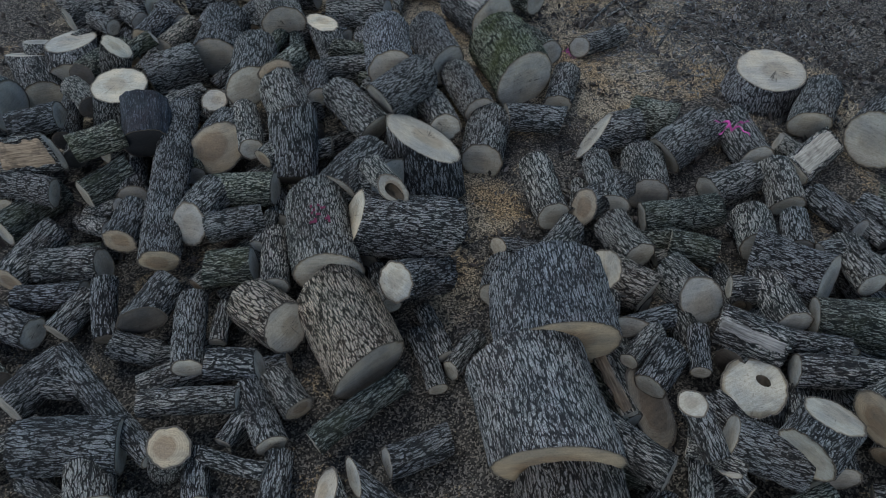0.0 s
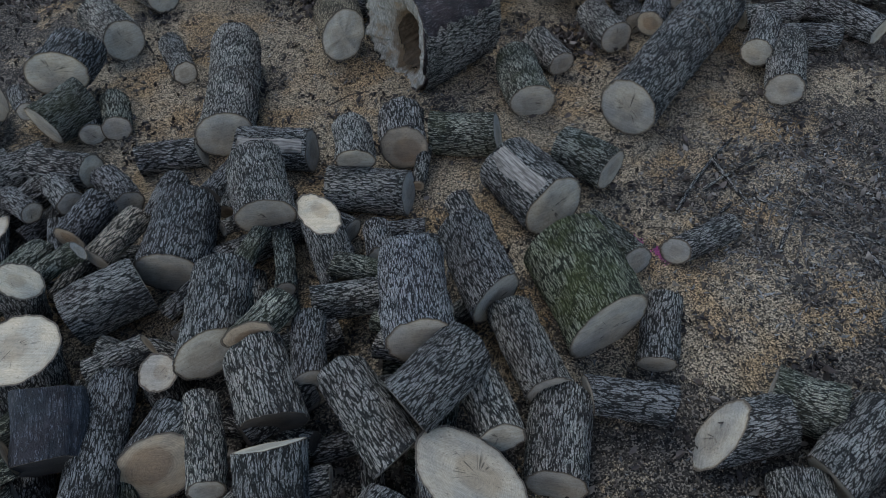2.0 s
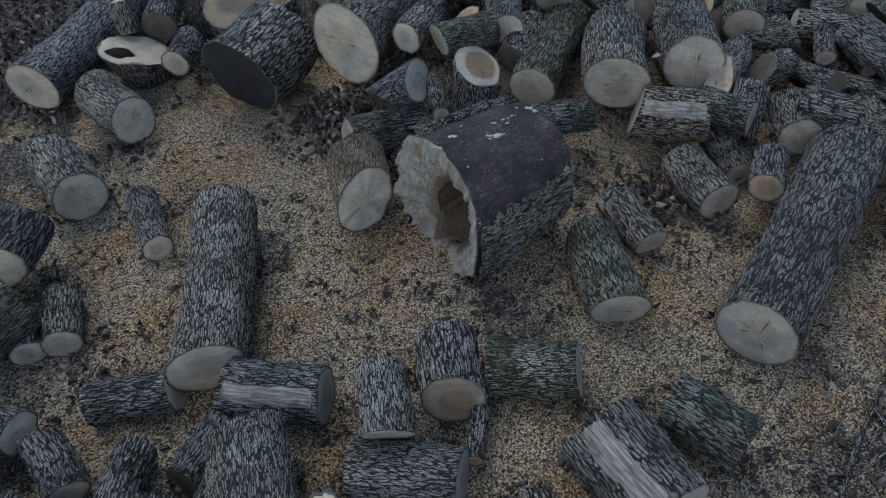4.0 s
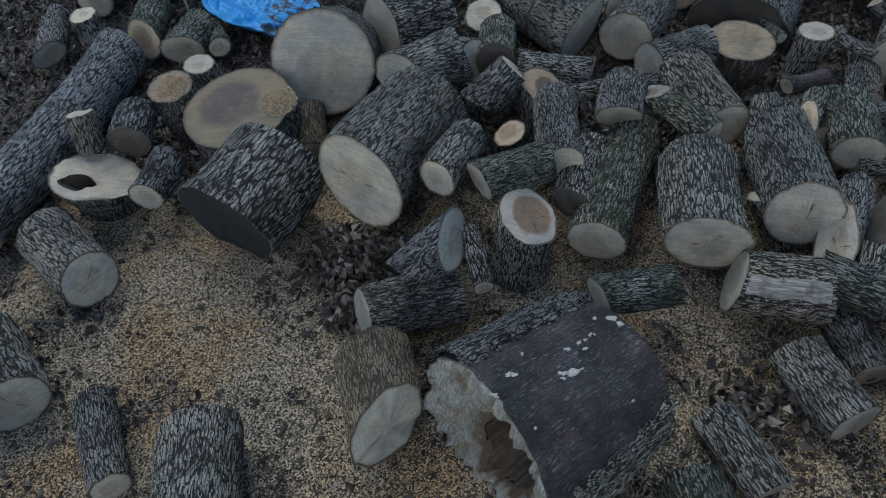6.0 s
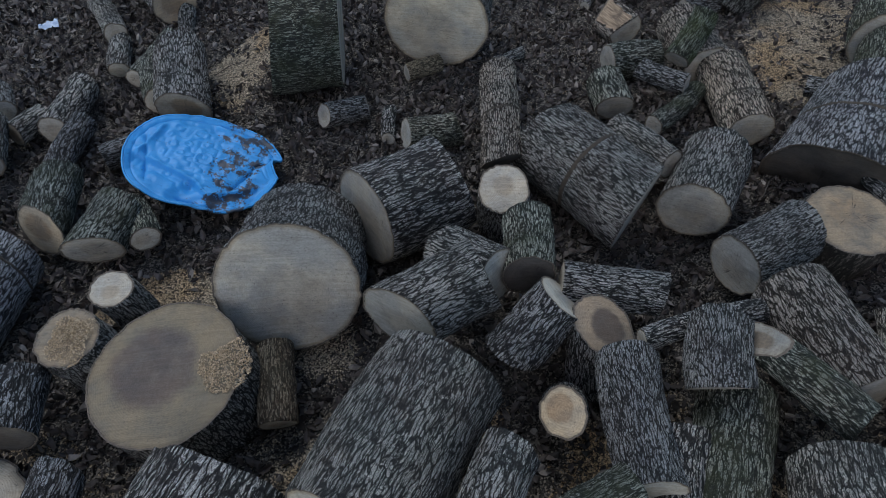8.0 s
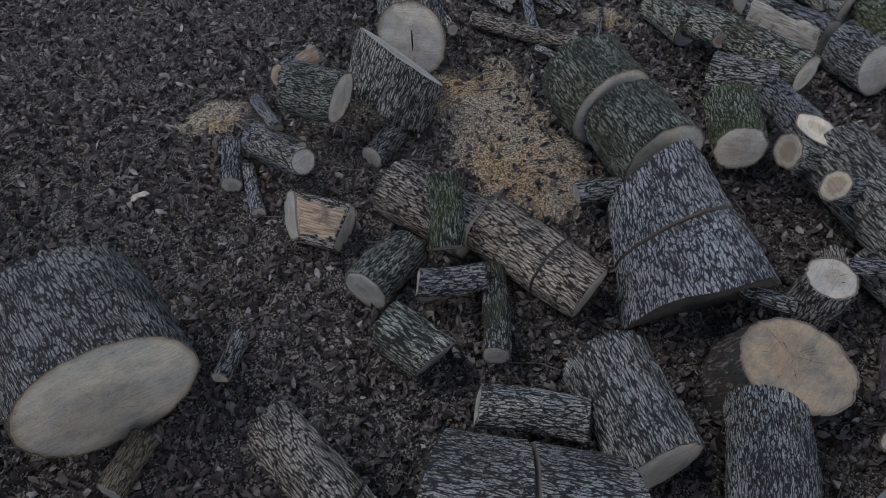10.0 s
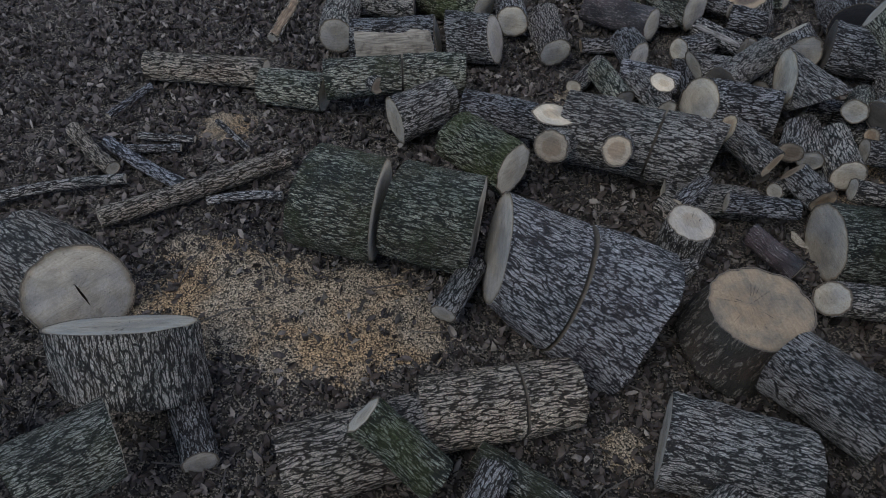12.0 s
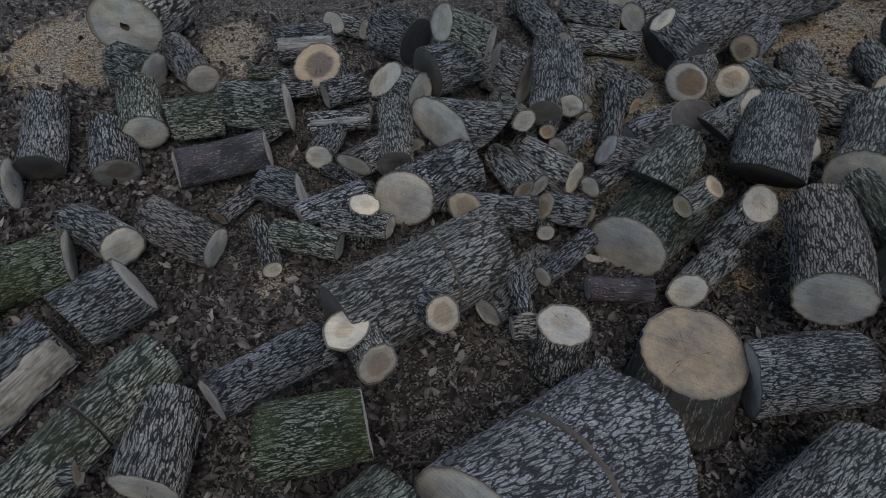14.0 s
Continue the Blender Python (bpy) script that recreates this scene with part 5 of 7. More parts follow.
log((2.941, 7.689, 0.143), (3.142, 7.678, 0.143), 0.085, "pale", "furrowed", face=(-0.82, -0.52, 0.25))
log((2.945, 7.906, 0.116), (2.655, 7.88, 0.116), 0.063, "pale", "mossy")
log((2.209, 7.576, 0.222), (1.934, 7.5, 0.222), 0.071, "tan", "furrowed", face=(0.44, 0.8, 0.4))
log((1.929, 7.382, 0.165), (1.726, 7.348, 0.165), 0.063, "tan", "furrowed", face=(0.74, 0.43, 0.52))
log((2.028, 7.34, 0.184), (2.182, 7.212, 0.184), 0.059, "tan", "furrowed")
log((1.845, 7.148, 0.162), (2.106, 7.064, 0.162), 0.079, "pale", "furrowed", face=(-0.95, 0.3, 0.11))
log((1.767, 7.18, 0.158), (1.673, 7.003, 0.158), 0.055, "pale", "dark")
log((1.756, 6.952, 0.202), (1.468, 6.991, 0.201), 0.081, "pale", "furrowed", face=(0.86, 0.19, 0.48))
log((1.43, 6.562, 0.212), (1.674, 6.758, 0.13), 0.079, "dark", "furrowed", face=(-0.55, 0.19, 0.81))
log((2.074, 6.888, 0.268), (2.229, 6.313, 0.268), 0.077, "dark", "furrowed")
log((1.98, 6.812, 0.287), (2.099, 6.351, 0.287), 0.067, "pale", "furrowed")
log((1.499, 6.283, 0.202), (1.472, 6.035, 0.179), 0.109, "ringed", "furrowed")
log((1.146, 6.406, 0.24), (1.324, 6.683, 0.24), 0.087, "cream", "furrowed", face=(-0.68, 0.02, 0.74), back_cut="dark", back=(0.4, 0.63, -0.67))
log((1.031, 6.272, 0.234), (1.246, 6.126, 0.234), 0.091, "pale", "mossy")
log((1.273, 7.151, 0.311), (1.377, 7.322, 0.311), 0.054, "tan", "furrowed", face=(-0.62, -0.21, 0.76))
log((1.814, 7.767, 0.17), (1.698, 7.49, 0.17), 0.042, "pale", "dark")
log((1.806, 8.011, 0.211), (1.928, 7.82, 0.211), 0.035, "pale", "dark")
log((1.641, 7.737, 0.145), (1.408, 7.658, 0.145), 0.047, "pale", "charred", face=(0.89, 0.45, -0.04))
log((1.843, 8.075, 0.211), (1.667, 7.98, 0.211), 0.043, "pale", "brown")
log((2.228, 6.026, 0.104), (2.593, 5.625, 0.104), 0.084, "pale", "dark")
log((1.811, 5.855, 0.102), (2.192, 5.912, 0.102), 0.077, "pale", "furrowed")
log((1.962, 5.611, 0.098), (2.315, 5.59, 0.098), 0.077, "pale", "furrowed")
log((1.712, 5.964, 0.34), (1.493, 6.174, 0.3), 0.078, "cream", "furrowed", face=(0.76, 0.03, 0.65), back_cut="dark")
log((-2.426, 3.4, 0.165), (-2.666, 3.529, 0.165), 0.145, "pale", "dark", face=(0.98, -0.17, 0.07))
log((-2.301, 4.086, 0.175), (-2.201, 3.732, 0.08), 0.151, "pale", "dark", face=(-0.04, 0.27, 0.96))
log((-2.567, 4.188, 0.119), (-2.453, 3.938, 0.08), 0.099, "pale", "dark", face=(0.05, 0.44, 0.9))
log((-2.572, 3.999, 0.141), (-2.34, 3.596, 0.08), 0.121, "pale", "dark", face=(0.04, 0.47, 0.88))
log((-2.536, 4.565, 0.106), (-2.361, 4.666, 0.106), 0.086, "pale", "furrowed")
log((-2.044, 3.207, 0.228), (-2.287, 3.114, 0.228), 0.080, "pale", "furrowed", face=(0.99, 0.05, 0.11))
log((-1.754, 2.617, 0.171), (-1.588, 2.817, 0.164), 0.081, "pale", "mossy")
log((-2.623, 5.129, 0.196), (-2.67, 4.81, 0.196), 0.119, "cream", "furrowed", face=(0.84, 0.38, 0.39))
log((-2.372, 5.001, 0.2), (-2.507, 5.2, 0.193), 0.050, "pale", "furrowed")
log((-2.066, 4.22, 0.174), (-2.226, 4.34, 0.174), 0.058, "pale", "furrowed")
log((-2.457, 4.46, 0.116), (-2.193, 4.699, 0.116), 0.095, "pale", "dark")
log((-2.263, 9.63, 0.085), (-2.323, 9.937, 0.085), 0.065, "pale", "furrowed", face=(0.09, -0.93, -0.37))
log((-2.379, 10.026, 0.093), (-2.585, 10.426, 0.093), 0.073, "pale", "furrowed")
log((-2.156, 9.546, 0.078), (-2.031, 9.984, 0.078), 0.058, "pale", "mossy")
log((-2.466, 9.068, 0.103), (-2.416, 9.479, 0.103), 0.083, "pale", "dark")
log((-2.365, 8.766, 0.095), (-2.33, 9.148, 0.095), 0.067, "pale", "dark")
log((2.04, 3.868, 0.011), (1.408, 4.314, 0.011), 0.011, "pale", "dark")
log((0.938, 3.981, 0.009), (1.291, 4.276, 0.009), 0.009, "pale", "dark")
log((1.299, 4.605, 0.01), (1.386, 4.235, 0.01), 0.010, "pale", "dark")
log((1.656, 4.276, 0.009), (1.418, 3.951, 0.009), 0.009, "pale", "dark")
log((1.181, 4.382, 0.008), (1.6, 4.641, 0.008), 0.008, "pale", "dark")
log((1.794, 4.036, 0.009), (1.832, 3.702, 0.009), 0.009, "pale", "dark")
log((1.008, 4.228, 0.007), (1.45, 4.775, 0.007), 0.007, "pale", "dark")
log((-1.236, 1.532, 0.069), (-0.929, 1.651, 0.073), 0.069, "tan", "furrowed")
log((-2.084, 2.805, 0.103), (-2.128, 3.031, 0.151), 0.057, "tan", "dark")
log((1.522, 1.208, 0.131), (1.487, 1.494, 0.11), 0.046, "pale", "furrowed")
log((-1.194, 1.724, 0.052), (-1.399, 1.761, 0.099), 0.057, "pale", "furrowed")
log((-2.596, 0.709, 0.055), (-2.811, 1.06, 0.044), 0.039, "pale", "mossy")
log((-0.936, 3.463, 0.208), (-0.989, 3.668, 0.178), 0.052, "pale", "mossy")
log((1.85, 7.587, 0.075), (1.965, 7.981, 0.13), 0.075, "pale", "furrowed")
log((1.327, 1.026, 0.113), (1.41, 1.407, 0.072), 0.077, "pale", "furrowed")
log((-1.691, 0.83, 0.079), (-1.427, 0.968, 0.08), 0.079, "pale", "furrowed")
log((1.916, 1.669, 0.054), (1.733, 2.009, 0.1), 0.058, "pale", "furrowed")
log((-1.711, 0.929, 0.038), (-1.67, 1.125, 0.052), 0.042, "dark", "furrowed")
log((1.939, 1.9, 0.116), (1.744, 2.128, 0.122), 0.056, "tan", "dark")
log((-1.102, 2.495, 0.14), (-0.803, 2.778, 0.139), 0.078, "tan", "furrowed")
log((-0.852, 2.178, 0.097), (-0.554, 2.414, 0.116), 0.039, "pale", "furrowed")
log((1.3, 1.83, 0.047), (1.676, 1.907, 0.064), 0.039, "dark", "furrowed")
log((-2.213, 0.8, 0.053), (-2.214, 1.026, 0.041), 0.043, "dark", "furrowed")
log((2.759, 7.638, 0.041), (3.08, 7.621, 0.047), 0.042, "dark", "mossy")
log((-0.877, 3.318, 0.15), (-0.586, 3.53, 0.091), 0.069, "dark", "dark")
log((-1.834, 2.973, 0.183), (-1.633, 3.298, 0.116), 0.049, "pale", "mossy")
log((1.843, 1.242, 0.063), (2.088, 1.341, 0.049), 0.054, "pale", "furrowed")
log((-0.529, 0.679, 0.053), (-0.652, 0.84, 0.048), 0.044, "tan", "furrowed")
log((1.244, 2.182, 0.051), (0.972, 2.15, 0.043), 0.043, "dark", "furrowed")
log((-0.564, 4.1, 0.088), (-0.792, 4.274, 0.087), 0.066, "pale", "dark")
log((-1.913, 1.094, 0.052), (-2.054, 1.41, 0.044), 0.044, "pale", "dark")
log((2.15, 6.705, 0.102), (2.165, 7.055, 0.09), 0.050, "pale", "furrowed")
log((-0.362, 2.149, 0.135), (-0.265, 2.352, 0.127), 0.070, "pale", "furrowed")
log((-1.836, 1.598, 0.073), (-2.086, 1.834, 0.062), 0.063, "dark", "mossy")
log((-0.756, 2.924, 0.06), (-0.762, 3.198, 0.093), 0.056, "pale", "mossy")
log((-2.131, 2.454, 0.106), (-1.943, 2.742, 0.087), 0.081, "pale", "mossy")
log((0.991, 1.568, 0.108), (0.965, 1.809, 0.106), 0.056, "pale", "furrowed")
log((-1.196, 1.678, 0.111), (-0.939, 1.734, 0.064), 0.036, "pale", "furrowed")
log((-1.892, 3.82, 0.06), (-1.687, 3.916, 0.058), 0.048, "tan", "dark")
log((-0.408, 3.878, 0.142), (-0.442, 4.087, 0.118), 0.069, "pale", "dark")
log((0.654, 1.259, 0.121), (0.515, 1.518, 0.107), 0.066, "pale", "mossy")
log((-1.251, 2.776, 0.122), (-1.33, 3.021, 0.123), 0.057, "pale", "mossy")
log((0.821, 0.994, 0.081), (1.01, 1.045, 0.128), 0.039, "pale", "dark")
log((2.002, 1.695, 0.158), (1.705, 1.724, 0.123), 0.060, "dark", "mossy")
log((1.572, 1.115, 0.064), (1.774, 1.321, 0.089), 0.067, "tan", "furrowed")
log((-2.513, 2.595, 0.06), (-2.725, 2.633, 0.044), 0.042, "tan", "dark")
log((2.031, 1.531, 0.052), (2.401, 1.66, 0.056), 0.048, "tan", "furrowed")
log((3.108, 7.819, 0.04), (2.877, 8.067, 0.074), 0.044, "pale", "dark")
log((-1.176, 4.281, 0.066), (-1.135, 4.485, 0.102), 0.062, "tan", "furrowed")
log((1.04, 0.655, 0.048), (0.85, 0.767, 0.077), 0.046, "pale", "furrowed")
log((2.219, 7.575, 0.137), (2.142, 7.872, 0.043), 0.048, "pale", "dark")
log((2.035, 6.219, 0.07), (1.988, 6.448, 0.073), 0.069, "dark", "dark")
log((-0.455, 3.229, 0.121), (-0.196, 3.247, 0.116), 0.042, "tan", "furrowed")
log((1.799, 6.612, 0.07), (1.973, 6.724, 0.093), 0.036, "tan", "furrowed")
log((-2.217, 2.67, 0.072), (-2.258, 3, 0.082), 0.042, "pale", "furrowed")
log((-0.67, 3.2, 0.067), (-0.857, 3.502, 0.057), 0.042, "pale", "mossy")
log((-0.81, 3.6, 0.09), (-0.846, 3.851, 0.056), 0.045, "pale", "furrowed")
log((1.91, 0.847, 0.063), (2.299, 0.925, 0.047), 0.051, "pale", "furrowed")
log((2.347, 7.48, 0.129), (2.02, 7.446, 0.053), 0.048, "pale", "furrowed")
log((-2.943, 3.691, 0.075), (-2.726, 3.707, 0.082), 0.077, "dark", "dark")
log((3.418, 6.961, 0.134), (3.667, 7.126, 0.083), 0.052, "tan", "furrowed")
log((2.081, 6.679, 0.186), (2.048, 6.903, 0.183), 0.043, "tan", "dark")
log((-0.76, 2.761, 0.239), (-0.536, 2.811, 0.248), 0.052, "dark", "dark")
log((-2.287, 3.208, 0.061), (-2.216, 3.413, 0.067), 0.058, "pale", "dark")
log((-0.984, 1.975, 0.088), (-0.702, 2.207, 0.088), 0.044, "tan", "furrowed")
log((-0.412, 2.802, 0.05), (-0.433, 3.04, 0.075), 0.043, "pale", "dark")
log((0.801, 0.861, 0.212), (0.904, 1.235, 0.133), 0.041, "pale", "furrowed")
log((1.15, 1.094, 0.102), (0.961, 1.36, 0.093), 0.079, "tan", "dark")
log((2.129, 6.395, 0.158), (1.925, 6.63, 0.102), 0.045, "dark", "furrowed")
log((2.145, 1.659, 0.076), (2.337, 1.989, 0.093), 0.080, "pale", "furrowed")
log((-2.337, 4.218, 0.071), (-2.135, 4.498, 0.094), 0.078, "tan", "dark")
log((1.108, 1.505, 0.116), (1.334, 1.727, 0.088), 0.077, "dark", "furrowed")
log((-2.732, 1.357, 0.069), (-2.744, 1.602, 0.051), 0.057, "pale", "furrowed")
log((1.557, 1.011, 0.115), (1.87, 1.106, 0.052), 0.036, "tan", "furrowed")
log((-2.039, 3.564, 0.237), (-1.924, 3.957, 0.17), 0.081, "dark", "mossy")
log((1.19, 0.868, 0.066), (1.443, 0.886, 0.135), 0.042, "tan", "furrowed")
log((2.936, 6.787, 0.054), (3.214, 6.965, 0.041), 0.038, "pale", "dark")
log((3.201, 7.528, 0.057), (3.262, 7.884, 0.059), 0.044, "tan", "dark")
log((-0.412, 2.998, 0.183), (-0.628, 2.995, 0.087), 0.044, "tan", "dark")
log((2.663, 6.292, 0.044), (2.914, 6.598, 0.041), 0.040, "dark", "furrowed")
log((-0.509, 2.542, 0.117), (-0.263, 2.667, 0.107), 0.053, "pale", "furrowed")
log((-1.711, 2.871, 0.213), (-1.5, 3.191, 0.136), 0.047, "pale", "furrowed")
log((-1.582, 2.397, 0.135), (-1.799, 2.546, 0.049), 0.046, "pale", "dark")
log((2.009, 1.7, 0.082), (2.168, 2.023, 0.042), 0.040, "pale", "dark")
log((-0.033, 3.343, 0.078), (-0.39, 3.373, 0.06), 0.054, "pale", "mossy")
log((-0.095, 3.297, 0.19), (-0.403, 3.41, 0.168), 0.073, "pale", "dark")
log((1.885, 1.359, 0.095), (1.611, 1.521, 0.088), 0.041, "pale", "furrowed")
log((1.352, 0.674, 0.082), (1.608, 0.787, 0.066), 0.055, "tan", "dark")
log((0.64, 1.536, 0.061), (0.68, 1.918, 0.08), 0.037, "pale", "dark")
log((-1.704, 3.709, 0.129), (-1.465, 3.787, 0.061), 0.062, "pale", "furrowed")
log((-0.827, 0.835, 0.062), (-1.007, 1.057, 0.043), 0.045, "dark", "mossy")
log((-2.174, 1.944, 0.058), (-2.199, 2.333, 0.048), 0.049, "tan", "dark")
log((-0.367, 2.141, 0.036), (-0.442, 2.335, 0.068), 0.037, "dark", "dark")
log((-1.168, 0.634, 0.045), (-1.199, 0.876, 0.055), 0.043, "pale", "dark")
log((3.278, 6.973, 0.151), (3.55, 7.118, 0.124), 0.046, "pale", "dark")
log((-1.92, 0.794, 0.08), (-2.104, 0.992, 0.069), 0.072, "dark", "dark")
log((1.241, 0.684, 0.081), (0.971, 0.805, 0.077), 0.064, "dark", "furrowed")
log((-0.987, 1.921, 0.075), (-0.762, 1.976, 0.064), 0.037, "dark", "dark")
log((0.641, 2.388, 0.102), (0.693, 2.611, 0.099), 0.037, "tan", "furrowed")
log((-2.288, 2.225, 0.065), (-2.487, 2.295, 0.066), 0.064, "tan", "dark")
log((1.981, 7.258, 0.053), (1.878, 7.475, 0.107), 0.040, "pale", "dark")
log((1.908, 6.78, 0.141), (1.966, 6.998, 0.178), 0.055, "pale", "dark")
log((-2.432, 1.951, 0.077), (-2.745, 2.093, 0.059), 0.064, "pale", "dark")
log((3.731, 6.881, 0.079), (3.442, 6.864, 0.111), 0.037, "tan", "mossy")
log((-0.193, 2.917, 0.141), (-0.14, 3.251, 0.249), 0.054, "dark", "mossy")
log((-0.758, 2.359, 0.155), (-0.799, 2.602, 0.106), 0.056, "pale", "furrowed")
log((-0.25, 4.412, 0.078), (-0.209, 4.663, 0.1), 0.037, "tan", "furrowed")
log((2.295, 6.693, 0.064), (2.41, 7.017, 0.095), 0.057, "pale", "dark")
log((2.427, 2.232, 0.071), (2.13, 2.457, 0.067), 0.065, "tan", "mossy")
log((-0.963, 3.625, 0.075), (-0.991, 3.856, 0.06), 0.057, "dark", "furrowed")
log((-1.517, 3.298, 0.179), (-1.291, 3.4, 0.214), 0.062, "tan", "furrowed")
log((2.014, 7.116, 0.047), (1.731, 7.302, 0.111), 0.036, "pale", "furrowed")
log((-1.327, 3.656, 0.081), (-1.155, 3.797, 0.156), 0.043, "dark", "furrowed")
log((1.818, 6.446, 0.204), (1.756, 6.828, 0.066), 0.057, "dark", "furrowed")
log((1.244, 1.817, 0.082), (1.228, 2.028, 0.083), 0.036, "tan", "furrowed")
log((2.362, 6.732, 0.162), (2.154, 6.958, 0.256), 0.062, "pale", "mossy")
log((-0.65, 1.648, 0.079), (-0.858, 1.612, 0.051), 0.040, "tan", "furrowed")
log((-2.092, 1.094, 0.062), (-2.349, 1.219, 0.047), 0.050, "tan", "furrowed")
log((-2.991, 2.811, 0.056), (-2.672, 2.926, 0.052), 0.050, "pale", "dark")
log((-0.1, 0.794, 0.057), (-0.386, 0.738, 0.071), 0.061, "pale", "furrowed")
log((1.91, 6.325, 0.126), (1.713, 6.472, 0.132), 0.050, "tan", "mossy")
log((1.475, 2.15, 0.043), (1.384, 2.333, 0.043), 0.038, "tan", "dark")
log((-1.868, 3.224, 0.26), (-2.034, 3.42, 0.271), 0.066, "dark", "furrowed")
log((1.976, 6.139, 0.081), (1.672, 6.3, 0.091), 0.061, "dark", "furrowed")
log((0.797, 2.222, 0.067), (1.084, 2.231, 0.084), 0.056, "pale", "mossy")
log((2.251, 7.107, 0.132), (1.983, 7.257, 0.156), 0.059, "dark", "dark")
log((-2.649, 1.153, 0.08), (-2.424, 1.252, 0.097), 0.084, "pale", "furrowed")
log((1.039, 0.977, 0.049), (0.857, 1.167, 0.084), 0.044, "pale", "furrowed")
log((-2.048, 3.136, 0.112), (-2.084, 3.474, 0.144), 0.065, "dark", "furrowed")
log((-1.095, 3.386, 0.09), (-1.37, 3.474, 0.091), 0.051, "pale", "furrowed")
log((-2.439, 2.661, 0.049), (-2.606, 2.824, 0.066), 0.054, "pale", "mossy")
log((0.853, 1.844, 0.07), (0.714, 2.021, 0.103), 0.060, "pale", "dark")
log((2.035, 1.032, 0.073), (2.056, 1.24, 0.091), 0.080, "pale", "furrowed")
log((-0.758, 0.712, 0.034), (-0.737, 0.975, 0.063), 0.036, "tan", "furrowed")
log((-1.9, 4.134, 0.057), (-1.641, 4.361, 0.035), 0.038, "dark", "mossy")
log((-1.507, 4.189, 0.091), (-1.468, 4.498, 0.093), 0.069, "tan", "dark")
log((-1.824, 3.748, 0.101), (-1.712, 3.984, 0.143), 0.045, "pale", "dark")
log((-0.857, 2.994, 0.221), (-0.635, 3.19, 0.209), 0.057, "dark", "dark")
log((-2.639, 1.316, 0.05), (-2.594, 1.684, 0.05), 0.038, "tan", "mossy")
log((-1.915, 2.93, 0.147), (-1.942, 3.146, 0.113), 0.059, "dark", "dark")
log((-2.799, 3.108, 0.046), (-2.753, 3.33, 0.057), 0.035, "tan", "dark")
log((-1.277, 4.364, 0.089), (-1.182, 4.601, 0.069), 0.073, "dark", "furrowed")
log((1.818, 1.972, 0.04), (2.17, 2.106, 0.075), 0.038, "pale", "furrowed")
log((0.573, 0.772, 0.077), (0.733, 0.977, 0.096), 0.071, "tan", "dark")
log((-2.849, 1.717, 0.067), (-2.816, 1.947, 0.063), 0.064, "tan", "furrowed")
log((1.879, 1.539, 0.074), (1.629, 1.609, 0.107), 0.059, "dark", "mossy")
log((-1.092, 2.031, 0.11), (-0.817, 2.339, 0.1), 0.054, "tan", "furrowed")
log((0.645, 1.589, 0.179), (0.696, 1.836, 0.179), 0.040, "pale", "furrowed")
log((-1.184, 3.955, 0.065), (-0.812, 4.148, 0.09), 0.070, "tan", "dark")
log((-1.619, 3.051, 0.038), (-1.564, 3.311, 0.097), 0.037, "dark", "furrowed")
log((-2.229, 1.328, 0.088), (-2.315, 1.537, 0.072), 0.077, "pale", "furrowed")
log((-1.096, 0.893, 0.046), (-1.173, 1.099, 0.077), 0.039, "pale", "furrowed")
log((-2.993, 2.898, 0.055), (-2.719, 3.049, 0.053), 0.054, "tan", "furrowed")
log((-2.404, 3.31, 0.051), (-2.659, 3.379, 0.044), 0.042, "dark", "dark")
log((-0.616, 2.987, 0.175), (-0.966, 3.096, 0.111), 0.038, "dark", "dark")
log((-2.893, 2.273, 0.041), (-2.578, 2.225, 0.043), 0.036, "pale", "mossy")
log((-1.216, 3.341, 0.077), (-1.525, 3.451, 0.133), 0.061, "pale", "furrowed")
log((3.319, 7.265, 0.099), (3.448, 7.581, 0.107), 0.037, "pale", "dark")
log((2.051, 2.164, 0.051), (1.891, 2.507, 0.048), 0.042, "dark", "dark")
log((-0.208, 3.462, 0.178), (-0.428, 3.515, 0.172), 0.042, "dark", "mossy")
log((-0.244, 3.711, 0.145), (-0.611, 3.789, 0.224), 0.055, "pale", "mossy")
log((0.7, 1.099, 0.112), (0.376, 1.271, 0.094), 0.084, "pale", "mossy")
log((-0.211, 2.019, 0.071), (-0.156, 2.288, 0.09), 0.056, "pale", "furrowed")
log((2.859, 6.883, 0.061), (2.659, 7.087, 0.049), 0.052, "pale", "dark")
log((-0.219, 4.139, 0.059), (-0.424, 4.131, 0.053), 0.046, "tan", "furrowed")
log((-0.139, 3.477, 0.252), (-0.235, 3.812, 0.198), 0.043, "pale", "furrowed")
log((1.689, 0.852, 0.144), (1.436, 0.952, 0.067), 0.067, "pale", "dark")
log((3.378, 6.646, 0.058), (3.593, 6.843, 0.049), 0.044, "tan", "dark")
log((-1.614, 2.337, 0.068), (-1.81, 2.3, 0.084), 0.037, "pale", "mossy")
log((-1.241, 3.534, 0.079), (-1.093, 3.846, 0.066), 0.052, "pale", "furrowed")
log((-2.615, 1.754, 0.059), (-2.326, 1.903, 0.049), 0.038, "pale", "furrowed")
log((-1.456, 4.021, 0.065), (-1.827, 4.04, 0.059), 0.046, "pale", "dark")
log((-1.782, 1.212, 0.071), (-1.581, 1.419, 0.055), 0.056, "pale", "furrowed")
log((-2.503, 0.953, 0.061), (-2.306, 1.01, 0.069), 0.062, "pale", "dark")
log((-2.717, 0.624, 0.043), (-2.954, 0.792, 0.044), 0.042, "tan", "furrowed")
log((-1.24, 2.44, 0.091), (-1.305, 2.693, 0.117), 0.044, "dark", "mossy")
log((-1.338, 2.385, 0.103), (-1.348, 2.607, 0.105), 0.045, "pale", "furrowed")
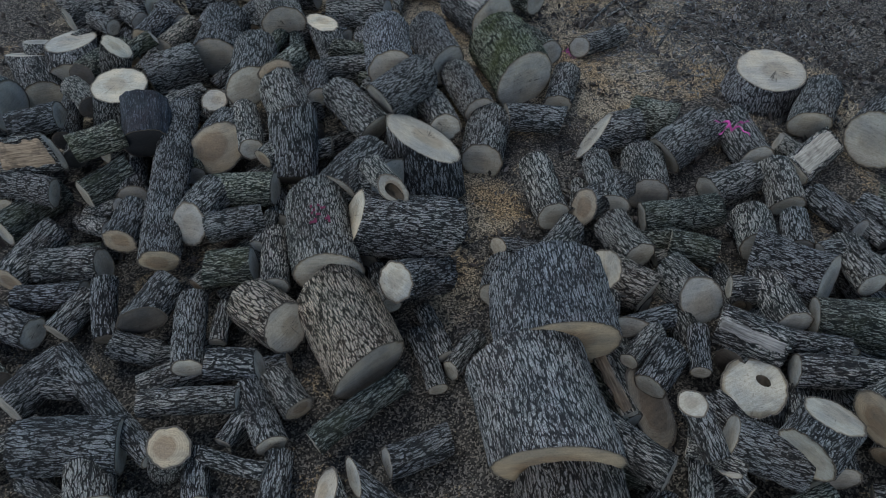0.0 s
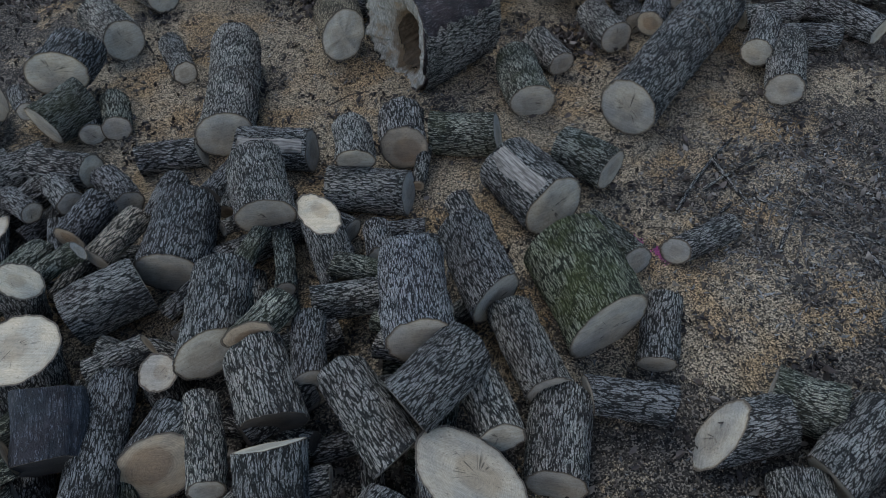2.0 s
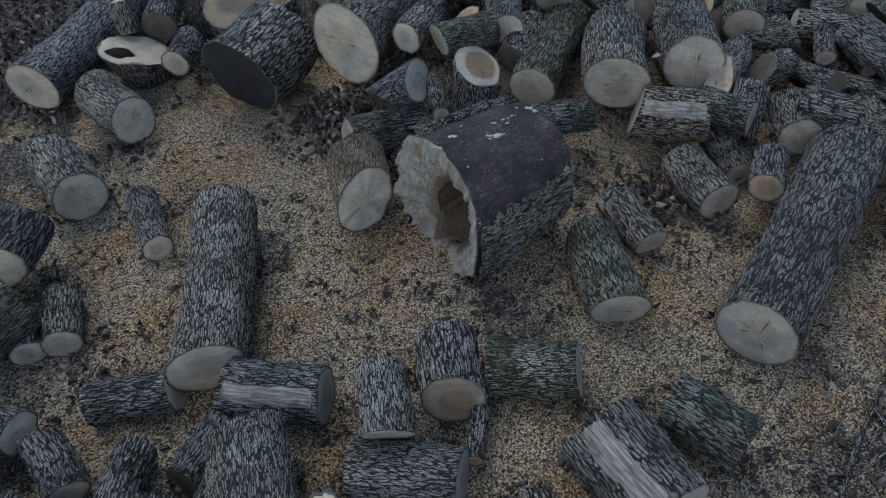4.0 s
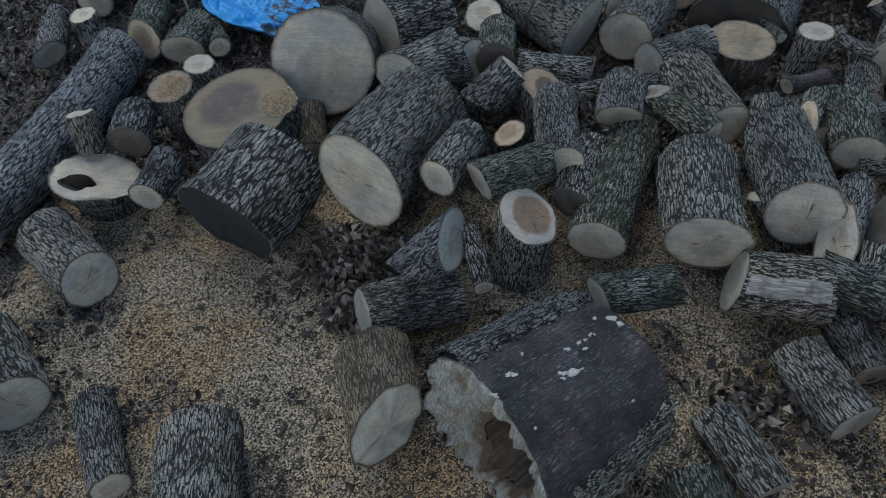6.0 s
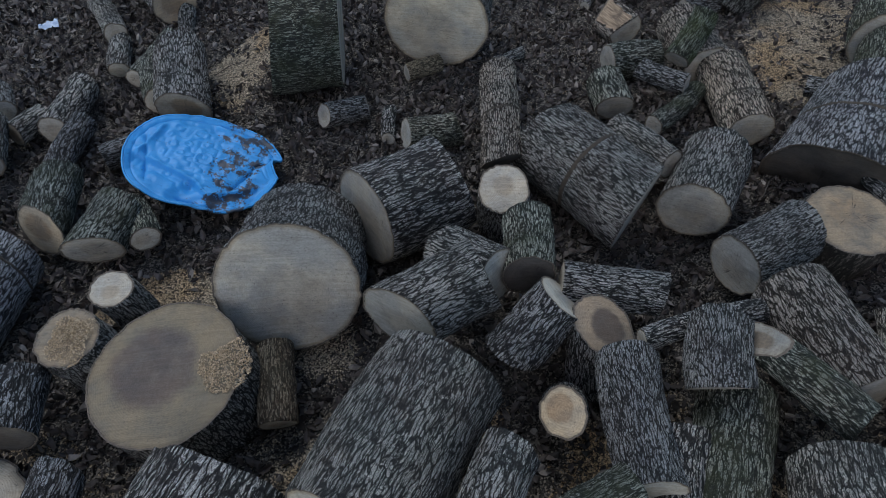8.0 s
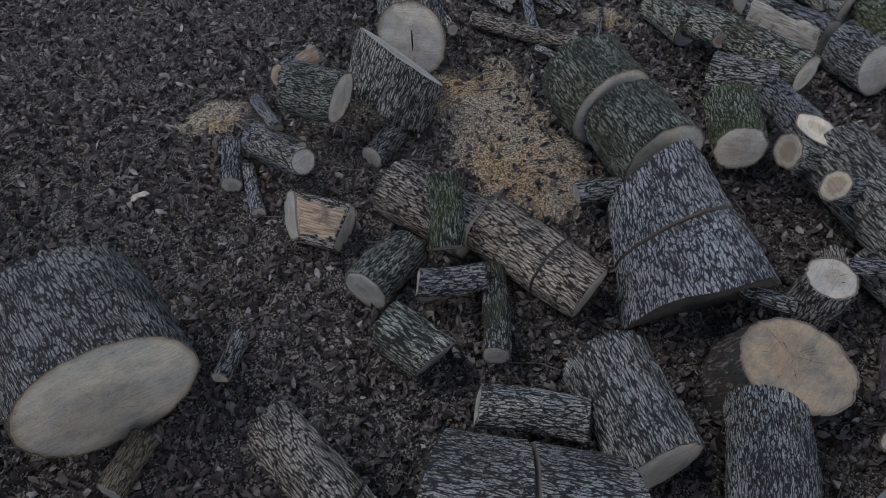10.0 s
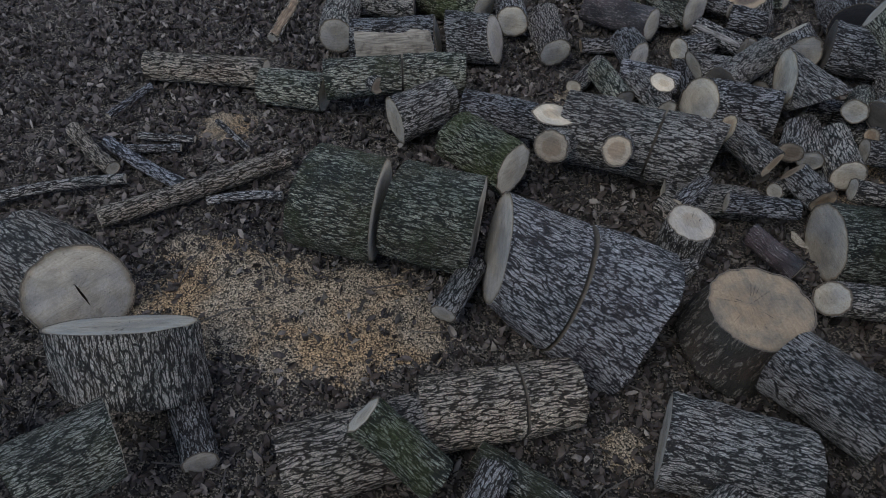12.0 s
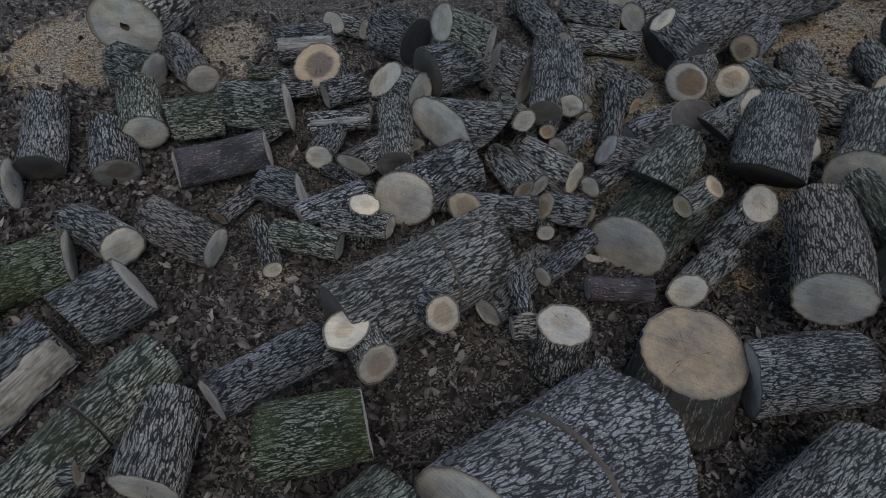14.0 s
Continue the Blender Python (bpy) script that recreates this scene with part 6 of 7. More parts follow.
log((3.313, 6.608, 0.137), (3.437, 6.81, 0.073), 0.037, "pale", "mossy")
log((3.379, 7.262, 0.068), (3.566, 7.633, 0.048), 0.041, "tan", "dark")
log((-2.381, 2.352, 0.046), (-2.577, 2.52, 0.042), 0.041, "tan", "dark")
log((-0.507, 2.059, 0.108), (-0.445, 2.283, 0.138), 0.050, "dark", "furrowed")
log((2.383, 7.746, 0.115), (2.14, 7.962, 0.051), 0.056, "pale", "furrowed")
log((-2.324, 3.011, 0.056), (-2.554, 3.256, 0.069), 0.058, "dark", "furrowed")
log((-1.877, 3.73, 0.229), (-1.663, 3.826, 0.318), 0.047, "dark", "mossy")
log((-1.167, 4.124, 0.117), (-0.878, 4.419, 0.055), 0.038, "pale", "furrowed")
log((-0.318, 3.431, 0.084), (-0.015, 3.679, 0.05), 0.045, "tan", "furrowed")
log((1.229, 1.007, 0.112), (1.292, 1.366, 0.141), 0.051, "pale", "furrowed")
log((-1.896, 0.904, 0.043), (-1.779, 1.111, 0.068), 0.041, "dark", "mossy")
log((-1.914, 3.995, 0.069), (-1.964, 4.203, 0.117), 0.044, "pale", "dark")
log((2.997, 7.394, 0.042), (2.629, 7.521, 0.061), 0.040, "dark", "dark")
log((-2.477, 1.702, 0.074), (-2.233, 1.703, 0.054), 0.060, "pale", "dark")
log((0.934, 0.878, 0.132), (1.248, 0.938, 0.203), 0.042, "tan", "mossy")
log((-0.015, 2.851, 0.052), (-0.297, 2.959, 0.066), 0.044, "tan", "mossy")
log((-0.855, 1.292, 0.063), (-0.705, 1.428, 0.046), 0.040, "pale", "furrowed")
log((1.558, 1.517, 0.128), (1.522, 1.808, 0.107), 0.053, "pale", "dark")
log((-1.562, 2.54, 0.154), (-1.766, 2.598, 0.053), 0.048, "pale", "dark")
log((-2.135, 4.157, 0.063), (-1.999, 4.325, 0.074), 0.054, "dark", "dark")
log((-1.49, 2.889, 0.26), (-1.532, 3.124, 0.36), 0.118, "black", "slate")
log((-2.188, 7.172, 0.22), (-2.208, 7.237, 0.4), 0.067, "dark", "brown", split=100, split_cut="tan")
log((3.148, 10.656, 0.058), (2.788, 10.433, 0.058), 0.038, "pale", "brown")
log((3.014, 10.48, 0.051), (2.594, 10.092, 0.051), 0.031, "pale", "grey")
log((2.713, 10.373, 0.047), (2.708, 11.01, 0.047), 0.027, "pale", "dark")
log((2.283, 10.475, 0.057), (2.469, 10.83, 0.057), 0.037, "pale", "brown")
log((2.941, 10.054, 0.04), (3.039, 10.335, 0.04), 0.020, "pale", "dark")
log((3.466, 10.291, 0.039), (3.245, 10.499, 0.039), 0.019, "pale", "grey")
log((2.432, 9.651, 0.041), (2.473, 9.991, 0.041), 0.021, "pale", "grey")
log((2.67, 9.596, 0.067), (2.445, 10.463, 0.067), 0.047, "pale", "brown")
log((2.807, 9.793, 0.034), (3.072, 9.942, 0.034), 0.014, "pale", "dark")
log((2.891, 10.122, 0.04), (2.962, 10.426, 0.04), 0.020, "pale", "dark")
log((2.76, 6.686, 0.2), (2.582, 6.445, 0.18), 0.135, "dark", "furrowed")
log((-0.084, 7.565, 0.36), (-0.286, 7.395, 0.28), 0.105, "pale", "dark", face=(0.67, 0.25, 0.7), back_cut="dark", back=(-0.5, -0.4, -0.75))


# ---- the blue plastic lid ----
def blue_material():
    k = Nodes("blue_plastic")
    p, rnd, co = k.local()
    n = k.noise(p, 11.0, 4.0, 0.6)
    fine = k.noise(p, 70.0, 3.0, 0.6)
    colour = k.mix(n, (0.025, 0.21, 0.5), (0.07, 0.36, 0.76))
    scuff = k.step(k.noise(p, 34.0, 5.0, 0.75), 0.6, 0.7)
    colour = k.mix(k.math("MULTIPLY", scuff, 0.6), colour, (0.015, 0.1, 0.28))
    sep = k.t.nodes.new("ShaderNodeSeparateXYZ")
    k.put(sep.inputs[0], co)
    side = k.math("MULTIPLY", k.math("SUBTRACT", k.math("ABSOLUTE", k.math("SUBTRACT", sep.outputs[0], 0.17)), 0.13), -1.5)
    dirt = k.step(k.math("ADD", k.noise(p, 13.0, 7.0, 0.8), k.math("MINIMUM", side, 0.07)), 0.55, 0.585)
    colour = k.mix(k.math("MULTIPLY", dirt, 0.93), colour, k.mix(fine, (0.012, 0.011, 0.01), (0.07, 0.058, 0.048)))
    return k.finish(colour, 0.45, k.math("ADD", n, k.math("MULTIPLY", fine, 0.25)), 0.004, 0.5)


def blue_lid():
    """A buckled round lid of blue plastic: a flat embossed panel, a folded wall round it and a thin lip."""
    lid = tagged(new("plastic_lid"), "crumpled bright blue plastic lid, dirty and strewn with leaves", "lid")
    n, m = 216, 84
    th = np.linspace(0, 2 * math.pi, n, endpoint=False)
    q = np.concatenate([np.linspace(0.02, 0.9, m - 12), np.linspace(0.91, 1.0, 12)])
    T, Q = np.meshgrid(th, q)
    ex, ey = np.abs(np.cos(T)) ** 0.9 * np.sign(np.cos(T)), np.abs(np.sin(T)) ** 0.9 * np.sign(np.sin(T))
    x, y = 0.36 * Q * ex * (1 + 0.03 * np.sin(3 * T)), 0.31 * Q * ey * (1 + 0.03 * np.cos(2 * T + 1))
    z = 0.02 * (lattice(x * 5 + 20, y * 5 + 20) - 0.5) + 0.007 * (1 - np.abs(2 * lattice(x * 14 + 20, y * 17 + 20) - 1)) + 0.007 * np.abs(2 * lattice(x * 31 + 20, y * 31 + 20) - 1)

    def crease(ax, ay, bx, by, height, width, step=0.0):
        """A sharp fold along a line, with a step in height across it."""
        length = math.hypot(bx - ax, by - ay)
        ux, uy = (bx - ax) / length, (by - ay) / length
        along, off = (x - ax) * ux + (y - ay) * uy, (y - ay) * ux - (x - ax) * uy
        inside = 1 / (1 + np.exp(-(along + 0.01) / 0.008)) / (1 + np.exp((along - length - 0.01) / 0.008))
        return inside * (1.6 * height * np.exp(-np.abs(off) / width) - step / (1 + np.exp(off / 0.006)) * np.exp(-np.abs(off) / 0.12))

    z += crease(-0.3, -0.02, 0.0, -0.13, 0.016, 0.008, 0.03) + crease(0.0, -0.13, 0.08, -0.2, 0.014, 0.008, 0.03)
    z += crease(0.08, -0.2, 0.27, -0.1, 0.016, 0.008, 0.025) + crease(-0.3, 0.1, -0.22, -0.17, -0.012, 0.009) + crease(-0.24, 0.18, -0.3, -0.02, 0.014, 0.01)
    z += crease(0.0, 0.27, 0.3, 0.14, 0.014, 0.01, 0.0) + crease(0.17, -0.12, 0.27, 0.06, -0.014, 0.01) + crease(-0.05, -0.24, 0.16, -0.26, -0.014, 0.012)
    for cx, cy, rr in ((-0.17, 0.2, 0.022), (-0.06, 0.19, 0.03), (-0.2, 0.14, 0.012), (-0.1, 0.1, 0.018), (-0.17, 0.08, 0.02), (-0.12, 0.03, 0.016), (-0.02, 0.12, 0.014), (-0.2, 0.02, 0.012), (0.0, 0.02, 0.04)):
        z += 0.004 * np.exp(-(((np.hypot(x - cx, y - cy) - rr) / 0.005) ** 2))
    wall = np.clip((Q - 0.9) / 0.1, 0, 1)
    z += 0.018 * wall * (0.3 + 1.2 * lattice(T * 4 / math.pi, T * 0 + 3, 8)) - 0.004 * np.exp(-(((Q - 0.92) / 0.015) ** 2))
    gap = np.exp(-(((T - 0.12) / 0.13) ** 2)) * np.clip((Q - 0.55) / 0.45, 0, 1)
    x, y, z = x - 0.05 * gap, y + 0.02 * gap, z + 0.02 * gap
    i = np.arange(m * n).reshape(m, n)
    j = np.roll(i, -1, 1)
    f = np.stack([i[:-1], j[:-1], j[1:], i[1:]], -1).reshape(-1, 4).tolist() + [i[0].tolist()[::-1]]
    mt = blue_material()
    panel = part("panel", mesh("panel", np.stack([x, y, z], -1).reshape(-1, 3), f, mt, True), lid)
    panel.modifiers.new("thick", "SOLIDIFY").thickness = 0.003
    out = 1.0 + np.array([0.0, 0.022, 0.03, 0.022, 0.0])[:, None]
    lip = np.stack([x[-1] * out, y[-1] * out, z[-1] + np.array([0.004, 0.006, 0.0, -0.008, -0.006])[:, None]], -1).reshape(-1, 3)
    i = np.arange(5 * n).reshape(5, n)
    j = np.roll(i, -1, 1)
    part("rim", mesh("rim", lip, np.stack([i, j, np.roll(j, -1, 0), np.roll(i, -1, 0)], -1).reshape(-1, 4), mt, True), lid, "rolled blue rim")
    lid.matrix_world = pose(-1.615, 8.675, 0.15, 0, 15, -8)


blue_lid()


def ribbon(x, y, z, turn, size):
    """Pink marking tape tied in a knot, with two loose tails."""
    tape = tagged(new("marking_tape"), "bright pink plastic marking tape tied to a log", "tape", "marking tapes")
    rs = np.random.RandomState(int(abs(x * 100)))
    for arm in (0.2, 2.4, 3.5, 5.2):
        n = 12
        t = np.linspace(0, 1, n)
        px, py = size * t * math.cos(arm), size * t * math.sin(arm)
        pz = 0.035 * np.sin(t * 3) + 0.012 * np.sin(t * 9 + rs.rand() * 6)
        wx, wy = -math.sin(arm) * 0.005, math.cos(arm) * 0.005
        tw = np.cos(t * 5 + rs.rand() * 3)
        a = np.stack([px + wx * tw, py + wy * tw, pz + 0.004 * (1 - tw)], -1)
        b = np.stack([px - wx * tw, py - wy * tw, pz - 0.004 * (1 - tw)], -1)
        k = np.arange(n - 1)
        f = np.stack([k, k + 1, k + 1 + n, k + n], -1)
        ob = part("tail", mesh("tail", np.concatenate([a, b]), f, PINK, True), tape)
        ob.modifiers.new("thick", "SOLIDIFY").thickness = 0.001
    tape.matrix_world = pose(x, y, z, 0, 0, turn)


ribbon(1.5, 2.835, 0.22, 10, 0.1)


FUNGUS = plain("fungus", (0.2, 0.19, 0.17), (0.55, 0.54, 0.5), 120.0)


def fungus(x, y, z, size):
    """A small pale crust of fungus, seated on the skin of the hollow trunk."""
    n, m = 10, 4
    rs = np.random.RandomState(int(abs(x + z) * 1000) % 997)
    skin = HOLLOW[0]
    spot = skin[np.argmin(((skin - np.array((x, y, z))) ** 2).sum(1))]
    th = np.linspace(0, 2 * math.pi, n, endpoint=False)
    out = 1 + 1.1 * (rs.rand(n) - 0.5)
    v = [np.stack([size * q * out * np.cos(th), 0.7 * size * q * out * np.sin(th), th * 0 + h * size], -1) for q, h in ((1.0, -0.4), (1.05, 0.1), (0.7, 0.25), (0.1, 0.3))]
    i = np.arange(m * n).reshape(m, n)
    j = np.roll(i, -1, 1)
    f = np.stack([i[:-1], j[:-1], j[1:], i[1:]], -1).reshape(-1, 4).tolist() + [i[-1].tolist()]
    ob = new("fungus", mesh("fungus", np.concatenate(v), f, FUNGUS, True))
    tagged(ob, "small white fungus crust on the blackened trunk", "fungus", "fungi on the trunk")
    ob.matrix_world = pose(*(float(c) for c in spot), rs.uniform(-25, 25), rs.uniform(-25, 25), rs.uniform(0, 360))


fungus(0.070, 5.817, 0.560, 0.016)
fungus(0.088, 5.798, 0.598, 0.013)
fungus(0.054, 5.821, 0.560, 0.009)
fungus(-0.044, 5.723, 0.572, 0.008)
fungus(-0.026, 5.736, 0.570, 0.009)
fungus(-0.063, 5.704, 0.574, 0.009)
fungus(-0.053, 5.688, 0.573, 0.009)
fungus(-0.008, 5.742, 0.569, 0.006)
fungus(0.004, 5.811, 0.561, 0.009)
fungus(-0.094, 5.617, 0.576, 0.017)
fungus(-0.121, 5.603, 0.577, 0.014)
fungus(-0.138, 5.591, 0.580, 0.008)
fungus(-0.270, 5.597, 0.591, 0.013)
fungus(-0.295, 5.587, 0.591, 0.011)
fungus(-0.245, 5.658, 0.579, 0.008)
fungus(-0.101, 5.683, 0.576, 0.011)
fungus(-0.069, 5.619, 0.572, 0.007)
fungus(-0.366, 5.503, 0.601, 0.010)
fungus(-0.353, 5.496, 0.601, 0.008)
fungus(0.085, 5.561, 0.491, 0.006)
fungus(-0.225, 5.439, 0.568, 0.008)



def wrapper():
    """A crumpled scrap of white and blue packaging."""
    n = 14
    u, v = np.meshgrid(np.linspace(-1, 1, n), np.linspace(-1, 1, n))
    z = 0.03 * lattice(u * 2.5 + 7, v * 2.5 + 3) + 0.012 * lattice(u * 6 + 7, v * 6 + 3)
    i = np.arange(n * n).reshape(n, n)
    f = np.stack([i[:-1, :-1], i[:-1, 1:], i[1:, 1:], i[1:, :-1]], -1).reshape(-1, 4)
    ob = new("wrapper", mesh("wrapper", np.stack([0.06 * u, 0.035 * v + 0.01 * u * v, z], -1).reshape(-1, 3), f, plain("wrapper_foil", (0.2, 0.35, 0.6), (0.75, 0.78, 0.8), 26.0, 0.4), True))
    ob.modifiers.new("thick", "SOLIDIFY").thickness = 0.0015
    tagged(ob, "crumpled white and blue plastic wrapper on the leaves", "wrapper")
    ob.matrix_world = pose(-2.89, 10.28, 0.015, 0, 0, 20)


wrapper()


SPLINTER = split_material("splinter_wood", (0.24, 0.21, 0.165), (0.62, 0.56, 0.46))


def splinter(x, y, length, turn, seed):
    """A flat torn sliver of pale wood."""
    rs = np.random.RandomState(seed)
    n = 7
    t = np.linspace(-0.5, 0.5, n)
    half = 0.16 * length * (1 - (2 * np.abs(t)) ** 3) * (0.7 + 0.6 * rs.rand(n)) + 0.002
    lift = 0.012 * np.sin(t * 4 + rs.rand() * 6) + 0.01
    v, f = [], []
    for h in (0.0, 0.007):
        for side in (-1, 1):
            v += [(length * a, side * b, c + h) for a, b, c in zip(t, half, lift)]
    for i in range(n - 1):
        for a, b in ((0, 1), (1, 3), (3, 2), (2, 0)):
            f.append((a * n + i, b * n + i, b * n + i + 1, a * n + i + 1))
    f += [(0, 2 * n, 3 * n, n), (n - 1, 2 * n - 1, 4 * n - 1, 3 * n - 1)]
    ob = new("wood_splinter", mesh("wood_splinter", v, f, SPLINTER))
    tagged(ob, "pale torn splinter of wood lying on the ground", "splinter", "wood splinters")
    ob.matrix_world = pose(x, y, float(relief(np.array([x]), np.array([y]))[0]) + 0.008, rs.uniform(-10, 10), rs.uniform(-8, 8), turn)


for n, (sx, sy, size, turn) in enumerate(((-0.99, 6.78, 0.1, 150), (-0.93, 6.74, 0.12, 170), (-0.86, 6.72, 0.11, 10), (-0.82, 6.74, 0.08, 30), (-0.9, 6.79, 0.07, 80),
                                          (-0.82, 6.6, 0.07, 40), (-0.4, 11.04, 0.08, 110), (-0.27, 11.16, 0.1, 30), (0.26, 10.7, 0.11, 150), (-0.04, 9.63, 0.08, 60),
                                          (1.65, 7.44, 0.12, 20), (0.15, 7.88, 0.07, 100))):
    splinter(sx, sy, size, turn, 40 + n)


# ---- litter on the ground ----
def scatter(count, seed, x0, x1, y0, y1, keep):
    rs = np.random.RandomState(seed)
    x, y = rs.uniform(x0, x1, count), rs.uniform(y0, y1, count)
    edge = np.minimum(np.minimum(x - x0, x1 - x), np.minimum(y - y0, y1 - y))
    ok = rs.rand(count) < keep(x, y) * np.clip(edge / 0.7, 0, 1)
    x, y = x[ok], y[ok]
    return rs, x, y, relief(x, y)


def loose(name, shape, faces, x, y, z, size, rs, tilt, material, label, category, curl=0.0):
    """Copies of one small shape, turned and tilted at random, in one mesh."""
    n, k = len(x), len(shape)
    v = np.repeat(shape[None], n, 0) * size[:, None, None]
    if curl:
        v[:, :, 2] *= rs.uniform(-1.0, 1.0, n)[:, None] * curl
    a, b, c = rs.uniform(0, 2 * math.pi, n), rs.normal(0, tilt, n), rs.normal(0, tilt, n)
    y1, z1 = v[:, :, 1] * np.cos(b)[:, None] - v[:, :, 2] * np.sin(b)[:, None], v[:, :, 1] * np.sin(b)[:, None] + v[:, :, 2] * np.cos(b)[:, None]
    x2, z2 = v[:, :, 0] * np.cos(c)[:, None] + z1 * np.sin(c)[:, None], z1 * np.cos(c)[:, None] - v[:, :, 0] * np.sin(c)[:, None]
    x3, y3 = x2 * np.cos(a)[:, None] - y1 * np.sin(a)[:, None], x2 * np.sin(a)[:, None] + y1 * np.cos(a)[:, None]
    low = z2.min(1, keepdims=True)
    out = np.stack([x3 + x[:, None], y3 + y[:, None], z2 - low * 0.7 + z[:, None]], -1).reshape(-1, 3)
    f = (np.array(faces)[None] + (np.arange(n) * k)[:, None, None]).reshape(-1, len(faces[0]))
    tagged(new(name, mesh(name, out, f, material)), label, category, kind="stuff")


LEAF_SHAPE = np.array([(-0.5, 0, 0.1), (-0.2, 0.2, 0.12), (0.15, 0.24, 0.2), (0.5, 0.04, 0.22), (0.1, -0.22, 0.18), (-0.25, -0.2, 0.1), (-0.05, 0.0, -0.08)])
LEAF_FACES = [(6, 1, 0), (6, 2, 1), (6, 3, 2), (6, 4, 3), (6, 5, 4), (6, 0, 5)]
CHIP_SHAPE = np.array([(-0.5, -0.2, 0), (0.5, -0.16, 0.02), (0.05, 0.3, 0.0), (0.0, 0.0, 0.16)])
SHRED_SHAPE = np.array([(-0.5, -0.1, 0), (0.5, -0.12, 0.03), (0.1, 0.22, 0.0), (0.0, 0.0, 0.12)])
CHIP_FACES = [(0, 1, 3), (1, 2, 3), (2, 0, 3), (0, 2, 1)]
TWIG_SHAPE = np.array([(-0.5, -0.012, 0), (-0.5, 0.012, 0), (-0.5, 0, 0.02), (0.05, 0.05, 0.05), (0.05, 0.075, 0.05), (0.05, 0.06, 0.07), (0.5, -0.03, 0.03), (0.5, -0.015, 0.03), (0.5, -0.02, 0.04)])
TWIG_FACES = [(0, 1, 4, 3), (1, 2, 5, 4), (2, 0, 3, 5), (3, 4, 7, 6), (4, 5, 8, 7), (5, 3, 6, 8)]


def dusting(px, py, rx, ry, turn, top, lean, count, seed):
    """A thin heap of sawdust lying on a sawn face; top and lean give the height of the face."""
    rs = np.random.RandomState(seed)
    a, q = rs.uniform(0, 2 * math.pi, count), np.sqrt(rs.rand(count))
    q = q * (0.7 + 0.6 * lattice(a * 2, a * 0 + seed))
    u, v = rx * q * np.cos(a), ry * q * np.sin(a)
    c, d = math.cos(radians(turn)), math.sin(radians(turn))
    x, y = px + u * c - v * d, py + u * d + v * c
    z = top + lean[0] * (x - px) + lean[1] * (y - py) + 0.012 * np.clip(1 - q, 0, 1) * rs.rand(count)
    loose("sawdust_heap", CHIP_SHAPE, CHIP_FACES, x, y, z, rs.uniform(0.006, 0.013, count), rs, 0.6, CHIP, "loose tan sawdust lying on a sawn log end", "sawdust", 0)


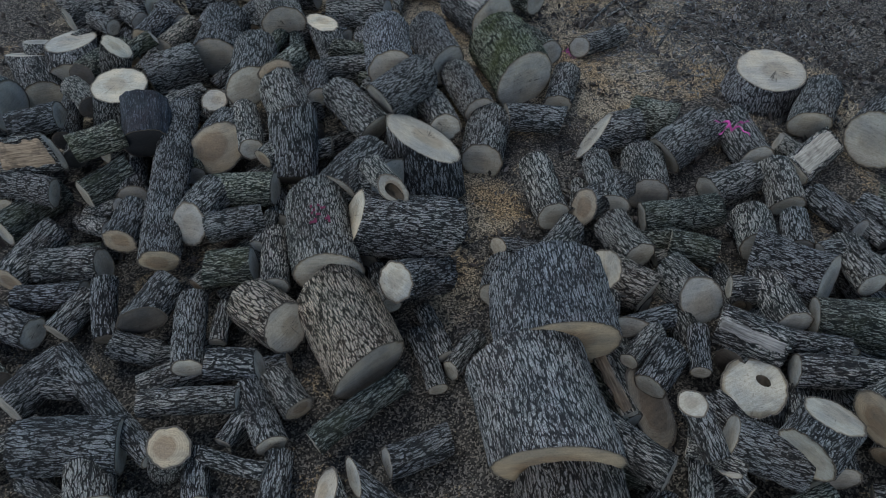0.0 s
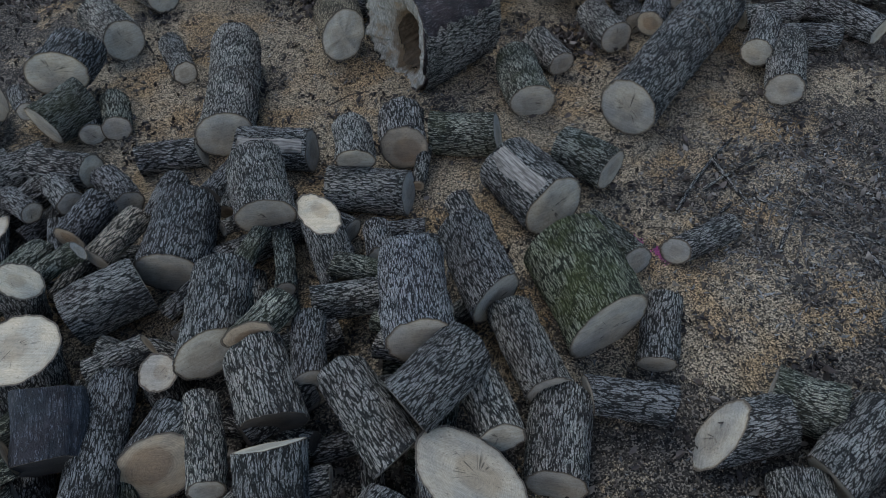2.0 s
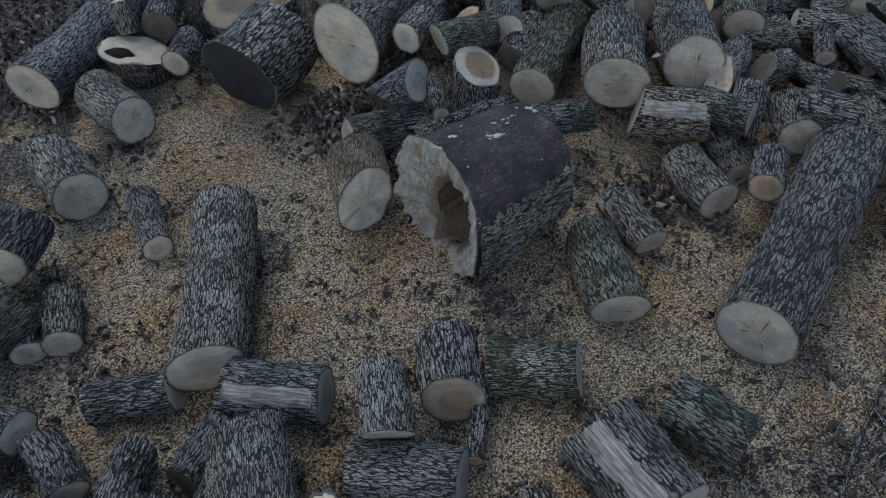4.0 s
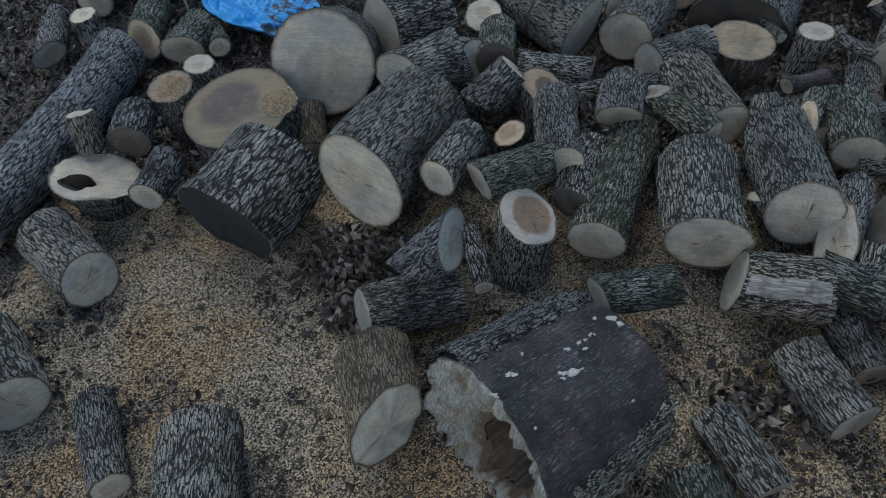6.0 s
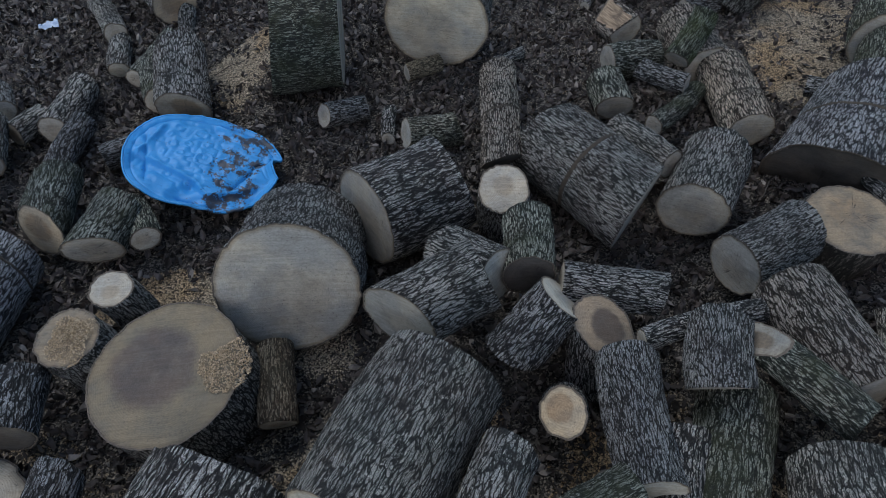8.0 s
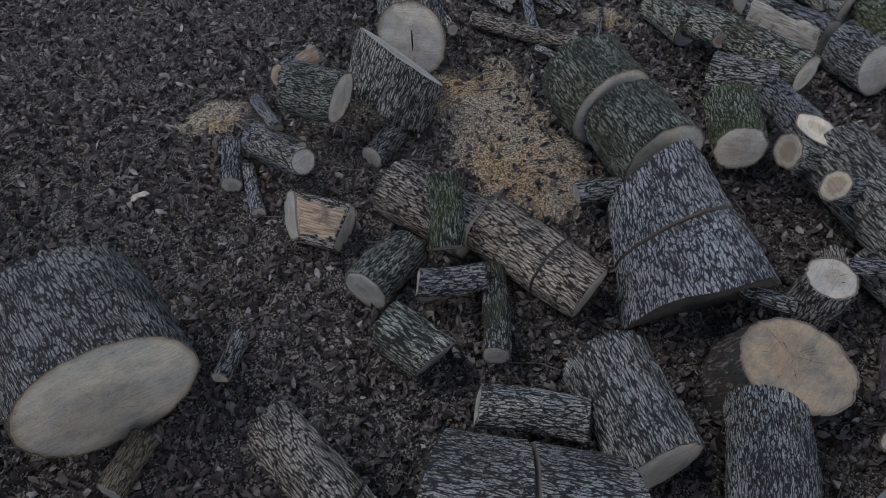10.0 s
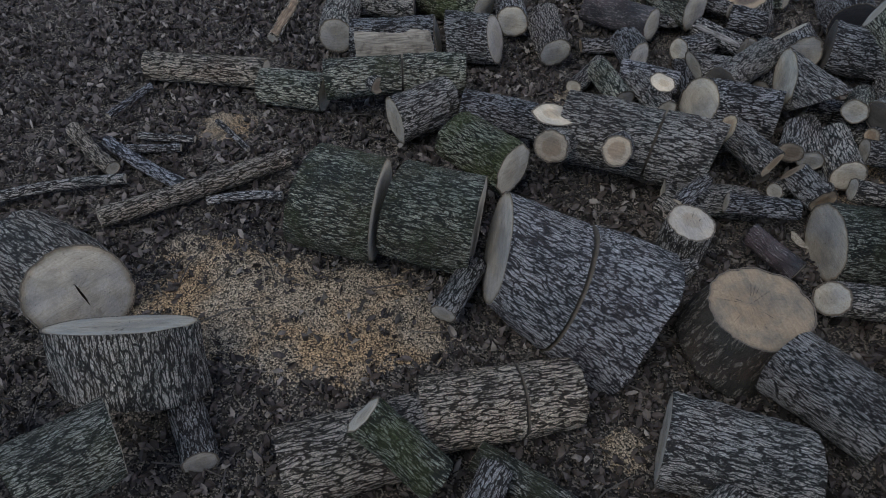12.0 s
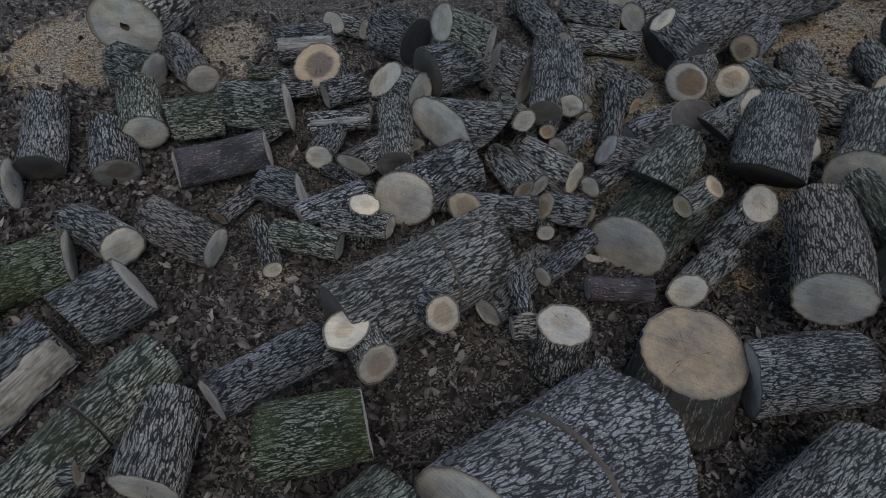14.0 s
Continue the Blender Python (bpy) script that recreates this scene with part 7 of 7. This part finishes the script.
def litter():
    leafy = lambda x, y: np.clip((y - 6.0) / 1.4, 0.12, 1) * np.clip(1.12 - dust(x, y) * 1.1, 0.03, 1) * np.clip(0.45 + 0.9 * lattice(x * 2.3, y * 2.3), 0, 1)
    rs, x, y, z = scatter(165000, 11, -4.3, 6.3, 1.9, 13.6, leafy)
    loose("leaf_litter", LEAF_SHAPE, LEAF_FACES, x, y, z + rs.uniform(0, 0.012, len(x)), rs.uniform(0.025, 0.066, len(x)), rs, 0.75, LEAF, "dry curled brown leaves on the soil", "leaves", 2.2)
    heap = lambda x, y: np.exp(-(((x + 0.9) / 0.17) ** 2 + ((y - 6.55) / 0.15) ** 2)) + 0.6 * np.exp(-(((x + 0.85) / 0.22) ** 2 + ((y - 6.25) / 0.08) ** 2)) + 0.5 * np.exp(-(((x - 0.78) / 0.2) ** 2 + ((y - 5.8) / 0.12) ** 2))
    rs, x, y, z = scatter(50000, 18, -1.9, 1.9, 5.0, 7.9, heap)
    loose("dry_leaves", LEAF_SHAPE, LEAF_FACES, x, y, z + 0.01 + 0.03 * rs.rand(len(x)), rs.uniform(0.035, 0.075, len(x)), rs, 0.8, LEAF, "heaps of dark curled dead leaves on the sawdust", "leaves", 2.4)
    chips = lambda x, y: np.clip(dust(x, y), 0.04, 1) * np.clip((lattice(x * 41, y * 41) * 0.6 + lattice(x * 83 + 5, y * 83) * 0.4 - 0.3) * 4.5, 0.06, 1)
    rs, x, y, z = scatter(340000, 12, -3.3, 5.0, 0.6, 11.4, chips)
    loose("wood_chips", CHIP_SHAPE, CHIP_FACES, x, y, z, rs.uniform(0.005, 0.011, len(x)), rs, 0.6, CHIP, "tan sawdust and wood chips on the ground", "sawdust", 0)
    dark = lambda x, y: np.clip(0.75 - 0.45 * dust(x, y), 0.05, 1) * np.where(y < 7.6, 1.0, 0.25)
    rs, x, y, z = scatter(150000, 13, -3.6, 5.2, 0.4, 11.6, dark)
    loose("bark_mulch", CHIP_SHAPE, CHIP_FACES, x, y, z, rs.uniform(0.008, 0.03, len(x)), rs, 0.6, MULCH, "dark bark crumbs and mulch on the ground", "mulch", 0)
    shredded = lambda x, y: np.exp(-(((x - 1.85) / 0.85) ** 2 + ((y - 4.15) / 0.75) ** 2) ** 2) * np.clip(0.35 + 0.9 * lattice(x * 4 + 7, y * 4), 0, 1) + 0.05
    rs, x, y, z = scatter(62000, 17, -2.2, 3.9, 2.2, 6.4, shredded)
    loose("bark_shreds", SHRED_SHAPE, CHIP_FACES, x, y, z + 0.004, rs.uniform(0.014, 0.04, len(x)), rs, 0.5, SHRED, "grey shreds of crushed bark over the sawdust", "bark shreds", 0)
    slab = lambda x, y: np.clip(0.35 + 0.65 * lattice(x * 3 + 40, y * 3), 0, 1) ** 3
    rs, x, y, z = scatter(9000, 15, -2.9, 4.6, 1.5, 11.0, slab)
    loose("bark_flakes", CHIP_SHAPE, CHIP_FACES, x, y, z, rs.uniform(0.025, 0.065, len(x)), rs, 0.35, MULCH, "broken flakes of dark bark on the ground", "bark flakes", 0)
    clump = lambda x, y: np.clip((lattice(x * 5.5 + 40, y * 5.5 + 9) * 0.5 + lattice(x * 15, y * 15 + 9) * 0.5 - 0.6) * 9, 0, 1)
    rs, x, y, z = scatter(90000, 16, -2.9, 4.6, 1.5, 11.0, clump)
    loose("bark_debris", LEAF_SHAPE, LEAF_FACES, x, y, z + 0.006, rs.uniform(0.014, 0.042, len(x)), rs, 0.5, DEBRIS, "clumps of dark bark debris on the sawdust", "debris", 1.5)
    twig = lambda x, y: 0.25 + 0.75 * np.exp(-(((x - 1.9) / 0.7) ** 2 + ((y - 3.9) / 0.8) ** 2)) + 0.2 * (y > 8)
    rs, x, y, z = scatter(3600, 14, -3.4, 5.2, 1.5, 12, twig)
    loose("twigs", TWIG_SHAPE, TWIG_FACES, x, y, z, rs.uniform(0.07, 0.3, len(x)), rs, 0.12, TWIG, "thin dry grey twigs scattered on the ground", "twigs")


def sprayed(x0, y0, x1, y1, half, count, seed):
    """Sawdust and bark crumbs with pink marking paint sprayed along a short stroke."""
    rs = np.random.RandomState(seed)
    t, w = rs.rand(count), rs.normal(0, 0.5, count) * half
    dx, dy = x1 - x0, y1 - y0
    n = math.hypot(dx, dy)
    x, y = x0 + dx * t - dy / n * w, y0 + dy * t + dx / n * w
    loose("painted_sawdust", CHIP_SHAPE, CHIP_FACES, x, y, relief(x, y) + 0.004, rs.uniform(0.006, 0.014, count), rs, 0.5, PINK_SPRAY, "sawdust sprayed with pink marking paint", "sawdust", 0)


litter()
sprayed(0.85, 4.0, 0.9, 3.905, 0.022, 260, 31)
sprayed(0.702, 4.130, 0.805, 4.035, 0.016, 240, 32)
dusting(-1.285, 7.395, 0.1, 0.09, 40, 0.321, (0.102, 0.173), 1600, 21)
dusting(-1.872, 7.553, 0.085, 0.095, 0, 0.319, (0.102, 0.163), 1500, 22)
